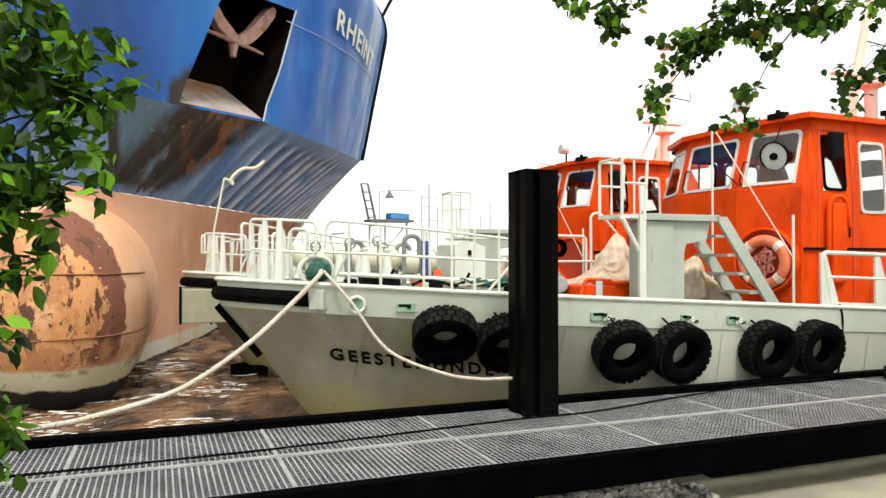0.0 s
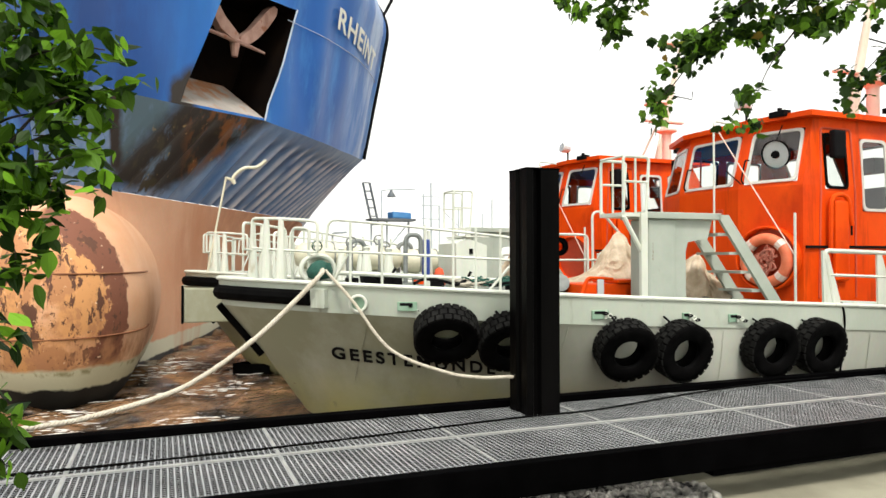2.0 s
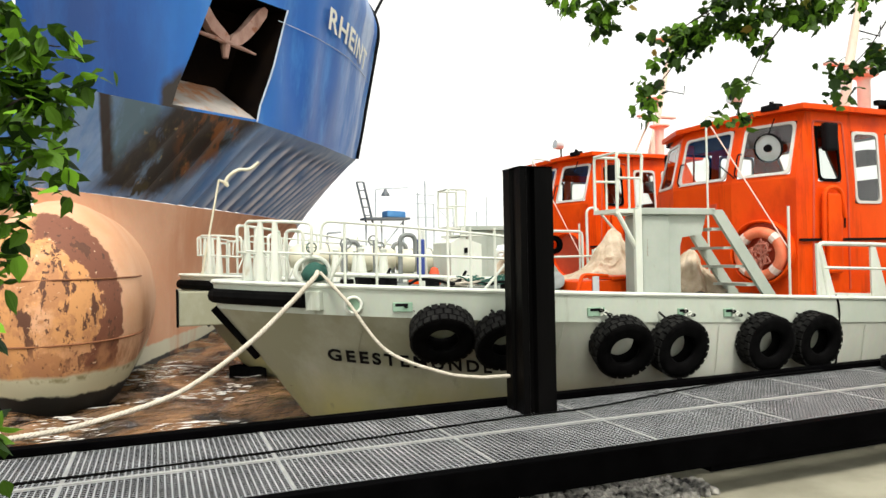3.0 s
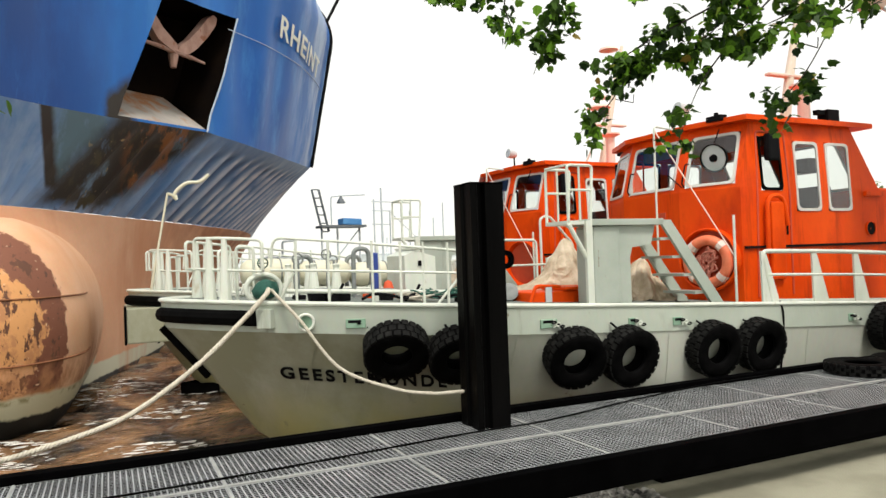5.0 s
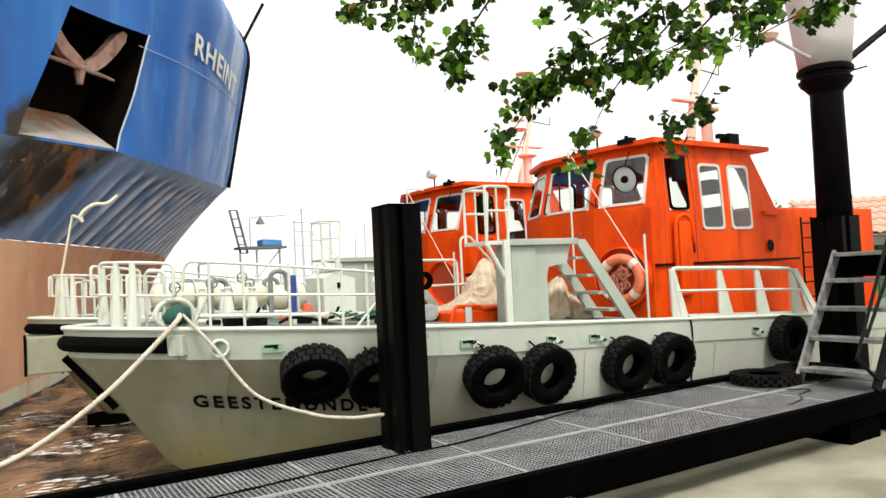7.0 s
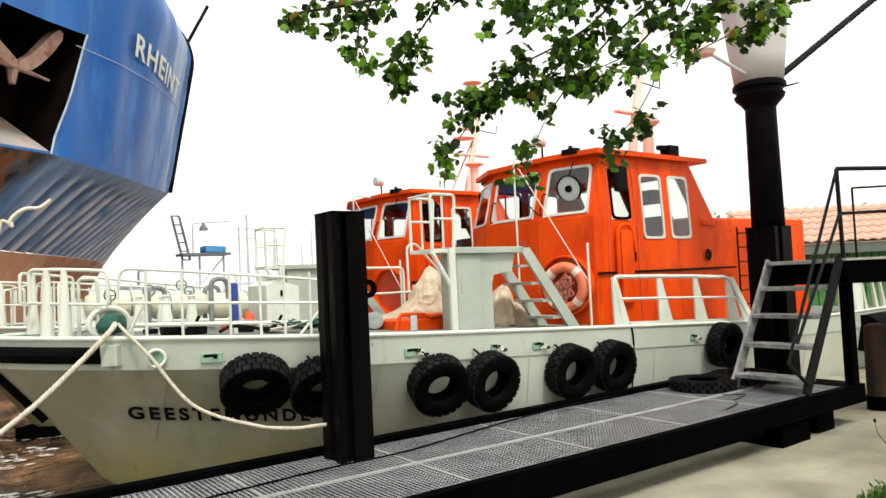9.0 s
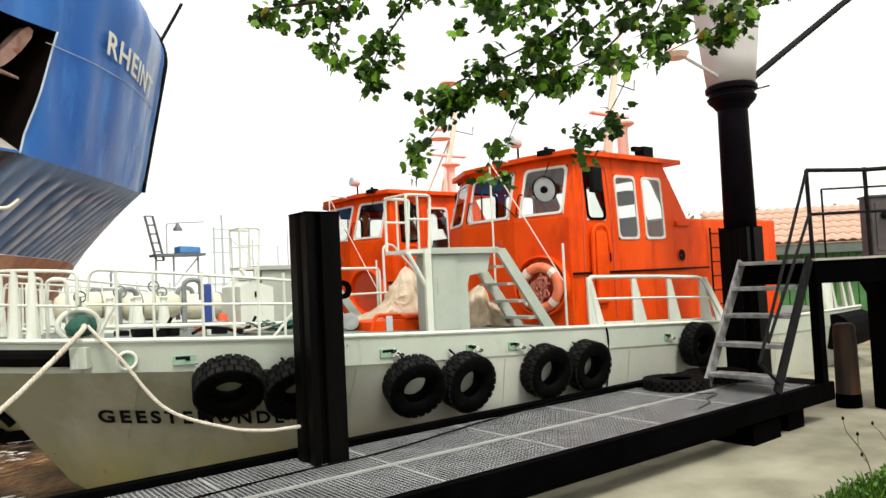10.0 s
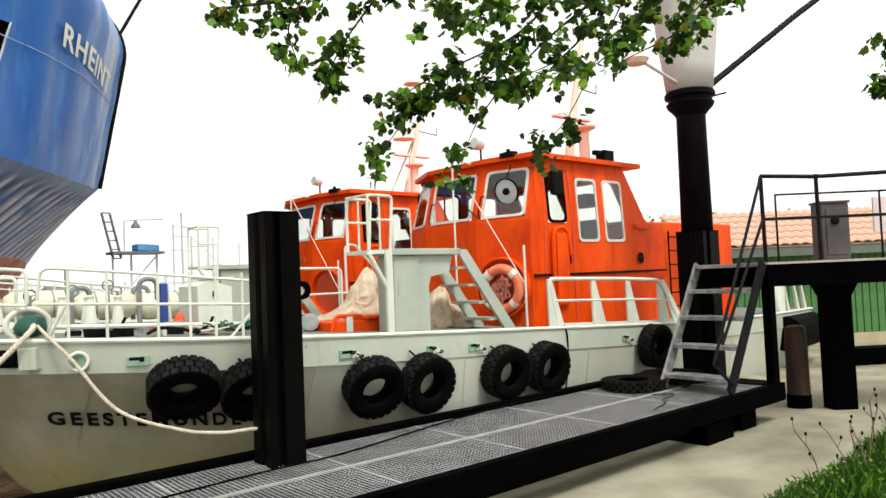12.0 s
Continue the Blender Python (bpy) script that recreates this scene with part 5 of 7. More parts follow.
def build_ship():
    ship = thing("cargo_ship", "big blue cargo ship with faded red bottom and bulbous bow", "ship", (0, 0, 0))
    jl, jr, jn = 14, 26, 76
    levels = [0.0, 0.02] + [0.02 + 0.98 * k / 8 for k in range(1, 9)] + [1.12, 1.24, 1.34, 1.44, 1.54, 1.62, 1.70, 1.78, 1.86, 1.94]

    def column(j, z):
        a, b = pocket_left(z), pocket_right(z)
        if j <= jl:
            return a * j / jl
        if j <= jr:
            return a + (b - a) * (j - jl) / (jr - jl)
        return b + (1 - b) * ((j - jr) / (jn - jr)) ** 1.5

    def surface(j, f, out=0.0):
        zt = 6.6
        z = 4.05 + f * (zt - 4.05)
        u = column(j, z)
        k = knuckle_z(u)
        z = k + f * (interp(u, (0.25, 0.38), (6.5, 6.75)) - k)
        dent = 0.02 * math.sin(u * 90) + interp(u, (0.5, 0.6), (0, 0.018)) * math.sin(u * 260) + 0.07 * noise.noise(Vector((u * 22, z * 0.5, 3)))
        return topside(u, z, out + dent * (1 if f > 0.02 else 0))

    bm = bmesh.new()
    vr = [[bm.verts.new(surface(j, f)) for f in levels] for j in range(jn + 1)]
    for j in range(jn):
        for i in range(len(levels) - 1):
            if jl <= j < jr and 1 <= i <= 8:
                continue
            bm.faces.new((vr[j][i], vr[j + 1][i], vr[j + 1][i + 1], vr[j][i + 1]))
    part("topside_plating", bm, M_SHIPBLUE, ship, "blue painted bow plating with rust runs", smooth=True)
    # anchor pocket: four walls and a back plate
    inward = Vector((-0.74, 0.67, 0)).normalized()
    depth = 1.1
    cs = {k: surface(j, f) for k, j, f in (("bl", jl, 0.02), ("br", jr, 0.02), ("tl", jl, 1.0), ("tr", jr, 1.0))}
    rim = [surface(jl, f) for f in levels[1:10]] + [surface(j, 1.0) for j in range(jl + 1, jr)] + [surface(jr, f) for f in levels[9:0:-1]] + [surface(j, 0.02) for j in range(jr - 1, jl, -1)]
    bm = bmesh.new()
    grid(bm, [[p for p in rim], [p + inward * depth for p in rim]], close=True)
    hub = bm.verts.new(sum((p for p in rim), Vector()) / len(rim) + inward * depth)
    ends = [bm.verts.new(p + inward * depth) for p in rim]
    for k in range(len(ends)):
        bm.faces.new((ends[k], ends[(k + 1) % len(ends)], hub))
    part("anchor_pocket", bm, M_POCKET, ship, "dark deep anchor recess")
    low = [surface(j, 0.02) for j in range(jl, jr + 1)]
    bm = bmesh.new()
    grid(bm, [[p + inward * 0.02 for p in low], [p + inward * 1.09 + Vector((0, 0, 0.80)) for p in low]])
    part("pocket_sill", bm, M_PALERUST, ship, "pale rust-streaked sill plate in the anchor recess")
    part("pocket_edge", tubed([surface(jr, f, 0.02) for f in levels[0:10]], 0.022, 6), M_SHIPTRIM, ship)
    # anchor
    e1 = (cs["br"] - cs["bl"]).normalized()
    e2 = Vector((0.12 * e1.x, 0.12 * e1.y, 1)).normalized()
    o = (cs["bl"] + cs["br"] + cs["tl"] + cs["tr"]) / 4 + inward * 0.30 + e2 * 0.28

    def spot(a, b, c=0.0):
        return o + e1 * a + e2 * b - inward * c

    anchor = part("anchor", tube(tubed([spot(-1.20, 0.02), spot(0.0, -0.02, 0.05), spot(1.05, -0.06)], [0.025, 0.06, 0.025], 8), [spot(0.02, -0.34), spot(0, -0.1), spot(0.0, 0.02)], [0.06, 0.10, 0.08], 8), M_ANCHOR, ship, "rusty pinkish stockless anchor")
    for outline in (((0.0, -0.08), (-0.30, 0.0), (-0.62, 0.10), (-0.90, 0.32), (-0.94, 0.48), (-0.82, 0.56), (-0.52, 0.34), (-0.22, 0.20), (-0.02, 0.10)),
                    ((0.02, -0.08), (0.40, 0.0), (0.62, 0.16), (0.92, 0.46), (1.15, 0.78), (1.16, 0.94), (1.02, 0.98), (0.84, 0.86), (0.58, 0.56), (0.34, 0.30), (0.06, 0.10))):
        bm = bmesh.new()
        a = [bm.verts.new(spot(x, y, 0.10 + 0.10 * y)) for x, y in outline]
        b = [bm.verts.new(spot(x, y, -0.04 + 0.06 * y)) for x, y in outline]
        bm.faces.new(a)
        bm.faces.new(b[::-1])
        for k in range(len(a)):
            m = (k + 1) % len(a)
            bm.faces.new((a[k], b[k], b[m], a[m]))
        bmesh.ops.recalc_face_normals(bm, faces=bm.faces)
        part("fluke", bm, M_ANCHOR, anchor)
    # flared plating, dished between its frames so that the ribs stand out
    N = 420
    rnd = random.Random(11)
    bm = bmesh.new()
    uv = bm.loops.layers.uv.new("along_ribs")
    rows, rib = [], [rnd.uniform(0.7, 1.2) for _ in range(N // 12 + 2)]
    steps = (0, 0.06, 0.14, 0.3, 0.5, 0.75, 1)
    for i in range(N + 1):
        u = i / N
        p = topside(u, knuckle_z(u))
        lx, ly = along(L_CURVE, max(0, u - 0.085 * min(1, u / 0.2)) if u < 0.7 else u - 0.085 * (1 - u) / 0.3)
        q = Vector((lx, ly, 2.35))
        side = Vector((0.75, -0.6, -0.3))
        wave = abs(math.sin(math.pi * i / 12)) ** 0.8 * rib[i // 12] * interp(u, (0.18, 0.36), (0.012, 0.17))
        rows.append([p + (q - p) * f - side * wave * min(1, max(0, (f - 0.10) * 5)) * (1 - 0.3 * f) for f in steps])
    vr = grid(bm, rows)
    at = {v: (i / N, steps[j]) for i, row in enumerate(vr) for j, v in enumerate(row)}
    for f in bm.faces:
        for loop in f.loops:
            loop[uv].uv = at[loop.vert]
    part("flare_plating", bm, M_SHIPFLARE, ship, "ribbed blue flare plating with pale scuffed streaks", smooth=True)
    bm = bmesh.new()
    rows = []
    for i in range(91):
        u = i / 90
        lx, ly = along(L_CURVE, u)
        wx, wy = along(W_CURVE, u)
        rows.append([(lx + (wx - lx) * f ** 0.7, ly + (wy - ly) * f, 2.35 + (-1.2 - 2.35) * f) for f in (0, 0.15, 0.3, 0.5, 0.7, 0.85, 1)])
    grid(bm, rows)
    part("bottom_plating", bm, M_SHIPRED, ship, "faded red antifouling bottom", smooth=True)
    # starboard side closes the hull
    bm = bmesh.new()
    rows = []
    for i in range(31):
        u = i / 30
        x, y = along(K_CURVE, u)
        lx, ly = along(W_CURVE, u)
        rows.append([(-3.0 - x - 0.1, y, 8.5), (-3.0 - x, y, 4.0), (-3.0 - along(L_CURVE, u)[0], along(L_CURVE, u)[1], 2.35), (-2.2 - lx, ly, -1.2)])
    grid(bm, rows, mat=lambda i, j: 0 if j < 2 else 1)
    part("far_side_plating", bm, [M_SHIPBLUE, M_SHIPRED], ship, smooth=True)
    # bulbous bow
    bm = bmesh.new()
    rows = []
    n = 36
    for i in range(n + 1):
        a = i / n
        y = 9.55 + 5.0 * a ** 1.9
        r = (1 - (1 - min(1, a ** 1.9 * 3.2)) ** 2.2) ** 0.5
        cx = -1.10 + 0.05 * (y - 9.5)
        rows.append([(cx + 1.02 * r * math.cos(t), y, 0.62 + 1.48 * r * math.sin(t) * (1 if math.sin(t) > 0 else 1.1)) for t in (2 * math.pi * k / 40 for k in range(40))])
    grid(bm, rows, close=True)
    bm.faces.new([bm.verts.new(p) for p in rows[0]])
    part("bulbous_bow", bm, M_BULB, ship, "rusty bulbous bow, orange paint flaking off", smooth=True)
    for z in (1.05, 0.28):
        k = math.asin((z - 0.62) / (1.48 if z > 0.62 else 1.63))
        ring = []
        for i in range(2, n):
            a = i / n
            y = 9.55 + 5.0 * a ** 1.9
            r = (1 - (1 - min(1, a ** 1.9 * 3.2)) ** 2.2) ** 0.5
            if y > 11.4 or abs(z - 0.62) > 1.4 * r:
                continue
            c = math.sqrt(max(0, 1 - ((z - 0.62) / ((1.48 if z > 0.62 else 1.63) * r)) ** 2))
            ring.append((-1.10 + 0.05 * (y - 9.5) + 1.02 * r * c + 0.004, y - 0.004, z))
        left = [(-2.2 + 0.1 * (p[1] - 9.5) - p[0], p[1], p[2]) for p in ring]
        part("weld_seam", tubed(left[::-1] + ring, 0.012, 6), M_RUST, ship, "rust-brown weld seam round the bulb")
    # weld seams, bar added to draw the dark outline of the hull's edge, name
    for z, u0, u1 in ((6.42, 0.36, 0.68),):
        part("weld_seam", tubed([topside(u0 + (u1 - u0) * k / 20, z, 0.045) for k in range(21)], 0.009, 5), M_SHIPTRIM, ship)
    part("outline_bar", tubed([topside(0.73, z, 0.03) for z in (knuckle_z(0.73), 5, 6, 7, 7.3, 7.6, 7.8, 8.0, 8.2, 8.4, 8.6, 8.8, 9.0, 9.2)], 0.065, 8), M_BLACKPAINT, ship, "black vertical bar added for the hull's dark outline")
    part("bow_stay", tubed([topside(0.735, 8.60, 0.06), topside(0.735, 8.60, 0.06) + Vector((0.62, 0, 1.2))], 0.05, 6), M_BLACKPAINT, ship, "dark stay rising outside the bulwark")
    me = text_mesh("RHEINT", 0.72, 0.012, 0.004, 1.12)
    w = max(v.co.x for v in me.vertices)
    for v in me.vertices:
        f = v.co.x / w
        v.co = topside(0.462 + 0.165 * f, 6.80 - 0.30 * f + v.co.y, 0.05 + v.co.z)
    me.materials.append(M_WHITE)
    ob = new("name_lettering", me)
    ob.parent = ship
    ob["label"] = "white painted ship's name letters"
    return ship


M_RUST = node_material("brown_rust", (0.20, 0.075, 0.03), 0.85, 0, (0.32, 0.13, 0.05), 6, 0.5, 30, 0.3)
ship = build_ship()

M_CREAM = node_material("cream_plastic", (0.60, 0.58, 0.43), 0.5, 0, (0.70, 0.67, 0.52), 5, 0.3, 40, 0.05)
M_DARKGREY = node_material("dark_grey_pipe_paint", (0.16, 0.18, 0.17), 0.5, 0, (0.24, 0.26, 0.25), 8, 0.5, 40, 0.08)
M_BLUE = node_material("deep_blue_paint", (0.02, 0.05, 0.25), 0.5, 0, None, 8, 0.3, 40, 0.05)
M_REDBAG = node_material("orange_red_canvas", (0.65, 0.09, 0.03), 0.8, 0, (0.72, 0.14, 0.05), 8, 0.4, 60, 0.2)
M_TEAL = node_material("dark_green_rope", (0.010, 0.065, 0.048), 0.85, 0, (0.03, 0.13, 0.095), 14, 0.5, 60, 0.3)


# ---------- fender tyres, ropes, loose things on deck ----------
def build_tyre(D=0.60, W=0.20):
    t = thing("tyre_fender", "worn black tyre hung on the hull as a fender", "tyre", group="tyre fenders")
    R, r, h = D / 2, D * 0.225, W / 2
    prof = [(r, -h * 0.75), (r + 0.02, -h * 0.95), (R * 0.80, -h * 1.05), (R * 0.93, -h * 0.95), (R * 0.97, -h * 0.72), (R * 0.975, 0), (R * 0.97, h * 0.72), (R * 0.93, h * 0.95),
            (R * 0.80, h * 1.05), (r + 0.02, h * 0.95), (r, h * 0.75), (r + 0.015, h * 0.4), (R * 0.86, h * 0.5), (R * 0.88, 0), (R * 0.86, -h * 0.5), (r + 0.015, -h * 0.4), (r, -h * 0.75)]
    part("carcass", lathe(bmesh.new(), prof, 36, cap=False), M_RUBBER, t, smooth=True)
    bm = bmesh.new()
    for k in range(24):
        for z0, z1, off in ((-0.95, -0.38, 0), (-0.30, 0.30, 0.5), (0.38, 0.95, 0)):
            a = 2 * math.pi * (k + off) / 24
            box(bm, R * 0.93, R * 0.992, -0.029, 0.029, z0 * h, z1 * h, m=Matrix.Rotation(a, 4, "Z"))
    part("tread", bm, M_TREAD, t, "blocky dusty tread")
    return t


M_TREAD = node_material("dusty_tread_rubber", (0.002, 0.002, 0.002), 0.7, 0, (0.014, 0.014, 0.013), 10, 0.6, 60, 0.2, spec=0.10)
first = build_tyre()
spots = ((2.62, 0.545, 40, -18, 0.19), (3.16, 0.475, 38, -12, 0.18), (4.275, 0.36, 24, -14, 0.15), (4.89, 0.325, 14, -2, 0.14), (6.01, 0.30, 11, -5, 0.13), (6.69, 0.285, 9, -2, 0.13), (8.88, 0.33, 4, 0, 0.13))
for k, (x, z, tilt, yaw, out) in enumerate(spots):
    p, n = hull_point(x, z, out)
    m = pose(p.x, p.y + CL, z, 90 + tilt, 0, yaw)
    if k == 0:
        first.matrix_basis = m
    else:
        copy_thing(first, m)
    # lanyard up to the bulwark
    q, n2 = hull_point(x - 0.16, deck_z(x) - 0.16, 0.02)
    top = p + Vector((-0.02, -0.02, 0.24))
    tagged(part("lanyard", tubed([Vector((q.x, q.y + CL, q.z)), Vector((0.5 * (q.x + top.x), 0.5 * (q.y + top.y) + CL - 0.03, 0.5 * (q.z + top.z) - 0.03)), Vector((top.x, top.y + CL, top.z))], 0.011, 6), M_BLACKPAINT), "thin dark chain holding a fender tyre", "chain", group="fender chains")
flat = build_tyre(0.74, 0.11)
for x, y, z, a in ((7.40, 5.06, 0.064, 20), (8.12, 5.0, 0.064, -30)):
    o = flat if a > 0 else copy_thing(flat, pose(x, y, z, 0, 0, a))
    o.matrix_basis = pose(x, y, z, 0, 0, a)
    o["label"] = "old black tyre lying flat on the jetty"
    o["group"] = "tyres on the jetty"


def rope(name, pts, r, label):
    """A three-strand laid rope along a curve."""
    c = smooth_curve(pts, 14)
    length = [0]
    for a, b in zip(c, c[1:]):
        length.append(length[-1] + (b - a).length)
    bm = bmesh.new()
    fine = []
    n = int(length[-1] / 0.018)
    for i in range(n + 1):
        d = length[-1] * i / n
        k = min(max(np.searchsorted(length, d) - 1, 0), len(c) - 2)
        f = (d - length[k]) / max(1e-6, length[k + 1] - length[k])
        fine.append((c[k].lerp(c[k + 1], f), (c[k + 1] - c[k]).normalized(), d))
    for s in range(3):
        line = []
        for p, t, d in fine:
            u = t.cross(Vector((0, 0, 1))).normalized()
            v = u.cross(t)
            ang = 2 * math.pi * (s / 3 + d / 0.10)
            line.append(p + (math.cos(ang) * u + math.sin(ang) * v) * r * 0.52)
        tube(bm, line, r * 0.6, 5)
    return tagged(part(name, bm, M_ROPE, smooth=True), label, "rope", group="mooring ropes")


rope("mooring_rope", [(1.60, 6.86, 1.14), (1.52, 6.64, 1.07), (1.25, 6.58, 0.81), (0.93, 6.52, 0.53), (0.56, 6.50, 0.27), (0.24, 6.5, 0.11), (-0.26, 6.4, 0.0), (-0.65, 6.2, -0.02), (-1.6, 5.85, 0.0), (-2.6, 5.5, 0.07)], 0.023, "thick cream mooring rope sagging from the bow to the jetty")
rope("mooring_rope", [(1.60, 6.84, 1.14), (1.64, 6.58, 1.04), (1.78, 6.40, 0.84), (2.05, 6.15, 0.43), (2.4, 5.75, 0.27), (2.6, 5.45, 0.255), (2.74, 5.32, 0.27), (2.84, 5.30, 0.27), (2.96, 5.31, 0.27)], 0.015, "cream mooring rope running from the bow to the post")


def build_life_ring():
    ring = thing("life_ring", "faded orange life ring with pale bands and coiled line", "life ring")
    bm = tubed([(0.265 * math.cos(a), 0.265 * math.sin(a), 0) for a in (2 * math.pi * k / 36 for k in range(36))], 0.068, 10, closed=True)
    part("ring", bm, M_RINGORANGE, ring, smooth=True)
    for q in range(4):
        a0 = math.pi / 4 + q * math.pi / 2
        pts = [(0.265 * math.cos(a), 0.265 * math.sin(a), 0) for a in (a0 - 0.14, a0 - 0.05, a0 + 0.05, a0 + 0.14)]
        part("band", tubed(pts, 0.072, 10), M_PALEBAND, ring, "pale reflective band")
    rnd = random.Random(2)
    pts = []
    for k in range(60):
        a = k * 0.75 + rnd.uniform(-0.5, 0.5)
        rr = 0.12 + 0.09 * rnd.uniform(-1, 1)
        pts.append((rr * math.cos(a) * 0.8, rr * math.sin(a) - 0.02, 0.02 + 0.035 * rnd.random()))
    part("coiled_line", tubed(smooth_curve(pts, 3), 0.013, 6), M_RINGLINE, ring, "reddish coiled throwing line")
    return ring


M_RINGORANGE = node_material("faded_orange_foam", (0.80, 0.16, 0.06), 0.55, 0, (0.85, 0.24, 0.12), 8, 0.4, 40, 0.08)
M_PALEBAND = node_material("pale_reflective_tape", (0.75, 0.62, 0.55), 0.4, 0, None, 8, 0.3, 40, 0.03)
M_RINGLINE = node_material("faded_red_line", (0.42, 0.11, 0.07), 0.9, 0, (0.55, 0.22, 0.16), 20, 0.5, 80, 0.3)
lr = build_life_ring()
ax = Vector((0.22, -0.80, 0)).normalized()
nn = Vector((ax.y, -ax.x, 0))
lr.matrix_basis = Matrix.Translation(Vector((7.11, CL - 0.95, 1.20)) + nn * 0.085) @ Matrix(((ax.x, 0, nn.x, 0), (ax.y, 0, nn.y, 0), (0, 1, 0, 0), (0, 0, 0, 1)))


def heap(name, cx, cy, z0, rx, ry, h, seed, label, peaks):
    """A draped cloth over something upright: peaks with folds falling to the deck."""
    bm = bmesh.new()
    rows = []
    n, rings = 110, 26
    for i in range(rings + 1):
        f = i / rings
        row = []
        for k in range(n):
            a = 2 * math.pi * k / n
            fold = 1 + 0.15 * f * math.sin(a * 7 + seed) + 0.10 * f * math.sin(a * 13 + 2 * seed) + 0.05 * f * math.sin(a * 23 + seed)
            x, y = rx * f * fold * math.cos(a), ry * f * fold * math.sin(a)
            z = h * (1 - f ** 0.85) + 0.04 * math.sin(a * 9 + 3 * f + seed) * f
            for px, ph, pw in peaks:
                z += ph * math.exp(-((x - px) / pw) ** 2) * (1 - f ** 2)
            k3 = noise.noise_vector(Vector((x * 5, y * 5, z * 5 + seed))) * 0.035 * min(1, 3 * z + 0.1)
            crease = 0.10 * (0.25 - abs(noise.noise(Vector((x * 3.2 + y, z * 2.2, seed * 1.7))))) + 0.05 * (0.2 - abs(noise.noise(Vector((x * 7, y * 7 + z * 5, seed)))))
            k3 += Vector((math.cos(a), math.sin(a), 0.3)) * crease * min(1, 2 * f)
            row.append((cx + x + k3.x, cy + y + k3.y, z0 + max(0.0, z + k3.z)))
        rows.append(row)
    grid(bm, rows[1:], close=True)
    bm.faces.new([bm.verts.new(p) for p in rows[1]])
    bmesh.ops.recalc_face_normals(bm, faces=bm.faces)
    return tagged(part(name, bm, M_TARP), label, "tarpaulin", group="deck tarpaulins")


heap("tarpaulin", 5.28, CL - 0.35, 0.80, 0.80, 0.45, 0.55, 1, "creased beige tarpaulin draped over deck gear", ((0.1, 0.25, 0.25),))
heap("tarpaulin", 6.35, CL - 0.55, 0.74, 0.50, 0.40, 0.40, 4, "creased beige tarpaulin heaped beside the ladder", ((-0.1, 0.2, 0.2),))
for x0, y0 in ((5.28, CL + 3.75), (6.2, CL + 3.6)):
    heap("tarpaulin", x0 - 0.2, y0, 0.79, 0.6, 0.45, 0.5, 7, "beige tarpaulin on the second boat", ((0, 0.2, 0.2),))

hatch = thing("deck_hatch", "low orange steel deck hatch with a raised lid", "hatch", (4.85, CL - 0.75, 0.82))
part("coaming", boxed(-0.48, 0.50, -0.3, 0.3, -0.02, 0.13, 0.015), M_ORANGE, hatch)
part("lid", boxed(-0.05, 0.53, -0.33, 0.33, 0.134, 0.17, 0.01), M_ORANGE, hatch)
part("hinge_arm", tubed(bend([(-0.5, -0.31, 0.0), (-0.42, -0.31, 0.2), (-0.1, -0.31, 0.18)], 0.05), 0.02, 6), M_ORANGE, hatch)
part("strap", boxed(-0.30, -0.22, -0.325, -0.31, -0.02, 0.18), M_PALEGREY, hatch)
drum = thing("pipe_end", "pale grey pipe end with a flange on deck", "pipe", (4.28, CL - 0.75, 0.95))
part("pipe", lathe(bmesh.new(), [(0.075, -0.25), (0.075, 0), (0.10, 0.0), (0.10, 0.03), (0.06, 0.035)], 16, pose(0, 0, 0, 70, 0, -25)), M_DARKGREY, drum)
part("pipe_foot", boxed(-0.05, 0.05, 0.03, 0.13, -0.10, -0.05), M_PALEGREY, drum)

# fore-deck gear
for k, (x, y) in enumerate(((1.95, 8.55), (2.62, 8.62), (3.30, 8.66))):
    can = thing("liferaft_canister", "cream liferaft canister strapped on a deck cradle", "liferaft", (x, y, deck_z(x)), group="liferaft canisters")
    part("shell", lathe(bmesh.new(), [(0.02, -0.33), (0.11, -0.31), (0.155, -0.24), (0.16, 0), (0.155, 0.24), (0.11, 0.31), (0.02, 0.33)], 20, pose(0, 0, 0.28, 0, 90, 0)), M_CREAM, can, smooth=True)
    for s in (-0.12, 0.12):
        part("strap", lathe(bmesh.new(), [(0.163, s - 0.008), (0.166, s - 0.008), (0.166, s + 0.008), (0.163, s + 0.008)], 20, pose(0, 0, 0.28, 0, 90, 0), cap=False), M_DARKGREY, can, "thin grey webbing strap")
        part("cradle", boxed(s - 0.02, s + 0.02, -0.14, 0.14, 0, 0.15), M_WHITE, can)
for x, y, h in ((2.80, CL - 0.05, 0.56), (2.2, CL + 0.15, 0.46), (3.05, CL + 1.0, 0.5)):
    vent = thing("gooseneck_vent", "grey gooseneck air pipe on the fore-deck", "air pipe", (x, y, deck_z(x)), group="gooseneck vents")
    part("pipe", tubed(bend([(-0.09, 0, 0), (-0.09, 0, h), (0.09, 0, h), (0.09, 0, h - 0.22)], 0.09, 8), 0.026, 10), M_DARKGREY, vent)
    part("base_flange", lathe(bmesh.new(), [(0.07, 0), (0.07, 0.02), (0.03, 0.022)], 12, Matrix.Translation((-0.09, 0, 0))), M_DARKGREY, vent)
bluep = thing("blue_hose_reel_post", "blue post with an orange foot on deck", "post", (2.97, CL, deck_z(2.97)))
part("post", boxed(-0.04, 0.04, -0.04, 0.04, 0.06, 0.52, 0.02), M_BLUE, bluep)
part("foot", boxed(-0.12, 0.10, -0.10, 0.10, 0.0, 0.06, 0.02), M_ORANGE, bluep)
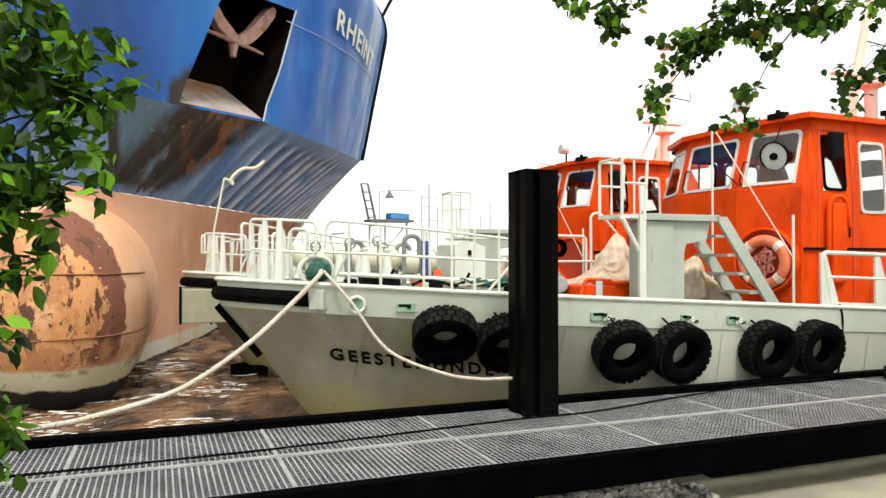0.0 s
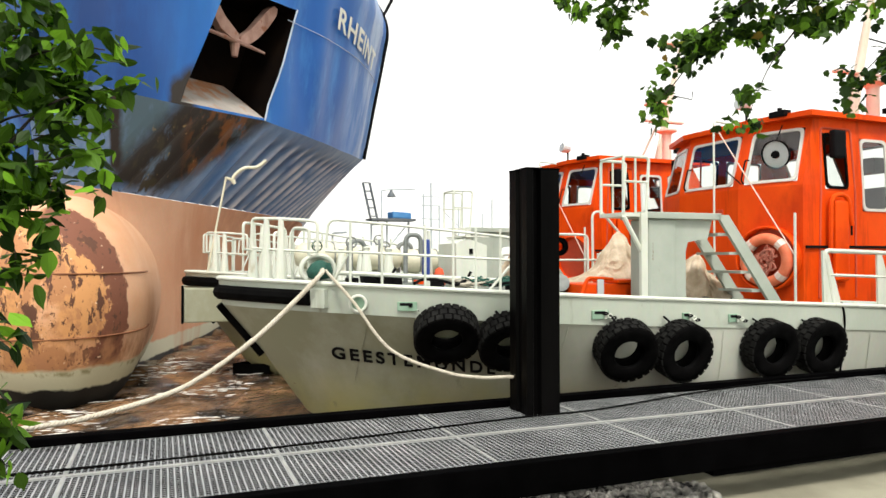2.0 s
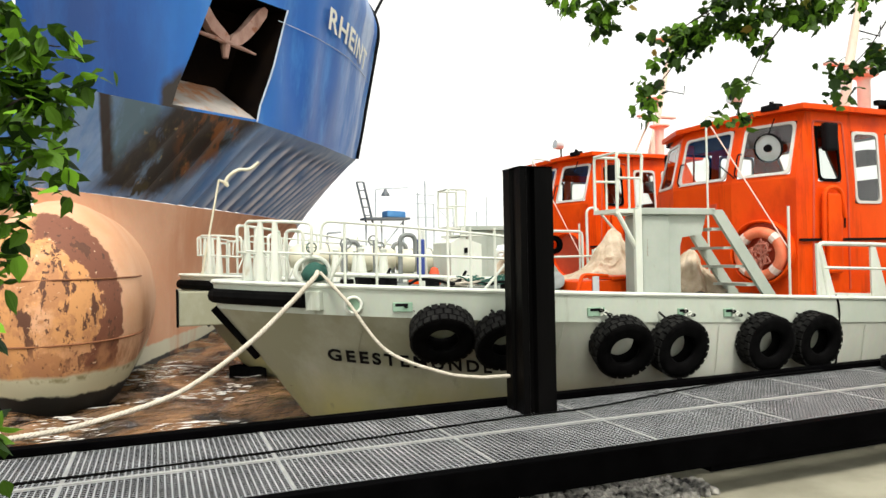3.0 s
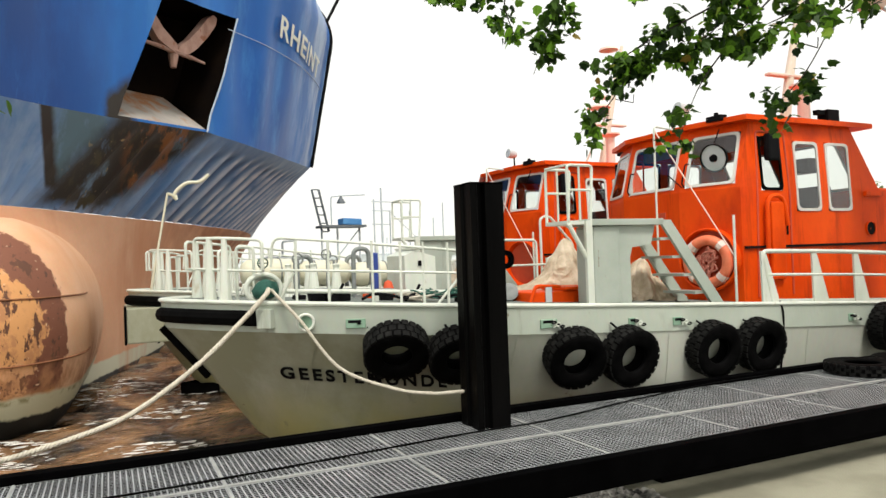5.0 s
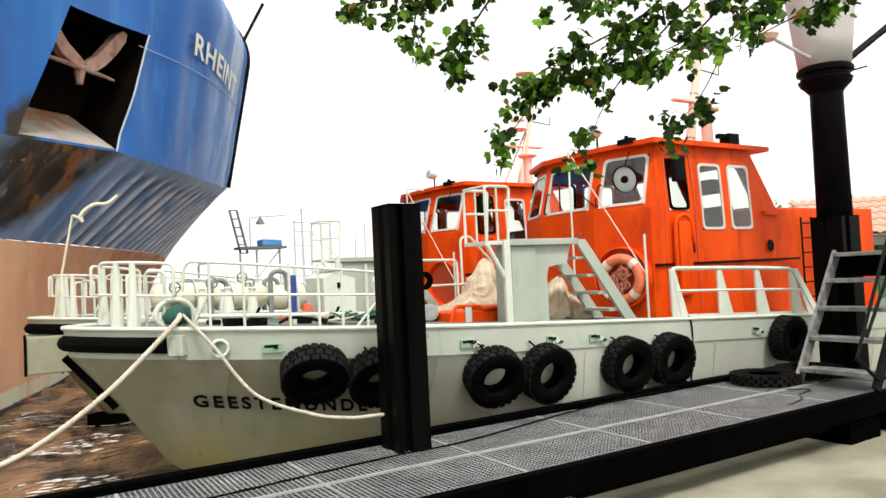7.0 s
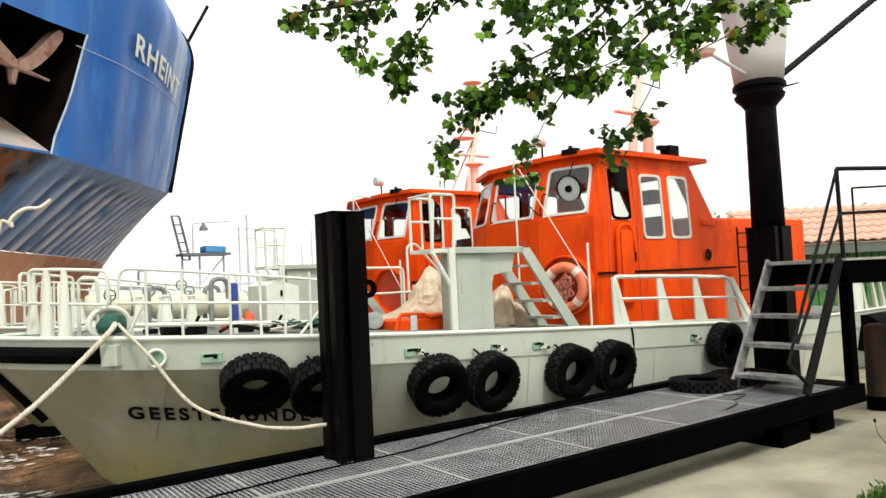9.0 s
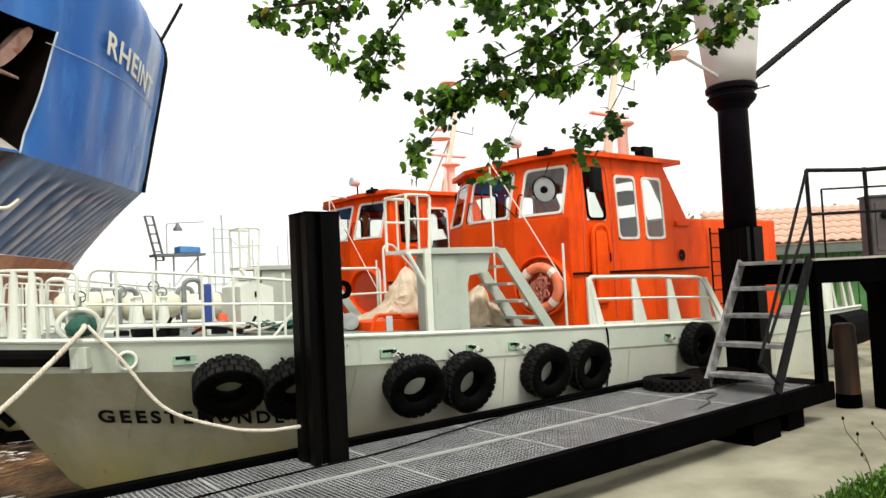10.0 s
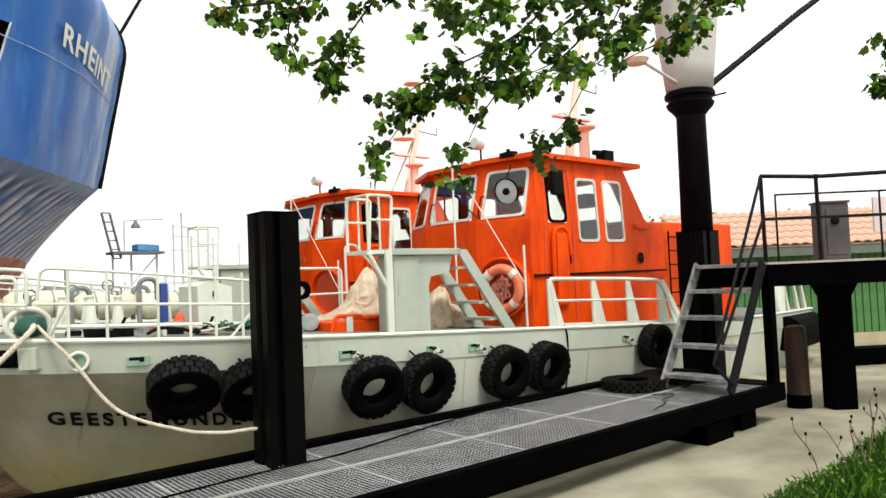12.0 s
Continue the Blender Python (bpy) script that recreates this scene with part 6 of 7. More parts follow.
part("pole", tubed([(0.09, 0.05, 0.0), (0.05, 0.05, 0.62)], 0.022, 8), M_WHITE, bluep)
bag = thing("red_kit_bag", "orange-red kit bag standing on deck", "bag", (3.14, CL + 0.02, deck_z(3.14)))
part("bag_body", lathe(bmesh.new(), [(0.07, 0), (0.08, 0.03), (0.07, 0.10), (0.045, 0.19), (0.01, 0.21)], 10), M_REDBAG, bag, smooth=True)
dbox = thing("deck_locker", "pale grey deck locker with a sloping lid", "locker", (3.45, CL + 0.1, deck_z(3.45)))
bm = bmesh.new()
prof = [(-0.18, 0), (0.2, 0), (0.2, 0.48), (-0.05, 0.56), (-0.18, 0.5)]
grid(bm, [[(x, -0.28, z) for x, z in prof], [(x, 0.28, z) for x, z in prof]], close=True)
bm.faces.new([bm.verts.new((x, -0.28, z)) for x, z in prof])
bm.faces.new([bm.verts.new((x, 0.28, z)) for x, z in prof[::-1]])
bmesh.ops.recalc_face_normals(bm, faces=bm.faces)
part("locker_body", bm, M_WHITE, dbox)
part("locker_lid", boxed(-0.07, 0.22, -0.3, 0.3, 0.57, 0.59), M_WHITE, dbox)
part("latch", boxed(-0.02, 0.02, -0.295, -0.282, 0.38, 0.44), M_BLACKPAINT, dbox)
for x, y in ((3.08, CL - 0.75), (2.25, CL - 0.75), (3.6, CL - 0.9)):
    cl = thing("deck_cleat", "black horned deck cleat", "cleat", (x, y, deck_z(x) + 0.0), group="deck cleats")
    part("horns", tubed(smooth_curve([(-0.12, 0, 0.12), (-0.05, 0, 0.05), (0.05, 0, 0.06), (0.12, 0, 0.17)], 4), 0.015, 6), M_BLACKPAINT, cl)
    part("foot", boxed(-0.06, 0.06, -0.03, 0.03, 0.0, 0.06), M_BLACKPAINT, cl)
rnd = random.Random(8)
bm = bmesh.new()
for k in range(15):
    c = Vector((3.38 + rnd.uniform(-0.22, 0.28), CL - 0.8 + rnd.uniform(-0.2, 0.2), deck_z(3.3) + 0.03))
    pts = [c + Vector((0.12 * math.cos(a) + rnd.uniform(-.03, .03), 0.08 * math.sin(a), rnd.uniform(0, 0.10))) for a in (k2 * 1.05 for k2 in range(6))]
    tube(bm, pts, 0.008, 5)
tagged(part("fishing_net", bm, M_TEAL), "tangled green rope net heaped on deck", "net")
for x, y, h in ((2.02, CL - 0.35, 0.42), (2.55, CL + 0.45, 0.50), (1.78, CL + 0.25, 0.38), (2.72, CL + 0.75, 0.44)):
    vs = thing("valve_stand", "thin grey valve spindle with a small handwheel on deck", "valve", (x, y, deck_z(x)), group="valve stands")
    part("spindle", tubed([(0, 0, 0), (0, 0, h)], 0.012, 8), M_DARKGREY, vs)
    wheel = tubed([(0.055 * math.cos(a), 0.02, h + 0.055 * math.sin(a)) for a in (k * math.pi / 9 for k in range(18))], 0.009, 6, closed=True)
    tube(wheel, [(-0.055, 0.02, h), (0.055, 0.02, h)], 0.006, 5)
    part("handwheel", wheel, M_DARKGREEN if x < 2 else M_DARKGREY, vs, "small round handwheel")
    part("foot", boxed(-0.06, 0.06, -0.06, 0.06, 0, 0.05, 0.008), M_BLACKPAINT, vs)
for x, y, w in ((2.14, CL - 0.62, 0.09), (2.38, CL - 0.62, 0.08), (2.9, CL - 0.5, 0.07)):
    blk = thing("deck_chock", "small matt black block on the fore-deck", "chock", (x, y, deck_z(x)), group="deck chocks")
    part("block", boxed(-w, w, -0.08, 0.08, 0, 0.11, 0.012), M_BLACKPAINT, blk)
    part("top_plate", boxed(-w - 0.01, w + 0.01, -0.09, 0.09, 0.112, 0.125, 0.003), M_DARKGREY, blk)
for sgn in (-1, 1):
    low = [Vector((x, CL + sgn * 0.78, deck_z(x) + 0.10)) for x in (1.75, 2.2, 2.7, 3.2, 3.7)]
    run = thing("deck_pipe", "low white pipe run along the fore-deck on short feet", "pipe", low[0], group="deck pipes")
    part("pipe", tubed([p - low[0] for p in low], 0.022, 8), M_WHITE, run)
    for p in low[::2]:
        part("pipe_foot", boxed(p.x - low[0].x - 0.02, p.x - low[0].x + 0.02, -0.03, 0.03, p.z - low[0].z - 0.10, p.z - low[0].z), M_WHITE, run)
hose = smooth_curve([(2.5 + 0.14 * k, CL - 0.95 + 0.10 * math.sin(k * 1.7), deck_z(2.5 + 0.14 * k) + 0.03 + 0.05 * abs(math.sin(k * 1.1))) for k in range(9)], 5)
tagged(part("deck_hose", tubed(hose, 0.016, 8), M_BLACKPAINT), "black rubber hose snaking over the fore-deck", "hose")
bollard = thing("bow_bollard", "white bow bollard ring wrapped in a green cloth", "bollard", (1.56, CL - 0.85, deck_z(1.56)))
part("ring", tubed([(0.16 * math.cos(a), 0, 0.13 + 0.13 * math.sin(a)) for a in (2 * math.pi * k / 24 for k in range(24))], 0.024, 8, closed=True), M_WHITE, bollard)
part("drum", lathe(bmesh.new(), [(0.09, 0), (0.07, 0.05), (0.07, 0.2), (0.1, 0.24), (0.02, 0.25)], 14, Matrix.Translation((0.02, 0.12, 0))), M_WHITE, bollard)
bm = lathe(bmesh.new(), [(0.03, 0.0), (0.11, 0.02), (0.125, 0.08), (0.10, 0.15), (0.03, 0.18)], 14, Matrix.Translation((0.02, -0.02, 0.03)))
for v in bm.verts:
    v.co += 0.02 * noise.noise_vector(v.co * 14)
part("cloth", bm, M_TEAL, bollard, "crumpled dark green cloth", smooth=True)

for k in range(3):
    x0, y0 = 3.0 + 0.2 * k, CL - 0.95 + 0.1 * k
    coil = [(x0 + (0.13 - 0.02 * (j % 3)) * math.cos(j * 0.8), y0 + 0.09 * math.sin(j * 0.8), deck_z(3.1) + 0.02 + 0.006 * j) for j in range(14)]
    tagged(part("loose_rope", tubed(smooth_curve(coil, 3), 0.012, 6), M_ROPE), "small heap of loose cream rope on the deck", "rope", group="loose ropes")
tagged(part("hanging_cable", tubed(smooth_curve([(7.16, CL - 1.90, 0.74), (7.17, CL - 1.93, 0.60), (7.20, CL - 1.90, 0.40), (7.22, CL - 1.87, 0.21), (7.20, CL - 1.85, 0.0), (7.18, CL - 1.83, -0.2)], 6), 0.011, 6), M_RUBBER), "thin black cable hanging down the hull to the jetty", "cable")

# boat hook standing at the second boat's bow
hook = thing("boat_hook", "pale boat hook with a curved end standing at the bow", "boat hook", (0.80, 11.3, 1.0))
part("shaft", tubed([(0.0, 0, 0.0), (0.27, 0, 1.46)], 0.016, 8), M_CREAM, hook)
part("hook", tubed(smooth_curve([(0.40, 0, 1.36), (0.36, 0, 1.42), (0.42, 0, 1.52), (0.55, 0, 1.61), (0.72, 0, 1.63), (0.86, 0, 1.74)], 5), 0.026, 8), M_CREAM, hook)
part("socket", tubed([(0.27, 0, 1.45), (0.40, 0, 1.40)], 0.022, 8), M_CREAM, hook)


# ---------- stairs, landing stage, column and shed ----------
ALONG = Vector((0.763, -0.6455, 0))     # direction of the landing stage
ACROSS = Vector((0.6455, 0.763, 0))
M_TREADSTEEL = node_material("worn_grey_steel", (0.10, 0.10, 0.10), 0.5, 0.2, (0.34, 0.34, 0.33), 8, 0.5, 50, 0.15)
M_DARKSTEEL = node_material("dark_grey_steel", (0.004, 0.004, 0.0045), 0.6, 0.0, (0.011, 0.011, 0.012), 8, 0.5, 50, 0.15, spec=0.1)
M_COLUMN = node_material("dark_purple_black_paint", (0.003, 0.002, 0.0035), 0.5, 0, (0.006, 0.004, 0.007), 3, 0.5, 30, 0.06, spec=0.035)
M_CONE = node_material("chalky_white_paint", (0.52, 0.50, 0.49), 0.7, 0, (0.60, 0.58, 0.57), 2, 0.4, 30, 0.06, spots=(0.35, 0.30, 0.27), spot_scale=3, spot_edge=0.66)
M_CABINET = node_material("grey_brown_cabinet_paint", (0.055, 0.045, 0.048), 0.6, 0, (0.09, 0.076, 0.08), 4, 0.5, 30, 0.08)
M_GREENWALL = node_material("green_painted_boards", (0.045, 0.15, 0.04), 0.6, 0, (0.085, 0.25, 0.07), 3, 0.4, 30, 0.08)
M_ROOFTILE = node_material("faded_red_roof_tile", (0.50, 0.30, 0.21), 0.85, 0, (0.62, 0.42, 0.32), 3, 0.5, 30, 0.2)
M_FASCIA = node_material("grey_green_fascia", (0.10, 0.13, 0.10), 0.6, 0, (0.14, 0.17, 0.14), 3, 0.4, 30, 0.05)
M_PLINTH = node_material("ochre_plinth", (0.42, 0.36, 0.22), 0.85, 0, (0.5, 0.44, 0.3), 3, 0.4, 30, 0.1)
M_PINKWHITE = node_material("pinkish_white_board", (0.66, 0.57, 0.58), 0.6, 0, None, 3, 0.3, 30, 0.03)


def plank(bm, a, b, w, t):
    """A flat bar from a to b, w wide across the stairs' side plane, t thick in y."""
    a, b = Vector(a), Vector(b)
    d = (b - a).normalized()
    up = Vector((0, 1, 0)).cross(d).normalized()
    c = [bm.verts.new(p + s * up * w / 2 + u * Vector((0, t / 2, 0))) for p in (a, b) for s in (-1, 1) for u in (-1, 1)]
    for f in ((0, 1, 3, 2), (4, 6, 7, 5), (0, 4, 5, 1), (2, 3, 7, 6), (0, 2, 6, 4), (1, 5, 7, 3)):
        bm.faces.new([c[i] for i in f])
    bmesh.ops.recalc_face_normals(bm, faces=bm.faces)
    return bm


def build_stairs():
    st = thing("jetty_stairs", "steep dark steel stairs with grey treads from jetty to landing", "stairs", (0, 0, 0))
    for y, mat in ((4.76, M_TREADSTEEL), (3.95, M_DARKSTEEL)):
        part("stringer", plank(bmesh.new(), (7.54, y, 0.03), (8.43, y, 1.40), 0.12, 0.035), mat, st)
    for k, z in enumerate((0.18, 0.50, 0.81, 1.11, 1.40)):
        x = 7.56 + 0.88 * z / 1.40 + 0.02
        bm = boxed(x - 0.15, x + 0.09, 3.97, 4.74, z - 0.045, z, 0.006)
        part("tread", bm, M_TREADSTEEL, st)
    for top, bot in (((8.46, 3.93, 2.39), (7.20, 3.93, 0.37)), ((8.46, 3.93, 1.90), (7.40, 3.93, 0.56))):
        part("handrail", tubed([bot, top], 0.017, 8), M_DARKSTEEL, st, "thin dark sloping handrail")
    part("rail_foot", tubed([(7.56, 3.93, 0.12), (7.20, 3.93, 0.37)], 0.018, 6), M_DARKSTEEL, st)
    return st


build_stairs()


def slab(bm, pts, z0, z1):
    lo = [bm.verts.new((p[0], p[1], z0)) for p in pts]
    hi = [bm.verts.new((p[0], p[1], z1)) for p in pts]
    n = len(pts)
    bm.faces.new(hi)
    bm.faces.new(lo[::-1])
    for k in range(n):
        bm.faces.new((lo[k], lo[(k + 1) % n], hi[(k + 1) % n], hi[k]))
    bmesh.ops.recalc_face_normals(bm, faces=bm.faces)
    return bm


def build_stage():
    stg = thing("landing_stage", "dark raised landing stage with steel rails on piers", "landing stage", (0, 0, 0))
    A = Vector((8.50, 3.92, 0))
    B = A + ALONG * 6.0
    D = A + ACROSS * 1.15
    C = B + ACROSS * 1.15
    E = Vector((8.50, 4.82, 0))
    part("deck_plate", slab(bmesh.new(), [A, B, C, D, E], 1.375, 1.40), M_STAGEDECK, stg, "pale worn walking surface")
    part("edge_beam", slab(bmesh.new(), [A + ACROSS * 0.02, B, B + ACROSS * 0.12, A + ACROSS * 0.14], 1.12, 1.372), M_BLACKSTEEL, stg)
    part("edge_beam", slab(bmesh.new(), [D - ACROSS * 0.14, C - ACROSS * 0.12, C, D], 1.12, 1.372), M_BLACKSTEEL, stg)
    part("end_beam", slab(bmesh.new(), [(8.52, 3.98), (8.62, 3.98), (8.62, 4.80), (8.52, 4.80)], 1.12, 1.372), M_BLACKSTEEL, stg)
    for x, y in ((8.56, 3.97), (8.56, 4.76)):
        part("leg", boxed(x - 0.06, x + 0.06, y - 0.05, y + 0.05, 0.010, 1.118), M_BLACKSTEEL, stg)
    for s in (1.12, 4.6):
        c = A + ALONG * s + ACROSS * 0.72
        bm = bmesh.new()
        prof = [(0.15, -1.2), (0.15, 0.95), (0.21, 1.10), (0.21, 1.118)]
        grid(bm, [[c + ALONG * w * i + ACROSS * w * j * 0.8 + Vector((0, 0, z)) for i, j in ((-1, -1), (1, -1), (1, 1), (-1, 1))] for w, z in prof], close=True)
        part("pier", bm, M_BLACKSTEEL, stg, "heavy black pier flared at the head")
    posts = [A + ALONG * s + ACROSS * 0.05 for s in (0.0, 0.64, 2.0, 3.6, 5.4)]
    for p in posts:
        part("rail_post", tubed([p + Vector((0, 0, 1.39)), p + Vector((-0.02, 0, 2.40))], 0.024, 8), M_DARKSTEEL, stg)
    part("top_rail", tubed([p + Vector((-0.02, 0, 2.40 - 0.03 * (k == 1))) for k, p in enumerate(posts)], 0.024, 8), M_DARKSTEEL, stg)
    part("mid_rail", tubed([p + Vector((-0.01, 0, 1.90)) for p in posts], 0.018, 8), M_DARKSTEEL, stg)
    q = [p + ACROSS * 1.05 for p in posts[1:]]
    for p in q:
        part("rail_post", tubed([p + Vector((0, 0, 1.39)), p + Vector((0, 0, 2.28))], 0.014, 6), M_DARKSTEEL, stg)
    part("top_rail", tubed([p + Vector((0, 0, 2.28)) for p in q], 0.014, 6), M_DARKSTEEL, stg)
    return stg


M_STAGEDECK = node_material("pale_worn_deck", (0.36, 0.33, 0.28), 0.8, 0, (0.45, 0.42, 0.37), 4, 0.4, 40, 0.15)
build_stage()
cab = thing("control_cabinet", "weathered grey-brown control cabinet standing on the landing", "cabinet", (9.62, 3.66, 1.402))
cab.rotation_euler = (0, 0, math.atan2(ALONG.y, ALONG.x))
part("case", boxed(-0.165, 0.165, -0.13, 0.13, 0, 0.68, 0.015), M_CABINET, cab)
part("lid", boxed(-0.18, 0.18, -0.145, 0.145, 0.682, 0.71, 0.008), M_CABINET, cab)
part("door", boxed(-0.12, 0.12, -0.142, -0.132, 0.06, 0.62, 0.004), M_CABINET, cab)
part("knob", lathe(bmesh.new(), [(0.05, 0), (0.05, 0.02), (0.02, 0.03)], 14, pose(-0.02, -0.142, 0.47, 90, 0, 0)), M_BLACKPAINT, cab, "black round knob")

pile = thing("timber_pile", "short brown timber pile with a dark tarred foot", "pile", (9.62, 4.16, -0.5))
bm = lathe(bmesh.new(), [(0.14, -0.6), (0.14, 0.2), (0.132, 0.92), (0.125, 1.06), (0.08, 1.09)], 14)
M_PILE = node_material("brown_wet_timber", (0.006, 0.003, 0.0015), 0.8, 0, (0.085, 0.034, 0.010), 4, 0.5, 30, 0.3, stretch=(1, 1, 0.2))
part("trunk", bm, M_PILE, pile, smooth=True)
part("foot_band", lathe(bmesh.new(), [(0.147, -0.6), (0.147, 0.22), (0.143, 0.23)], 14, cap=False), M_BLACKSTEEL, pile)

# tall column rising from the second mooring post
col = thing("tall_column", "tall black column with a moulded collar and chalky white head", "column", (9.34, 5.27, 0))
part("shaft", lathe(bmesh.new(), [(0.208, 1.86), (0.195, 3.40), (0.195, 3.50)], 28), M_COLUMN, col, smooth=True)
part("collar", lathe(bmesh.new(), [(0.18, 3.44), (0.24, 3.52), (0.30, 3.58), (0.32, 3.63), (0.29, 3.65), (0.29, 3.70), (0.335, 3.72), (0.335, 3.77), (0.30, 3.80)], 28), M_COLUMN, col, "black moulded ring collar")
part("head", lathe(bmesh.new(), [(0.31, 3.80), (0.35, 4.15), (0.41, 4.7), (0.47, 5.4), (0.50, 6.4), (0.2, 6.6)], 28), M_CONE, col, "chalky white tapered head", smooth=True)
part("strut", tubed([(0.26, -0.10, 3.86), (1.88, -0.69, 5.05), (3.19, -1.18, 5.96)], 0.045, 8), M_DARKSTEEL, col, "dark steel diagonal strut")
part("strut", tubed([(-0.28, 0.0, 3.88), (-1.1, 0.0, 4.05)], 0.022, 6), M_PALEGREY, col)
part("bracket_lamp", lathe(bmesh.new(), [(0.02, 0.10), (0.10, 0.08), (0.16, 0.0), (0.12, -0.06), (0.02, -0.08)], 16, Matrix.Translation((-1.22, 0.0, 4.05))), M_PALEORANGE, col, "pale lamp at the end of the bracket")
part("peg", tubed([(0.28, -0.16, 3.74), (0.5, -0.27, 3.80)], 0.012, 6), M_DARKSTEEL, col)


def build_shed():
    """Green boarded shed with a red tiled roof, parallel to the landing stage."""
    shed = thing("green_shed", "low green boarded shed with a faded red tiled roof", "shed", (0, 0, 0))
    O = Vector((0.36, 0.06, 0)) + ACROSS * 16.4 + ALONG * 6.0
    wall = part("wall", slab(bmesh.new(), [O, O + ALONG * 12, O + ALONG * 12 + ACROSS * 4.4, O + ACROSS * 4.4], -0.9, 1.62), M_GREENWALL, shed)
    base = boxed(0.0, 0.145, -0.035, 0.0, 0.0, 1.86, 0.01)
    turn = Matrix.Rotation(math.atan2(ALONG.y, ALONG.x), 4, "Z")
    fb = None
    for k in range(70):
        p = O + ALONG * (0.01 + 0.168 * k) - ACROSS * 0.003 + Vector((0, 0, -0.24))
        if fb is None:
            fb = part("board", base, M_GREENWALL, wall)
            ob = fb
        else:
            ob = new("board", fb.data)
            ob.parent = wall
        ob.matrix_local = Matrix.Translation(p) @ turn
    part("plinth", slab(bmesh.new(), [O - ACROSS * 0.07, O + ALONG * 12 - ACROSS * 0.07, O + ALONG * 12 - ACROSS * 0.002, O - ACROSS * 0.002], -0.9, -0.25), M_PLINTH, shed, "ochre plinth under the boards")
    part("fascia", slab(bmesh.new(), [O - ACROSS * 0.45 - ALONG * 0.3, O + ALONG * 12.3 - ACROSS * 0.45, O + ALONG * 12.3 - ACROSS * 0.38, O - ACROSS * 0.38 - ALONG * 0.3], 1.55, 1.78), M_FASCIA, shed, "grey-green eaves board")
    part("soffit", slab(bmesh.new(), [O - ACROSS * 0.38 - ALONG * 0.3, O + ALONG * 12.3 - ACROSS * 0.38, O + ALONG * 12.3, O - ALONG * 0.3], 1.60, 1.64), M_FASCIA, shed)
    rise, run = 0.95, 2.65
    lo, hi = O - ACROSS * 0.47 - ALONG * 0.35, O + ACROSS * (run - 0.47) - ALONG * 0.35
    roof = part("roof", slab(bmesh.new(), [lo, lo + ALONG * 12.7, hi + ALONG * 12.7, hi], 1.76, 1.77), M_ROOFTILE, shed)
    for v in roof.data.vertices:
        d = (v.co - O).dot(ACROSS) + 0.47
        v.co.z += rise * d / run
    # tiles laid in courses, each a shallow barrel
    bm = bmesh.new()
    L, Wt = 0.48, 0.23
    prof = [(Wt * k / 6, 0.045 * math.sin(math.pi * k / 6)) for k in range(7)]
    grid(bm, [[(x, 0, z + 0.02) for x, z in prof], [(x, L, z) for x, z in prof]])
    grid(bm, [[(x, 0, z + 0.02) for x, z in prof], [(x, 0, z) for x, z in prof]])
    slope = math.atan2(rise, run)
    ft = None
    for r in range(6):
        for c in range(48):
            p = lo + ALONG * (0.02 + Wt * c) + ACROSS * (0.44 * r) + Vector((0, 0, 1.785 + rise * 0.44 * r / run))
            if ft is None:
                ft = part("tile", bm, M_ROOFTILE, roof)
                ob = ft
            else:
                ob = new("tile", ft.data)
                ob.parent = roof
            ob.matrix_local = Matrix.Translation(p) @ turn @ Matrix.Rotation(slope, 4, "X")
    return shed


build_shed()
kerb = thing("timber_kerb", "low black timber baulk lying in front of the shed", "timber", (0, 0, 0))
O2 = Vector((0.36, 0.06, 0)) + ACROSS * 12.6
part("baulk", slab(bmesh.new(), [O2 + ALONG * 6.9, O2 + ALONG * 14, O2 + ALONG * 14 + ACROSS * 0.4, O2 + ALONG * 6.9 + ACROSS * 0.4], -0.75, -0.16), M_BLACKSTEEL, kerb)
sign = thing("white_board", "pinkish white board on a thin post", "board", (0, 0, 0))
O3 = Vector((0.36, 0.06, 0)) + ACROSS * 11.8 + ALONG * 7.15
part("panel", slab(bmesh.new(), [O3, O3 + ALONG * 0.7, O3 + ALONG * 0.7 + ACROSS * 0.05, O3 + ACROSS * 0.05], 1.85, 2.42), M_PINKWHITE, sign)
part("post", tubed([O3 + ALONG * 0.35 + ACROSS * 0.08 + Vector((0, 0, -0.9)), O3 + ALONG * 0.35 + ACROSS * 0.08 + Vector((0, 0, 2.3))], 0.03, 8), M_DARKSTEEL, sign)


# ---------- across the harbour ----------
M_FARPALE = node_material("far_pale_cladding", (0.62, 0.66, 0.64), 0.7, 0, (0.70, 0.73, 0.72), 0.3, 0.3, 3, 0.0)
M_FARGREY = node_material("far_grey_steel", (0.50, 0.56, 0.58), 0.6, 0, (0.58, 0.63, 0.64), 1, 0.3, 6, 0.0)
M_FARDARK = node_material("far_dark_steel", (0.10, 0.12, 0.13), 0.6, 0, (0.16, 0.18, 0.19), 1, 0.3, 6, 0.0)
M_BLUETARP = node_material("bright_blue_sheet", (0.05, 0.22, 0.52), 0.6, 0, (0.10, 0.32, 0.62), 3, 0.3, 20, 0.1)


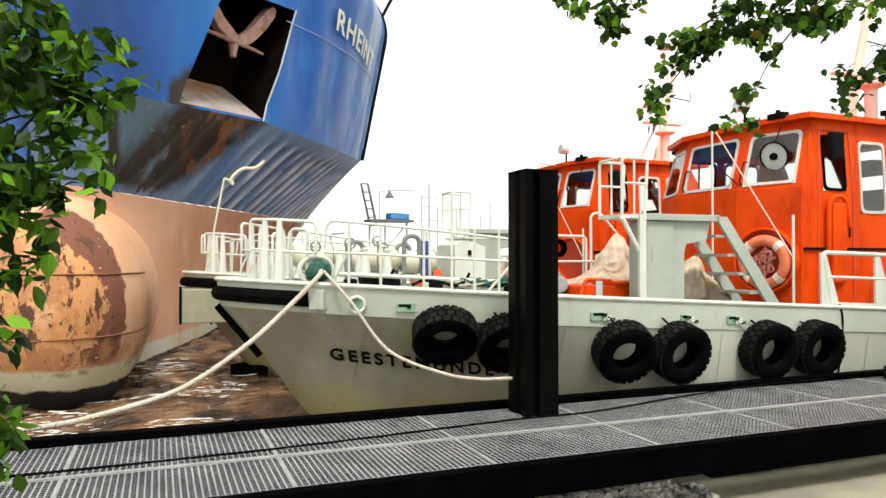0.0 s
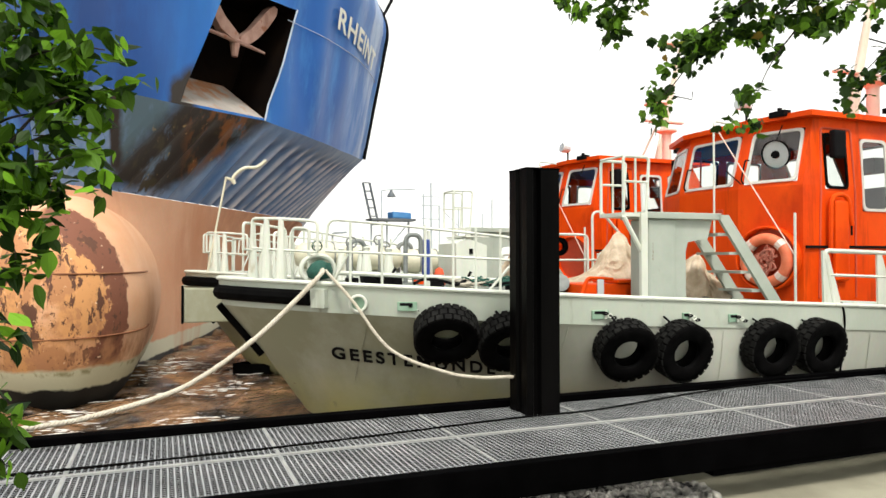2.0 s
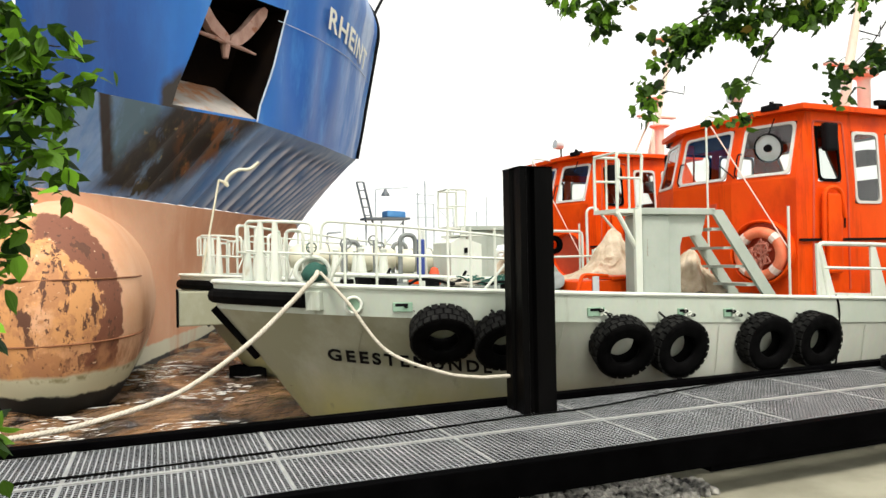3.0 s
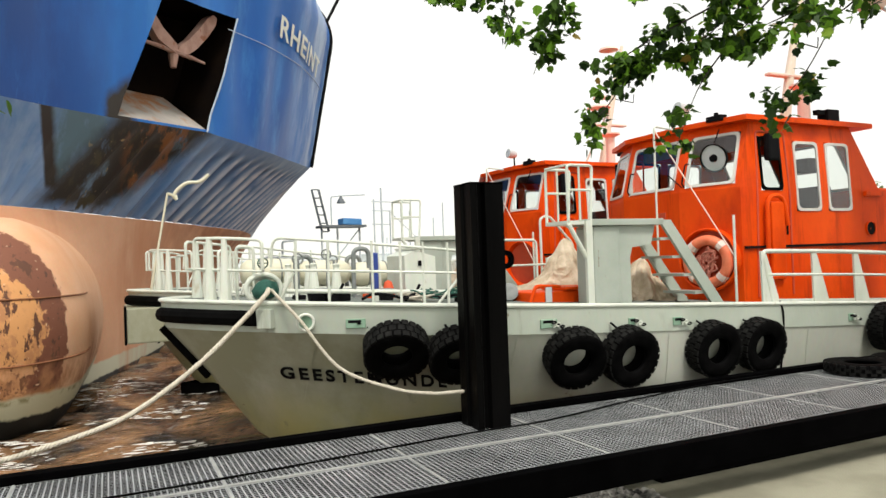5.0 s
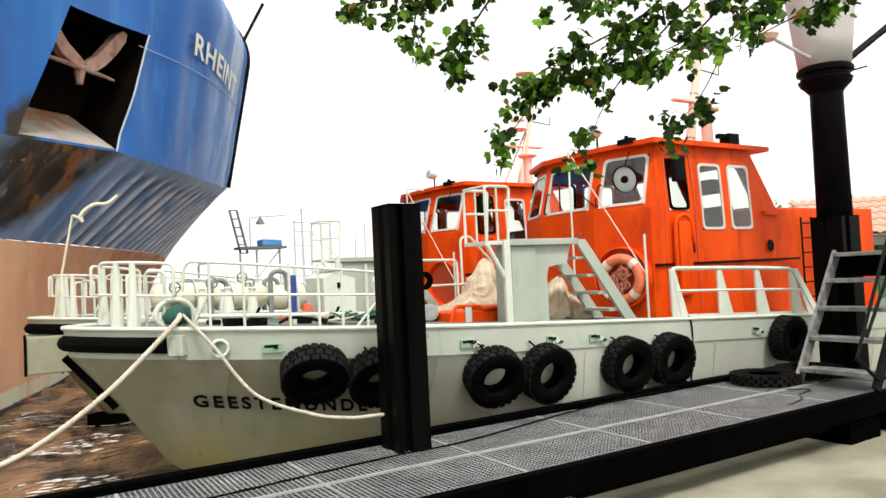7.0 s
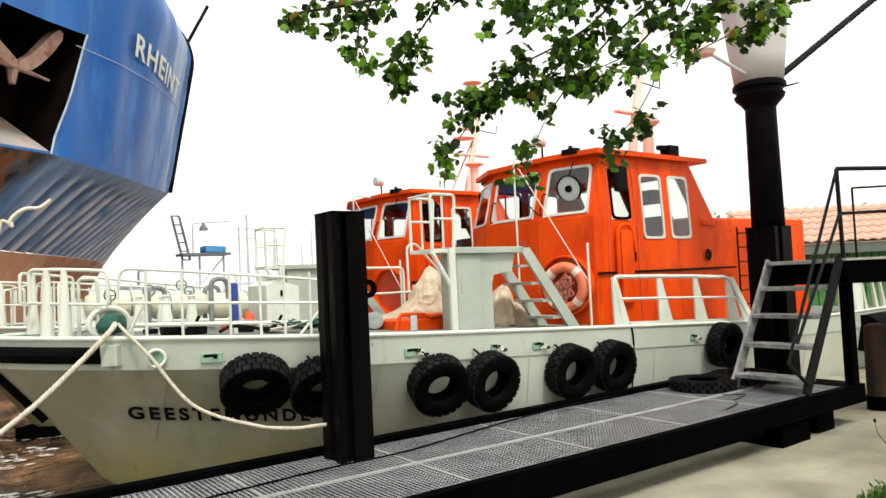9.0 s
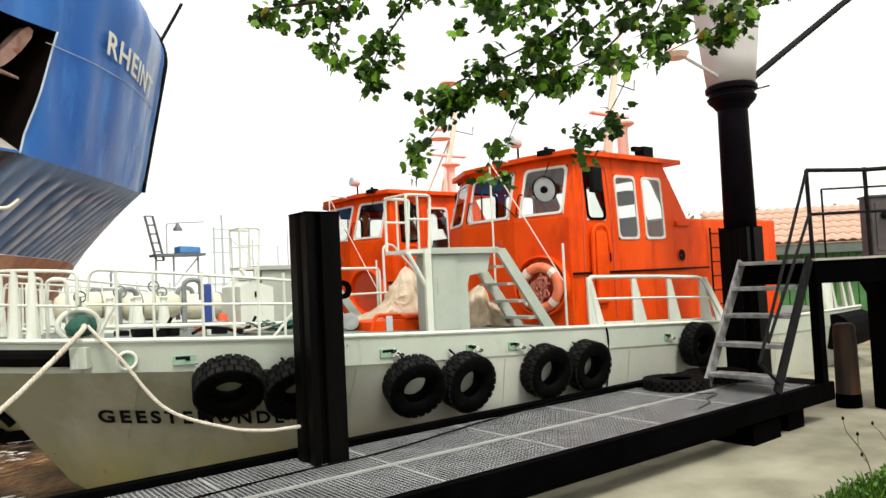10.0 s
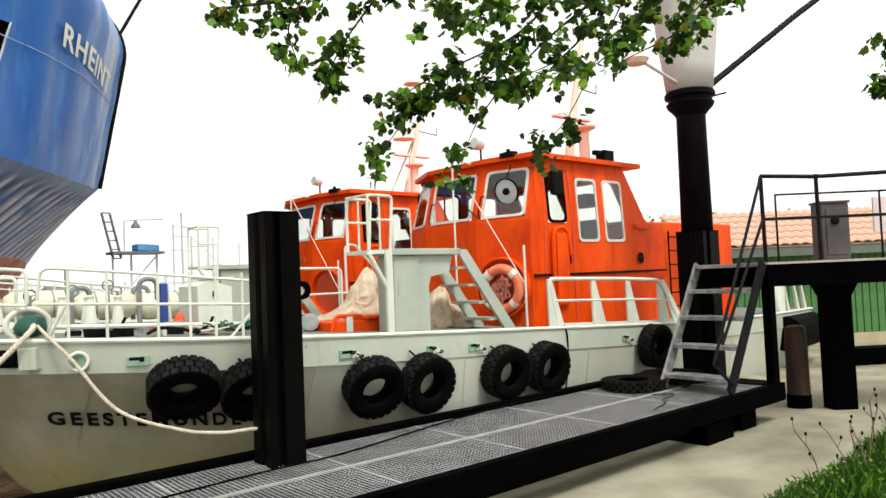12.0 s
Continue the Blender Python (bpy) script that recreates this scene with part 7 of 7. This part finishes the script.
def build_gantry():
    g = thing("work_pontoon", "grey work pontoon with gantry, blue sheet and lamp post", "pontoon", (0, 30, 0))
    part("deck", boxed(5.5, 15.0, -1.5, 3, -0.7, 0.6, 0.05), M_FARPALE, g)
    for dx in (0.0, 0.30):
        part("mast_leg", tubed([(8.62 + dx, 0, 2.7), (8.22 + dx, 0, 4.5)], 0.05, 6), M_FARDARK, g)
    for k in range(6):
        f = k / 5
        part("mast_bar", tubed([(8.62 - 0.4 * f, 0, 2.7 + 1.8 * f), (8.92 - 0.4 * f, 0, 2.7 + 1.8 * f)], 0.03, 6), M_FARDARK, g)
    part("platform", boxed(8.5, 10.5, -0.4, 0.6, 2.86, 2.96, 0.01), M_FARDARK, g)
    for x in (8.6, 9.3, 10.3):
        part("leg", tubed([(x, 0, 0.5), (x, 0, 2.9)], 0.045, 6), M_FARGREY, g)
    part("cross_brace", tubed([(8.6, 0, 0.8), (10.3, 0, 2.8)], 0.03, 6), M_FARGREY, g)
    bm = boxed(9.45, 10.3, -0.3, 0.4, 2.97, 3.25, 0.05)
    for v in bm.verts:
        v.co += 0.06 * noise.noise_vector(v.co * 2.5)
    part("sheet", bm, M_BLUETARP, g, "rumpled bright blue sheet")
    part("lamp_arm", tubed(bend([(9.05, 0, 2.9), (9.05, 0, 4.2), (9.55, 0, 4.25), (10.6, 0, 4.3)], 0.1), 0.03, 6), M_FARGREY, g)
    part("lamp", lathe(bmesh.new(), [(0.2, 0), (0.16, 0.1), (0.08, 0.22), (0.05, 0.3)], 12, Matrix.Translation((9.5, 0, 3.92))), M_FARDARK, g, "dark bell-shaped lamp")
    for x in (11.0, 11.35, 11.75):
        part("frame_post", tubed([(x, 0, 0.5), (x, 0, 4.1 if x < 11.7 else 3.6)], 0.035, 6), M_FARGREY, g)
    for z in (3.0, 3.6, 4.0):
        part("frame_bar", tubed([(10.9, 0, z), (11.8, 0, z - 0.02)], 0.025, 6), M_FARGREY, g)
    part("stay", tubed([(11.35, 0, 4.6), (11.4, 0, 0.5)], 0.04, 6), M_FARGREY, g)
    part("stay", tubed([(11.8, 0, 3.5), (13.2, 0, 2.2)], 0.02, 6), M_FARGREY, g)
    for x, z in ((12.9, 3.6), (14.1, 3.3), (14.6, 4.0)):
        part("thin_mast", tubed([(x, 0.5, 0.5), (x, 0.5, z)], 0.03, 6), M_FARGREY, g)
    part("wheelhouse", boxed(12.6, 14.4, 0.0, 1.6, 0.6, 1.9, 0.05), M_FARPALE, g)
    part("tank", lathe(bmesh.new(), [(0.3, -1.2), (0.5, -1.0), (0.5, 1.0), (0.3, 1.2)], 16, pose(7.2, 0, 1.2, 0, 90, 0)), M_FARPALE, g, smooth=True)
    part("davit", tubed(bend([(6.9, 0, 0.6), (6.9, 0, 2.3), (7.5, 0, 2.35)], 0.1), 0.05, 6), M_FARGREY, g)
    return g


build_gantry()


def far_shore():
    rnd = random.Random(4)
    tagged(part("quay_wall", boxed(-200, 400, 240, 300, -1.0, 1.2), M_FARPALE), "pale far quay wall across the harbour", "quay wall", kind="structure")
    for k in range(9):
        x = 20 + 26 * k
        w, h = rnd.uniform(9, 18), rnd.uniform(1.2, 3.0)
        hall = thing("harbour_hall", "pale far harbour hall on the other quay", "hall", (x, 255, 1.2), group="far harbour halls")
        part("wall", boxed(-w / 2, w / 2, 0, 10, 0, h), M_FARPALE, hall)
        part("roof", boxed(-w / 2 - 0.4, w / 2 + 0.4, -0.4, 10.4, h + 0.002, h + 0.35, 0.05), M_FARGREY, hall)
    for x, h, y in ((95, 9, 250), (150, 8, 246)):
        mast = thing("signal_mast", "thin pale lattice mast on the far quay", "mast", (x, y, 1.2), group="far masts")
        for s in (-0.5, 0.5):
            part("leg", tubed([(s, 0, 0), (s * 0.3, 0, h)], 0.1, 5), M_FARGREY, mast)
        for j in range(6):
            part("bar", tubed([(-0.5 + 0.06 * j, 0, h * j / 6), (0.5 - 0.06 * j, 0, h * (j + 1) / 6)], 0.07, 5), M_FARGREY, mast)


far_shore()


# ---------- foliage ----------
def leaf_material(name, a, b, withered=None):
    m = bpy.data.materials.new(name)
    m.use_nodes = True
    n, l = m.node_tree.nodes, m.node_tree.links
    p, out = n["Principled BSDF"], n["Material Output"]
    geo = n.new("ShaderNodeNewGeometry")
    ramp = n.new("ShaderNodeValToRGB")
    ramp.color_ramp.elements[0].color, ramp.color_ramp.elements[1].color = (*a, 1), (*b, 1)
    mid = ramp.color_ramp.elements.new(0.60)
    mid.color = (*[0.78 * u + 0.22 * v for u, v in zip(a, b)], 1)
    if withered:
        ramp.color_ramp.elements.new(0.965).color = (*b, 1)
        ramp.color_ramp.elements[3].color = (*withered, 1)
    l.new(geo.outputs["Random Per Island"], ramp.inputs["Fac"])
    l.new(ramp.outputs["Color"], p.inputs["Base Color"])
    p.inputs["Roughness"].default_value = 0.5
    p.inputs["Specular IOR Level"].default_value = 0.25
    tr = n.new("ShaderNodeBsdfTranslucent")
    l.new(ramp.outputs["Color"], tr.inputs["Color"])
    mx = n.new("ShaderNodeMixShader")
    mx.inputs["Fac"].default_value = 0.42
    l.new(p.outputs[0], mx.inputs[1])
    l.new(tr.outputs[0], mx.inputs[2])
    l.new(mx.outputs[0], out.inputs["Surface"])
    return m


M_LEAF = leaf_material("maple_leaf_green", (0.006, 0.022, 0.004), (0.20, 0.42, 0.035), (0.34, 0.13, 0.04))
M_LEAFBRIGHT = leaf_material("fresh_leaf_green", (0.004, 0.018, 0.002), (0.23, 0.50, 0.03))
M_GRASS = leaf_material("ground_ivy_green", (0.02, 0.065, 0.008), (0.17, 0.34, 0.035))
M_TWIG = node_material("dark_twig_bark", (0.02, 0.015, 0.012), 0.85, 0, (0.05, 0.04, 0.03), 12, 0.5, 60, 0.2)
M_STALK = node_material("dry_weed_stalk", (0.10, 0.07, 0.04), 0.9, 0, (0.18, 0.13, 0.08), 12, 0.5, 60, 0.2)


def leaf(bm, p, size, rnd, droop=0.5, lobed=False):
    """One leaf: a folded blade with a pointed tip, or a three-lobed one."""
    m = Matrix.Translation(p) @ Euler((rnd.uniform(-0.9, 0.9) - droop, rnd.uniform(-0.7, 0.7), rnd.uniform(0, 6.28))).to_matrix().to_4x4()
    if lobed:
        out = [(0, 0), (0.30, 0.06), (0.46, 0.22), (0.38, 0.40), (0.43, 0.60), (0.20, 0.72), (0, 1.0), (-0.20, 0.72), (-0.43, 0.60), (-0.38, 0.40), (-0.46, 0.22), (-0.30, 0.06)]
    else:
        out = [(0, 0), (0.16, 0.10), (0.27, 0.27), (0.31, 0.45), (0.24, 0.66), (0.10, 0.86), (0, 1.05), (-0.10, 0.86), (-0.24, 0.66), (-0.31, 0.45), (-0.27, 0.27), (-0.16, 0.10)]
    n = len(out)
    half = n // 2
    vs = [bm.verts.new(m @ Vector((x * size, y * size, (-abs(x) * 0.45 - 0.25 * y * y) * size))) for x, y in out]
    bm.faces.new(vs[:half + 1])
    bm.faces.new([vs[0]] + vs[half:])


def branch(parent, twigs, leaf_size, density, seed, mat, lobed, spread, droop=0.5, base=None):
    """A limb through control points, with twigs and leaves under it; it sways as a whole about its base."""
    rnd = random.Random(seed)
    base = Vector(base)
    th = None
    bml = bmesh.new()
    for pts, r, d in twigs:
        c = [Vector(p) - base for p in smooth_curve(pts, 8)]
        ob = part("twig" if th else "limb", tubed(c, [r * (1 - 0.75 * k / (len(c) - 1)) for k in range(len(c))], 6), M_TWIG, th or parent)
        if th is None:
            th = ob
            th.location = base - Vector(parent.location)
        ln = sum((b - a).length for a, b in zip(c, c[1:]))
        sprays = []
        for k in range(max(2, int(ln * 13 * d))):
            f = rnd.random() ** 0.8 * (len(c) - 1.001)
            i = int(f)
            sprays.append(c[i].lerp(c[i + 1], f - i) + Vector((rnd.gauss(0, spread), rnd.gauss(0, spread), rnd.gauss(-0.3 * spread, spread))))
        for k in range(int(ln * density * d)):
            q = sprays[k % len(sprays)] + 0.62 * Vector((rnd.gauss(0, spread), rnd.gauss(0, spread), rnd.gauss(-0.2 * spread, spread)))
            leaf(bml, q, leaf_size * rnd.uniform(0.55, 1.15), rnd, droop, lobed)
    tagged(part("leaves", bml, mat, th), kind="stuff")
    return th


# overhanging tree at the right: a limb with drooping twigs
limb = [(4.6, 0.5, 3.5), (3.9, 1.28, 3.05), (3.45, 1.70, 2.72), (3.03, 2.06, 2.66), (2.61, 2.41, 2.70), (2.21, 2.75, 2.72), (1.89, 3.02, 2.68), (1.70, 3.18, 2.66)]
tree = thing("maple_tree", "leafy maple tree with a branch hanging over the jetty", "tree", (5.2, -0.6, -0.4))
part("trunk", tubed([(0, 0, -0.3), (0.05, 0.1, 1.5), (-0.1, 0.4, 2.9), (-0.6, 1.1, 3.9), (-0.7, 1.4, 4.6)], [0.26, 0.20, 0.15, 0.10, 0.05], 12), M_TWIG, tree)
tree_branch = branch(tree, [
    (limb, 0.022, 0.9),
    ([(2.0, 2.93, 2.69), (1.95, 2.98, 2.55), (1.99, 2.95, 2.36)], 0.006, 2.2),
    ([(2.27, 2.70, 2.70), (2.13, 2.83, 2.45), (2.05, 2.91, 2.20)], 0.006, 1.7),
    ([(2.9, 2.17, 2.67), (2.75, 2.31, 2.48), (2.45, 2.57, 2.30), (2.31, 2.70, 2.19)], 0.007, 2.3),
    ([(2.75, 2.31, 2.48), (2.62, 2.42, 2.28), (2.40, 2.62, 2.20)], 0.005, 2.4),
    ([(2.45, 2.57, 2.29), (2.30, 2.70, 2.02), (2.20, 2.80, 1.90)], 0.004, 1.3),
    ([(3.05, 2.04, 2.65), (2.85, 2.23, 2.44), (2.68, 2.37, 2.22)], 0.008, 2.6),
    ([(2.68, 2.37, 2.22), (2.60, 2.45, 2.06), (2.53, 2.52, 1.82)], 0.004, 0.9),
    ([(3.1, 2.0, 2.62), (2.92, 2.16, 2.38), (2.80, 2.28, 2.30)], 0.007, 1.2),
    ([(3.12, 1.98, 2.60), (2.96, 2.14, 2.16), (2.88, 2.22, 2.01), (2.80, 2.29, 1.93)], 0.004, 0.8),
    ([(3.6, 1.55, 2.8), (3.42, 1.73, 2.57), (3.32, 1.82, 2.46), (3.12, 1.99, 2.34)], 0.009, 1.3),
    ([(3.3, 1.84, 2.70), (3.15, 1.97, 2.5), (3.02, 2.08, 2.42)], 0.006, 1.2),
    ([(3.5, 1.66, 2.72), (3.38, 1.77, 2.55), (3.28, 1.86, 2.38)], 0.006, 1.1),
    ([(2.55, 2.46, 2.70), (2.48, 2.53, 2.60)], 0.004, 1.5),
    ([(4.4, 0.8, 3.1), (4.12, 1.14, 2.50), (4.08, 1.20, 2.25), (4.08, 1.22, 2.12)], 0.007, 1.0),
    ([(2.72, 2.30, 2.69), (2.53, 2.30, 2.56), (2.36, 2.30, 2.48)], 0.006, 1.8),
    ([(2.37, 2.30, 2.58), (2.18, 2.30, 2.47)], 0.006, 1.8),
    ([(3.55, 2.00, 2.78), (3.24, 2.00, 2.54), (2.96, 2.00, 2.31), (2.72, 2.00, 2.23)], 0.006, 1.0),
], 0.051, 160, 3, M_LEAF, True, 0.039, 0.7, (4.6, 0.5, 3.5))

# shrub beside the camera at the left
shrub_thing = thing("leafy_shrub", "bright green leafy shrub beside the path", "shrub", (-0.62, 2.50, -0.42))
part("stem", tubed([(0, 0, -0.05), (0.0, 0.0, 0.63)], [0.022, 0.016], 8), M_TWIG, shrub_thing)
shrub = branch(shrub_thing, [
    ([(-0.62, 2.50, 0.2), (-0.45, 2.42, 1.0), (-0.32, 2.36, 1.6), (-0.22, 2.30, 2.05)], 0.016, 1.0),
    ([(-0.42, 2.40, 1.35), (-0.25, 2.33, 1.70), (-0.08, 2.26, 1.80), (0.03, 2.21, 1.79)], 0.007, 2.2),
    ([(-0.40, 2.40, 1.2), (-0.20, 2.31, 1.55), (-0.08, 2.26, 1.66), (0.0, 2.22, 1.64)], 0.006, 2.0),
    ([(-0.36, 2.38, 1.4), (-0.18, 2.29, 1.85), (-0.10, 2.26, 1.93)], 0.006, 2.2),
    ([(-0.40, 2.40, 1.15), (-0.22, 2.31, 1.45), (-0.08, 2.25, 1.50), (0.02, 2.21, 1.53)], 0.006, 1.6),
    ([(-0.44, 2.41, 1.1), (-0.28, 2.33, 1.42), (-0.12, 2.27, 1.42)], 0.005, 1.4),
    ([(-0.45, 2.42, 1.0), (-0.30, 2.34, 1.35), (-0.20, 2.31, 1.27), (-0.19, 2.30, 1.20)], 0.005, 1.1),
    ([(-0.48, 2.43, 0.9), (-0.33, 2.36, 1.12), (-0.20, 2.31, 1.06)], 0.005, 1.2),
    ([(-0.52, 2.45, 0.6), (-0.35, 2.37, 0.86), (-0.18, 2.30, 0.78)], 0.005, 1.3),
    ([(-0.54, 2.46, 0.45), (-0.36, 2.38, 0.74), (-0.20, 2.31, 0.68)], 0.005, 1.4),
    ([(-0.31, 2.34, 1.47), (-0.15, 2.34, 1.56), (-0.05, 2.34, 1.60)], 0.006, 1.3),
    ([(-0.29, 2.34, 1.62), (-0.15, 2.34, 1.74), (-0.04, 2.34, 1.72)], 0.006, 1.3),
    ([(-0.30, 2.34, 1.25), (-0.19, 2.34, 1.42), (-0.08, 2.34, 1.47)], 0.006, 1.3),
    ([(-0.33, 2.34, 1.35), (-0.23, 2.34, 1.48), (-0.15, 2.34, 1.50)], 0.006, 1.3),
    ([(-0.31, 2.34, 1.70), (-0.21, 2.34, 1.84), (-0.15, 2.34, 1.91)], 0.006, 1.3),
    ([(-0.32, 2.34, 1.53), (-0.22, 2.34, 1.61), (-0.11, 2.34, 1.64)], 0.006, 1.3),
    ([(-0.31, 2.34, 1.73), (-0.19, 2.34, 1.80), (-0.10, 2.34, 1.86)], 0.006, 1.3),
], 0.068, 112, 9, M_LEAFBRIGHT, False, 0.042, 0.45, (-0.62, 2.50, 0.2))


def build_ground_cover():
    rnd = random.Random(21)
    bm = bmesh.new()
    for _ in range(30000):
        x, y = rnd.uniform(3.4, 9.5), rnd.uniform(0.8, 3.0)
        edge_y = (2.62 + 0.06 * (x - 5.5) if x > 5.5 else 2.62 - 0.55 * (5.5 - x)) + 0.14 * noise.noise(Vector((x * 1.6, 3, 0)))
        if y > edge_y:
            continue
        d = edge_y - y
        h = min(0.30, 0.10 + 0.35 * d) * (0.6 + 0.5 * rnd.random())
        z = ground_height(x, y)
        if rnd.random() < 0.45:
            b, a = h * rnd.uniform(0.6, 1.15), rnd.uniform(0, 6.28)
            lean, side = Vector((math.cos(a), math.sin(a), 0)) * b * rnd.uniform(0.1, 0.5), Vector((-math.sin(a), math.cos(a), 0)) * 0.006
            foot = Vector((x, y, z))
            vs = [bm.verts.new(p) for p in (foot - side, foot + side, foot + lean * 0.4 + side * 0.9 + Vector((0, 0, b * 0.65)), foot + lean + Vector((0, 0, b)), foot + lean * 0.4 - side * 0.9 + Vector((0, 0, b * 0.65)))]
            bm.faces.new(vs)
        else:
            leaf(bm, Vector((x, y, z + h * rnd.random())), rnd.uniform(0.020, 0.045), rnd, -0.7, False)
    tagged(part("ground_cover", bm, M_GRASS), "dense bright green ground cover beside the path", "ground cover", kind="stuff")
    for k in range(7):
        x, y = rnd.uniform(6.2, 7.6), rnd.uniform(2.3, 2.55)
        z = ground_height(x, y)
        st = thing("dry_weed", "thin dry brown weed stalk with seed heads", "weed", (x, y, z), group="dry weeds")
        dx, dy, h = rnd.uniform(-0.35, 0.25), rnd.uniform(-0.1, 0.2), rnd.uniform(0.4, 0.75)
        c = smooth_curve([(0, 0, 0), (dx * 0.3, dy * 0.3, h * 0.55), (dx, dy, h)], 5)
        part("stalk", tubed(c, 0.005, 5), M_STALK, st)
        for j in range(3):
            p = c[-1 - 3 * j] if 3 * j < len(c) else c[-1]
            q = p + Vector((rnd.uniform(-0.1, 0.1), rnd.uniform(-0.05, 0.05), 0.05 + 0.04 * rnd.random()))
            part("side_stalk", tubed([p, q], 0.003, 5), M_STALK, st)
            part("seed_head", lathe(bmesh.new(), [(0.003, 0), (0.011, 0.010), (0.009, 0.024), (0.002, 0.032)], 7, Matrix.Translation(q)), M_BLACKPAINT, st, "dark seed head")


build_ground_cover()


def build_far_tree(x, y, h, seed):
    rnd = random.Random(seed)
    tr = thing("far_tree", "pale yellow-green tree far behind the shed", "tree", (x, y, -0.4), group="far trees")
    part("trunk", tubed([(0, 0, 0), (0.1, 0, h * 0.45), (0, 0.1, h * 0.8)], [0.22, 0.14, 0.05], 7), M_TWIG, tr)
    for k in range(4):
        a = rnd.uniform(0, 6.28)
        part("limb", tubed([(0.05, 0, h * 0.4), (math.cos(a) * h * 0.2, math.sin(a) * h * 0.2, h * 0.7)], [0.09, 0.03], 6), M_TWIG, tr)
    bm = bmesh.new()
    for k in range(900):
        u = Vector((rnd.gauss(0, 1), rnd.gauss(0, 1), rnd.gauss(0, 1))).normalized() * rnd.random() ** 0.4
        p = Vector((u.x * h * 0.32, u.y * h * 0.32, h * 0.66 + u.z * h * 0.33))
        if noise.noise(p * 0.9 + Vector((seed, 0, 0))) < -0.12:
            continue
        leaf(bm, p, rnd.uniform(0.16, 0.34), rnd, 0.3, False)
    tagged(part("crown", bm, M_FARLEAF, tr), kind="stuff")


M_FARLEAF = leaf_material("hazy_yellow_green", (0.20, 0.26, 0.10), (0.42, 0.46, 0.22))
for k, (d, s, h) in enumerate(((34, 10.6, 4.6), (36, 12.4, 4.2), (38, 14.5, 4.8), (33, 16.5, 4.4), (40, 19.5, 4.9))):
    p = ACROSS * d + ALONG * s
    build_far_tree(p.x, p.y, h, k + 1)


def motions():
    """Branches sway a little in the wind; foam and glint flecks drift."""
    def sway(ob, amp, period, phase, axis, lean=((0, 0), (12, 0))):
        home = Vector(ob.location)
        rows = []
        k = 0
        while k * 0.4 <= 12.01:
            t = k * 0.4
            a = amp * (math.sin(2 * math.pi * t / period + phase) + 0.4 * math.sin(2 * math.pi * t / (period * 0.43) + 2 * phase))
            b = interp(t, [p[0] for p in lean], [p[1] for p in lean])
            rows.append((t, Matrix.Translation(home) @ Matrix.Rotation(radians(b), 4, "Y") @ Matrix.Rotation(radians(a), 4, axis)))
            k += 1
        walk(ob, rows)

    sway(tree_branch, 0.16, 3.1, 0.4, Vector((0.6, 0.7, 0.3)).normalized())
    sway(shrub, 0.55, 2.3, 1.2, Vector((0.9, 0.3, 0.2)).normalized(), ((0, 0), (2, 0), (3.2, -3), (4.8, -4.6), (5.2, -5.4), (12, -5.0)))
    walk(foam, [(0.0, pose(0, 0, 0)), (6.0, pose(0.16, -0.06, 0)), (12.0, pose(0.34, -0.10, 0))])


motions()
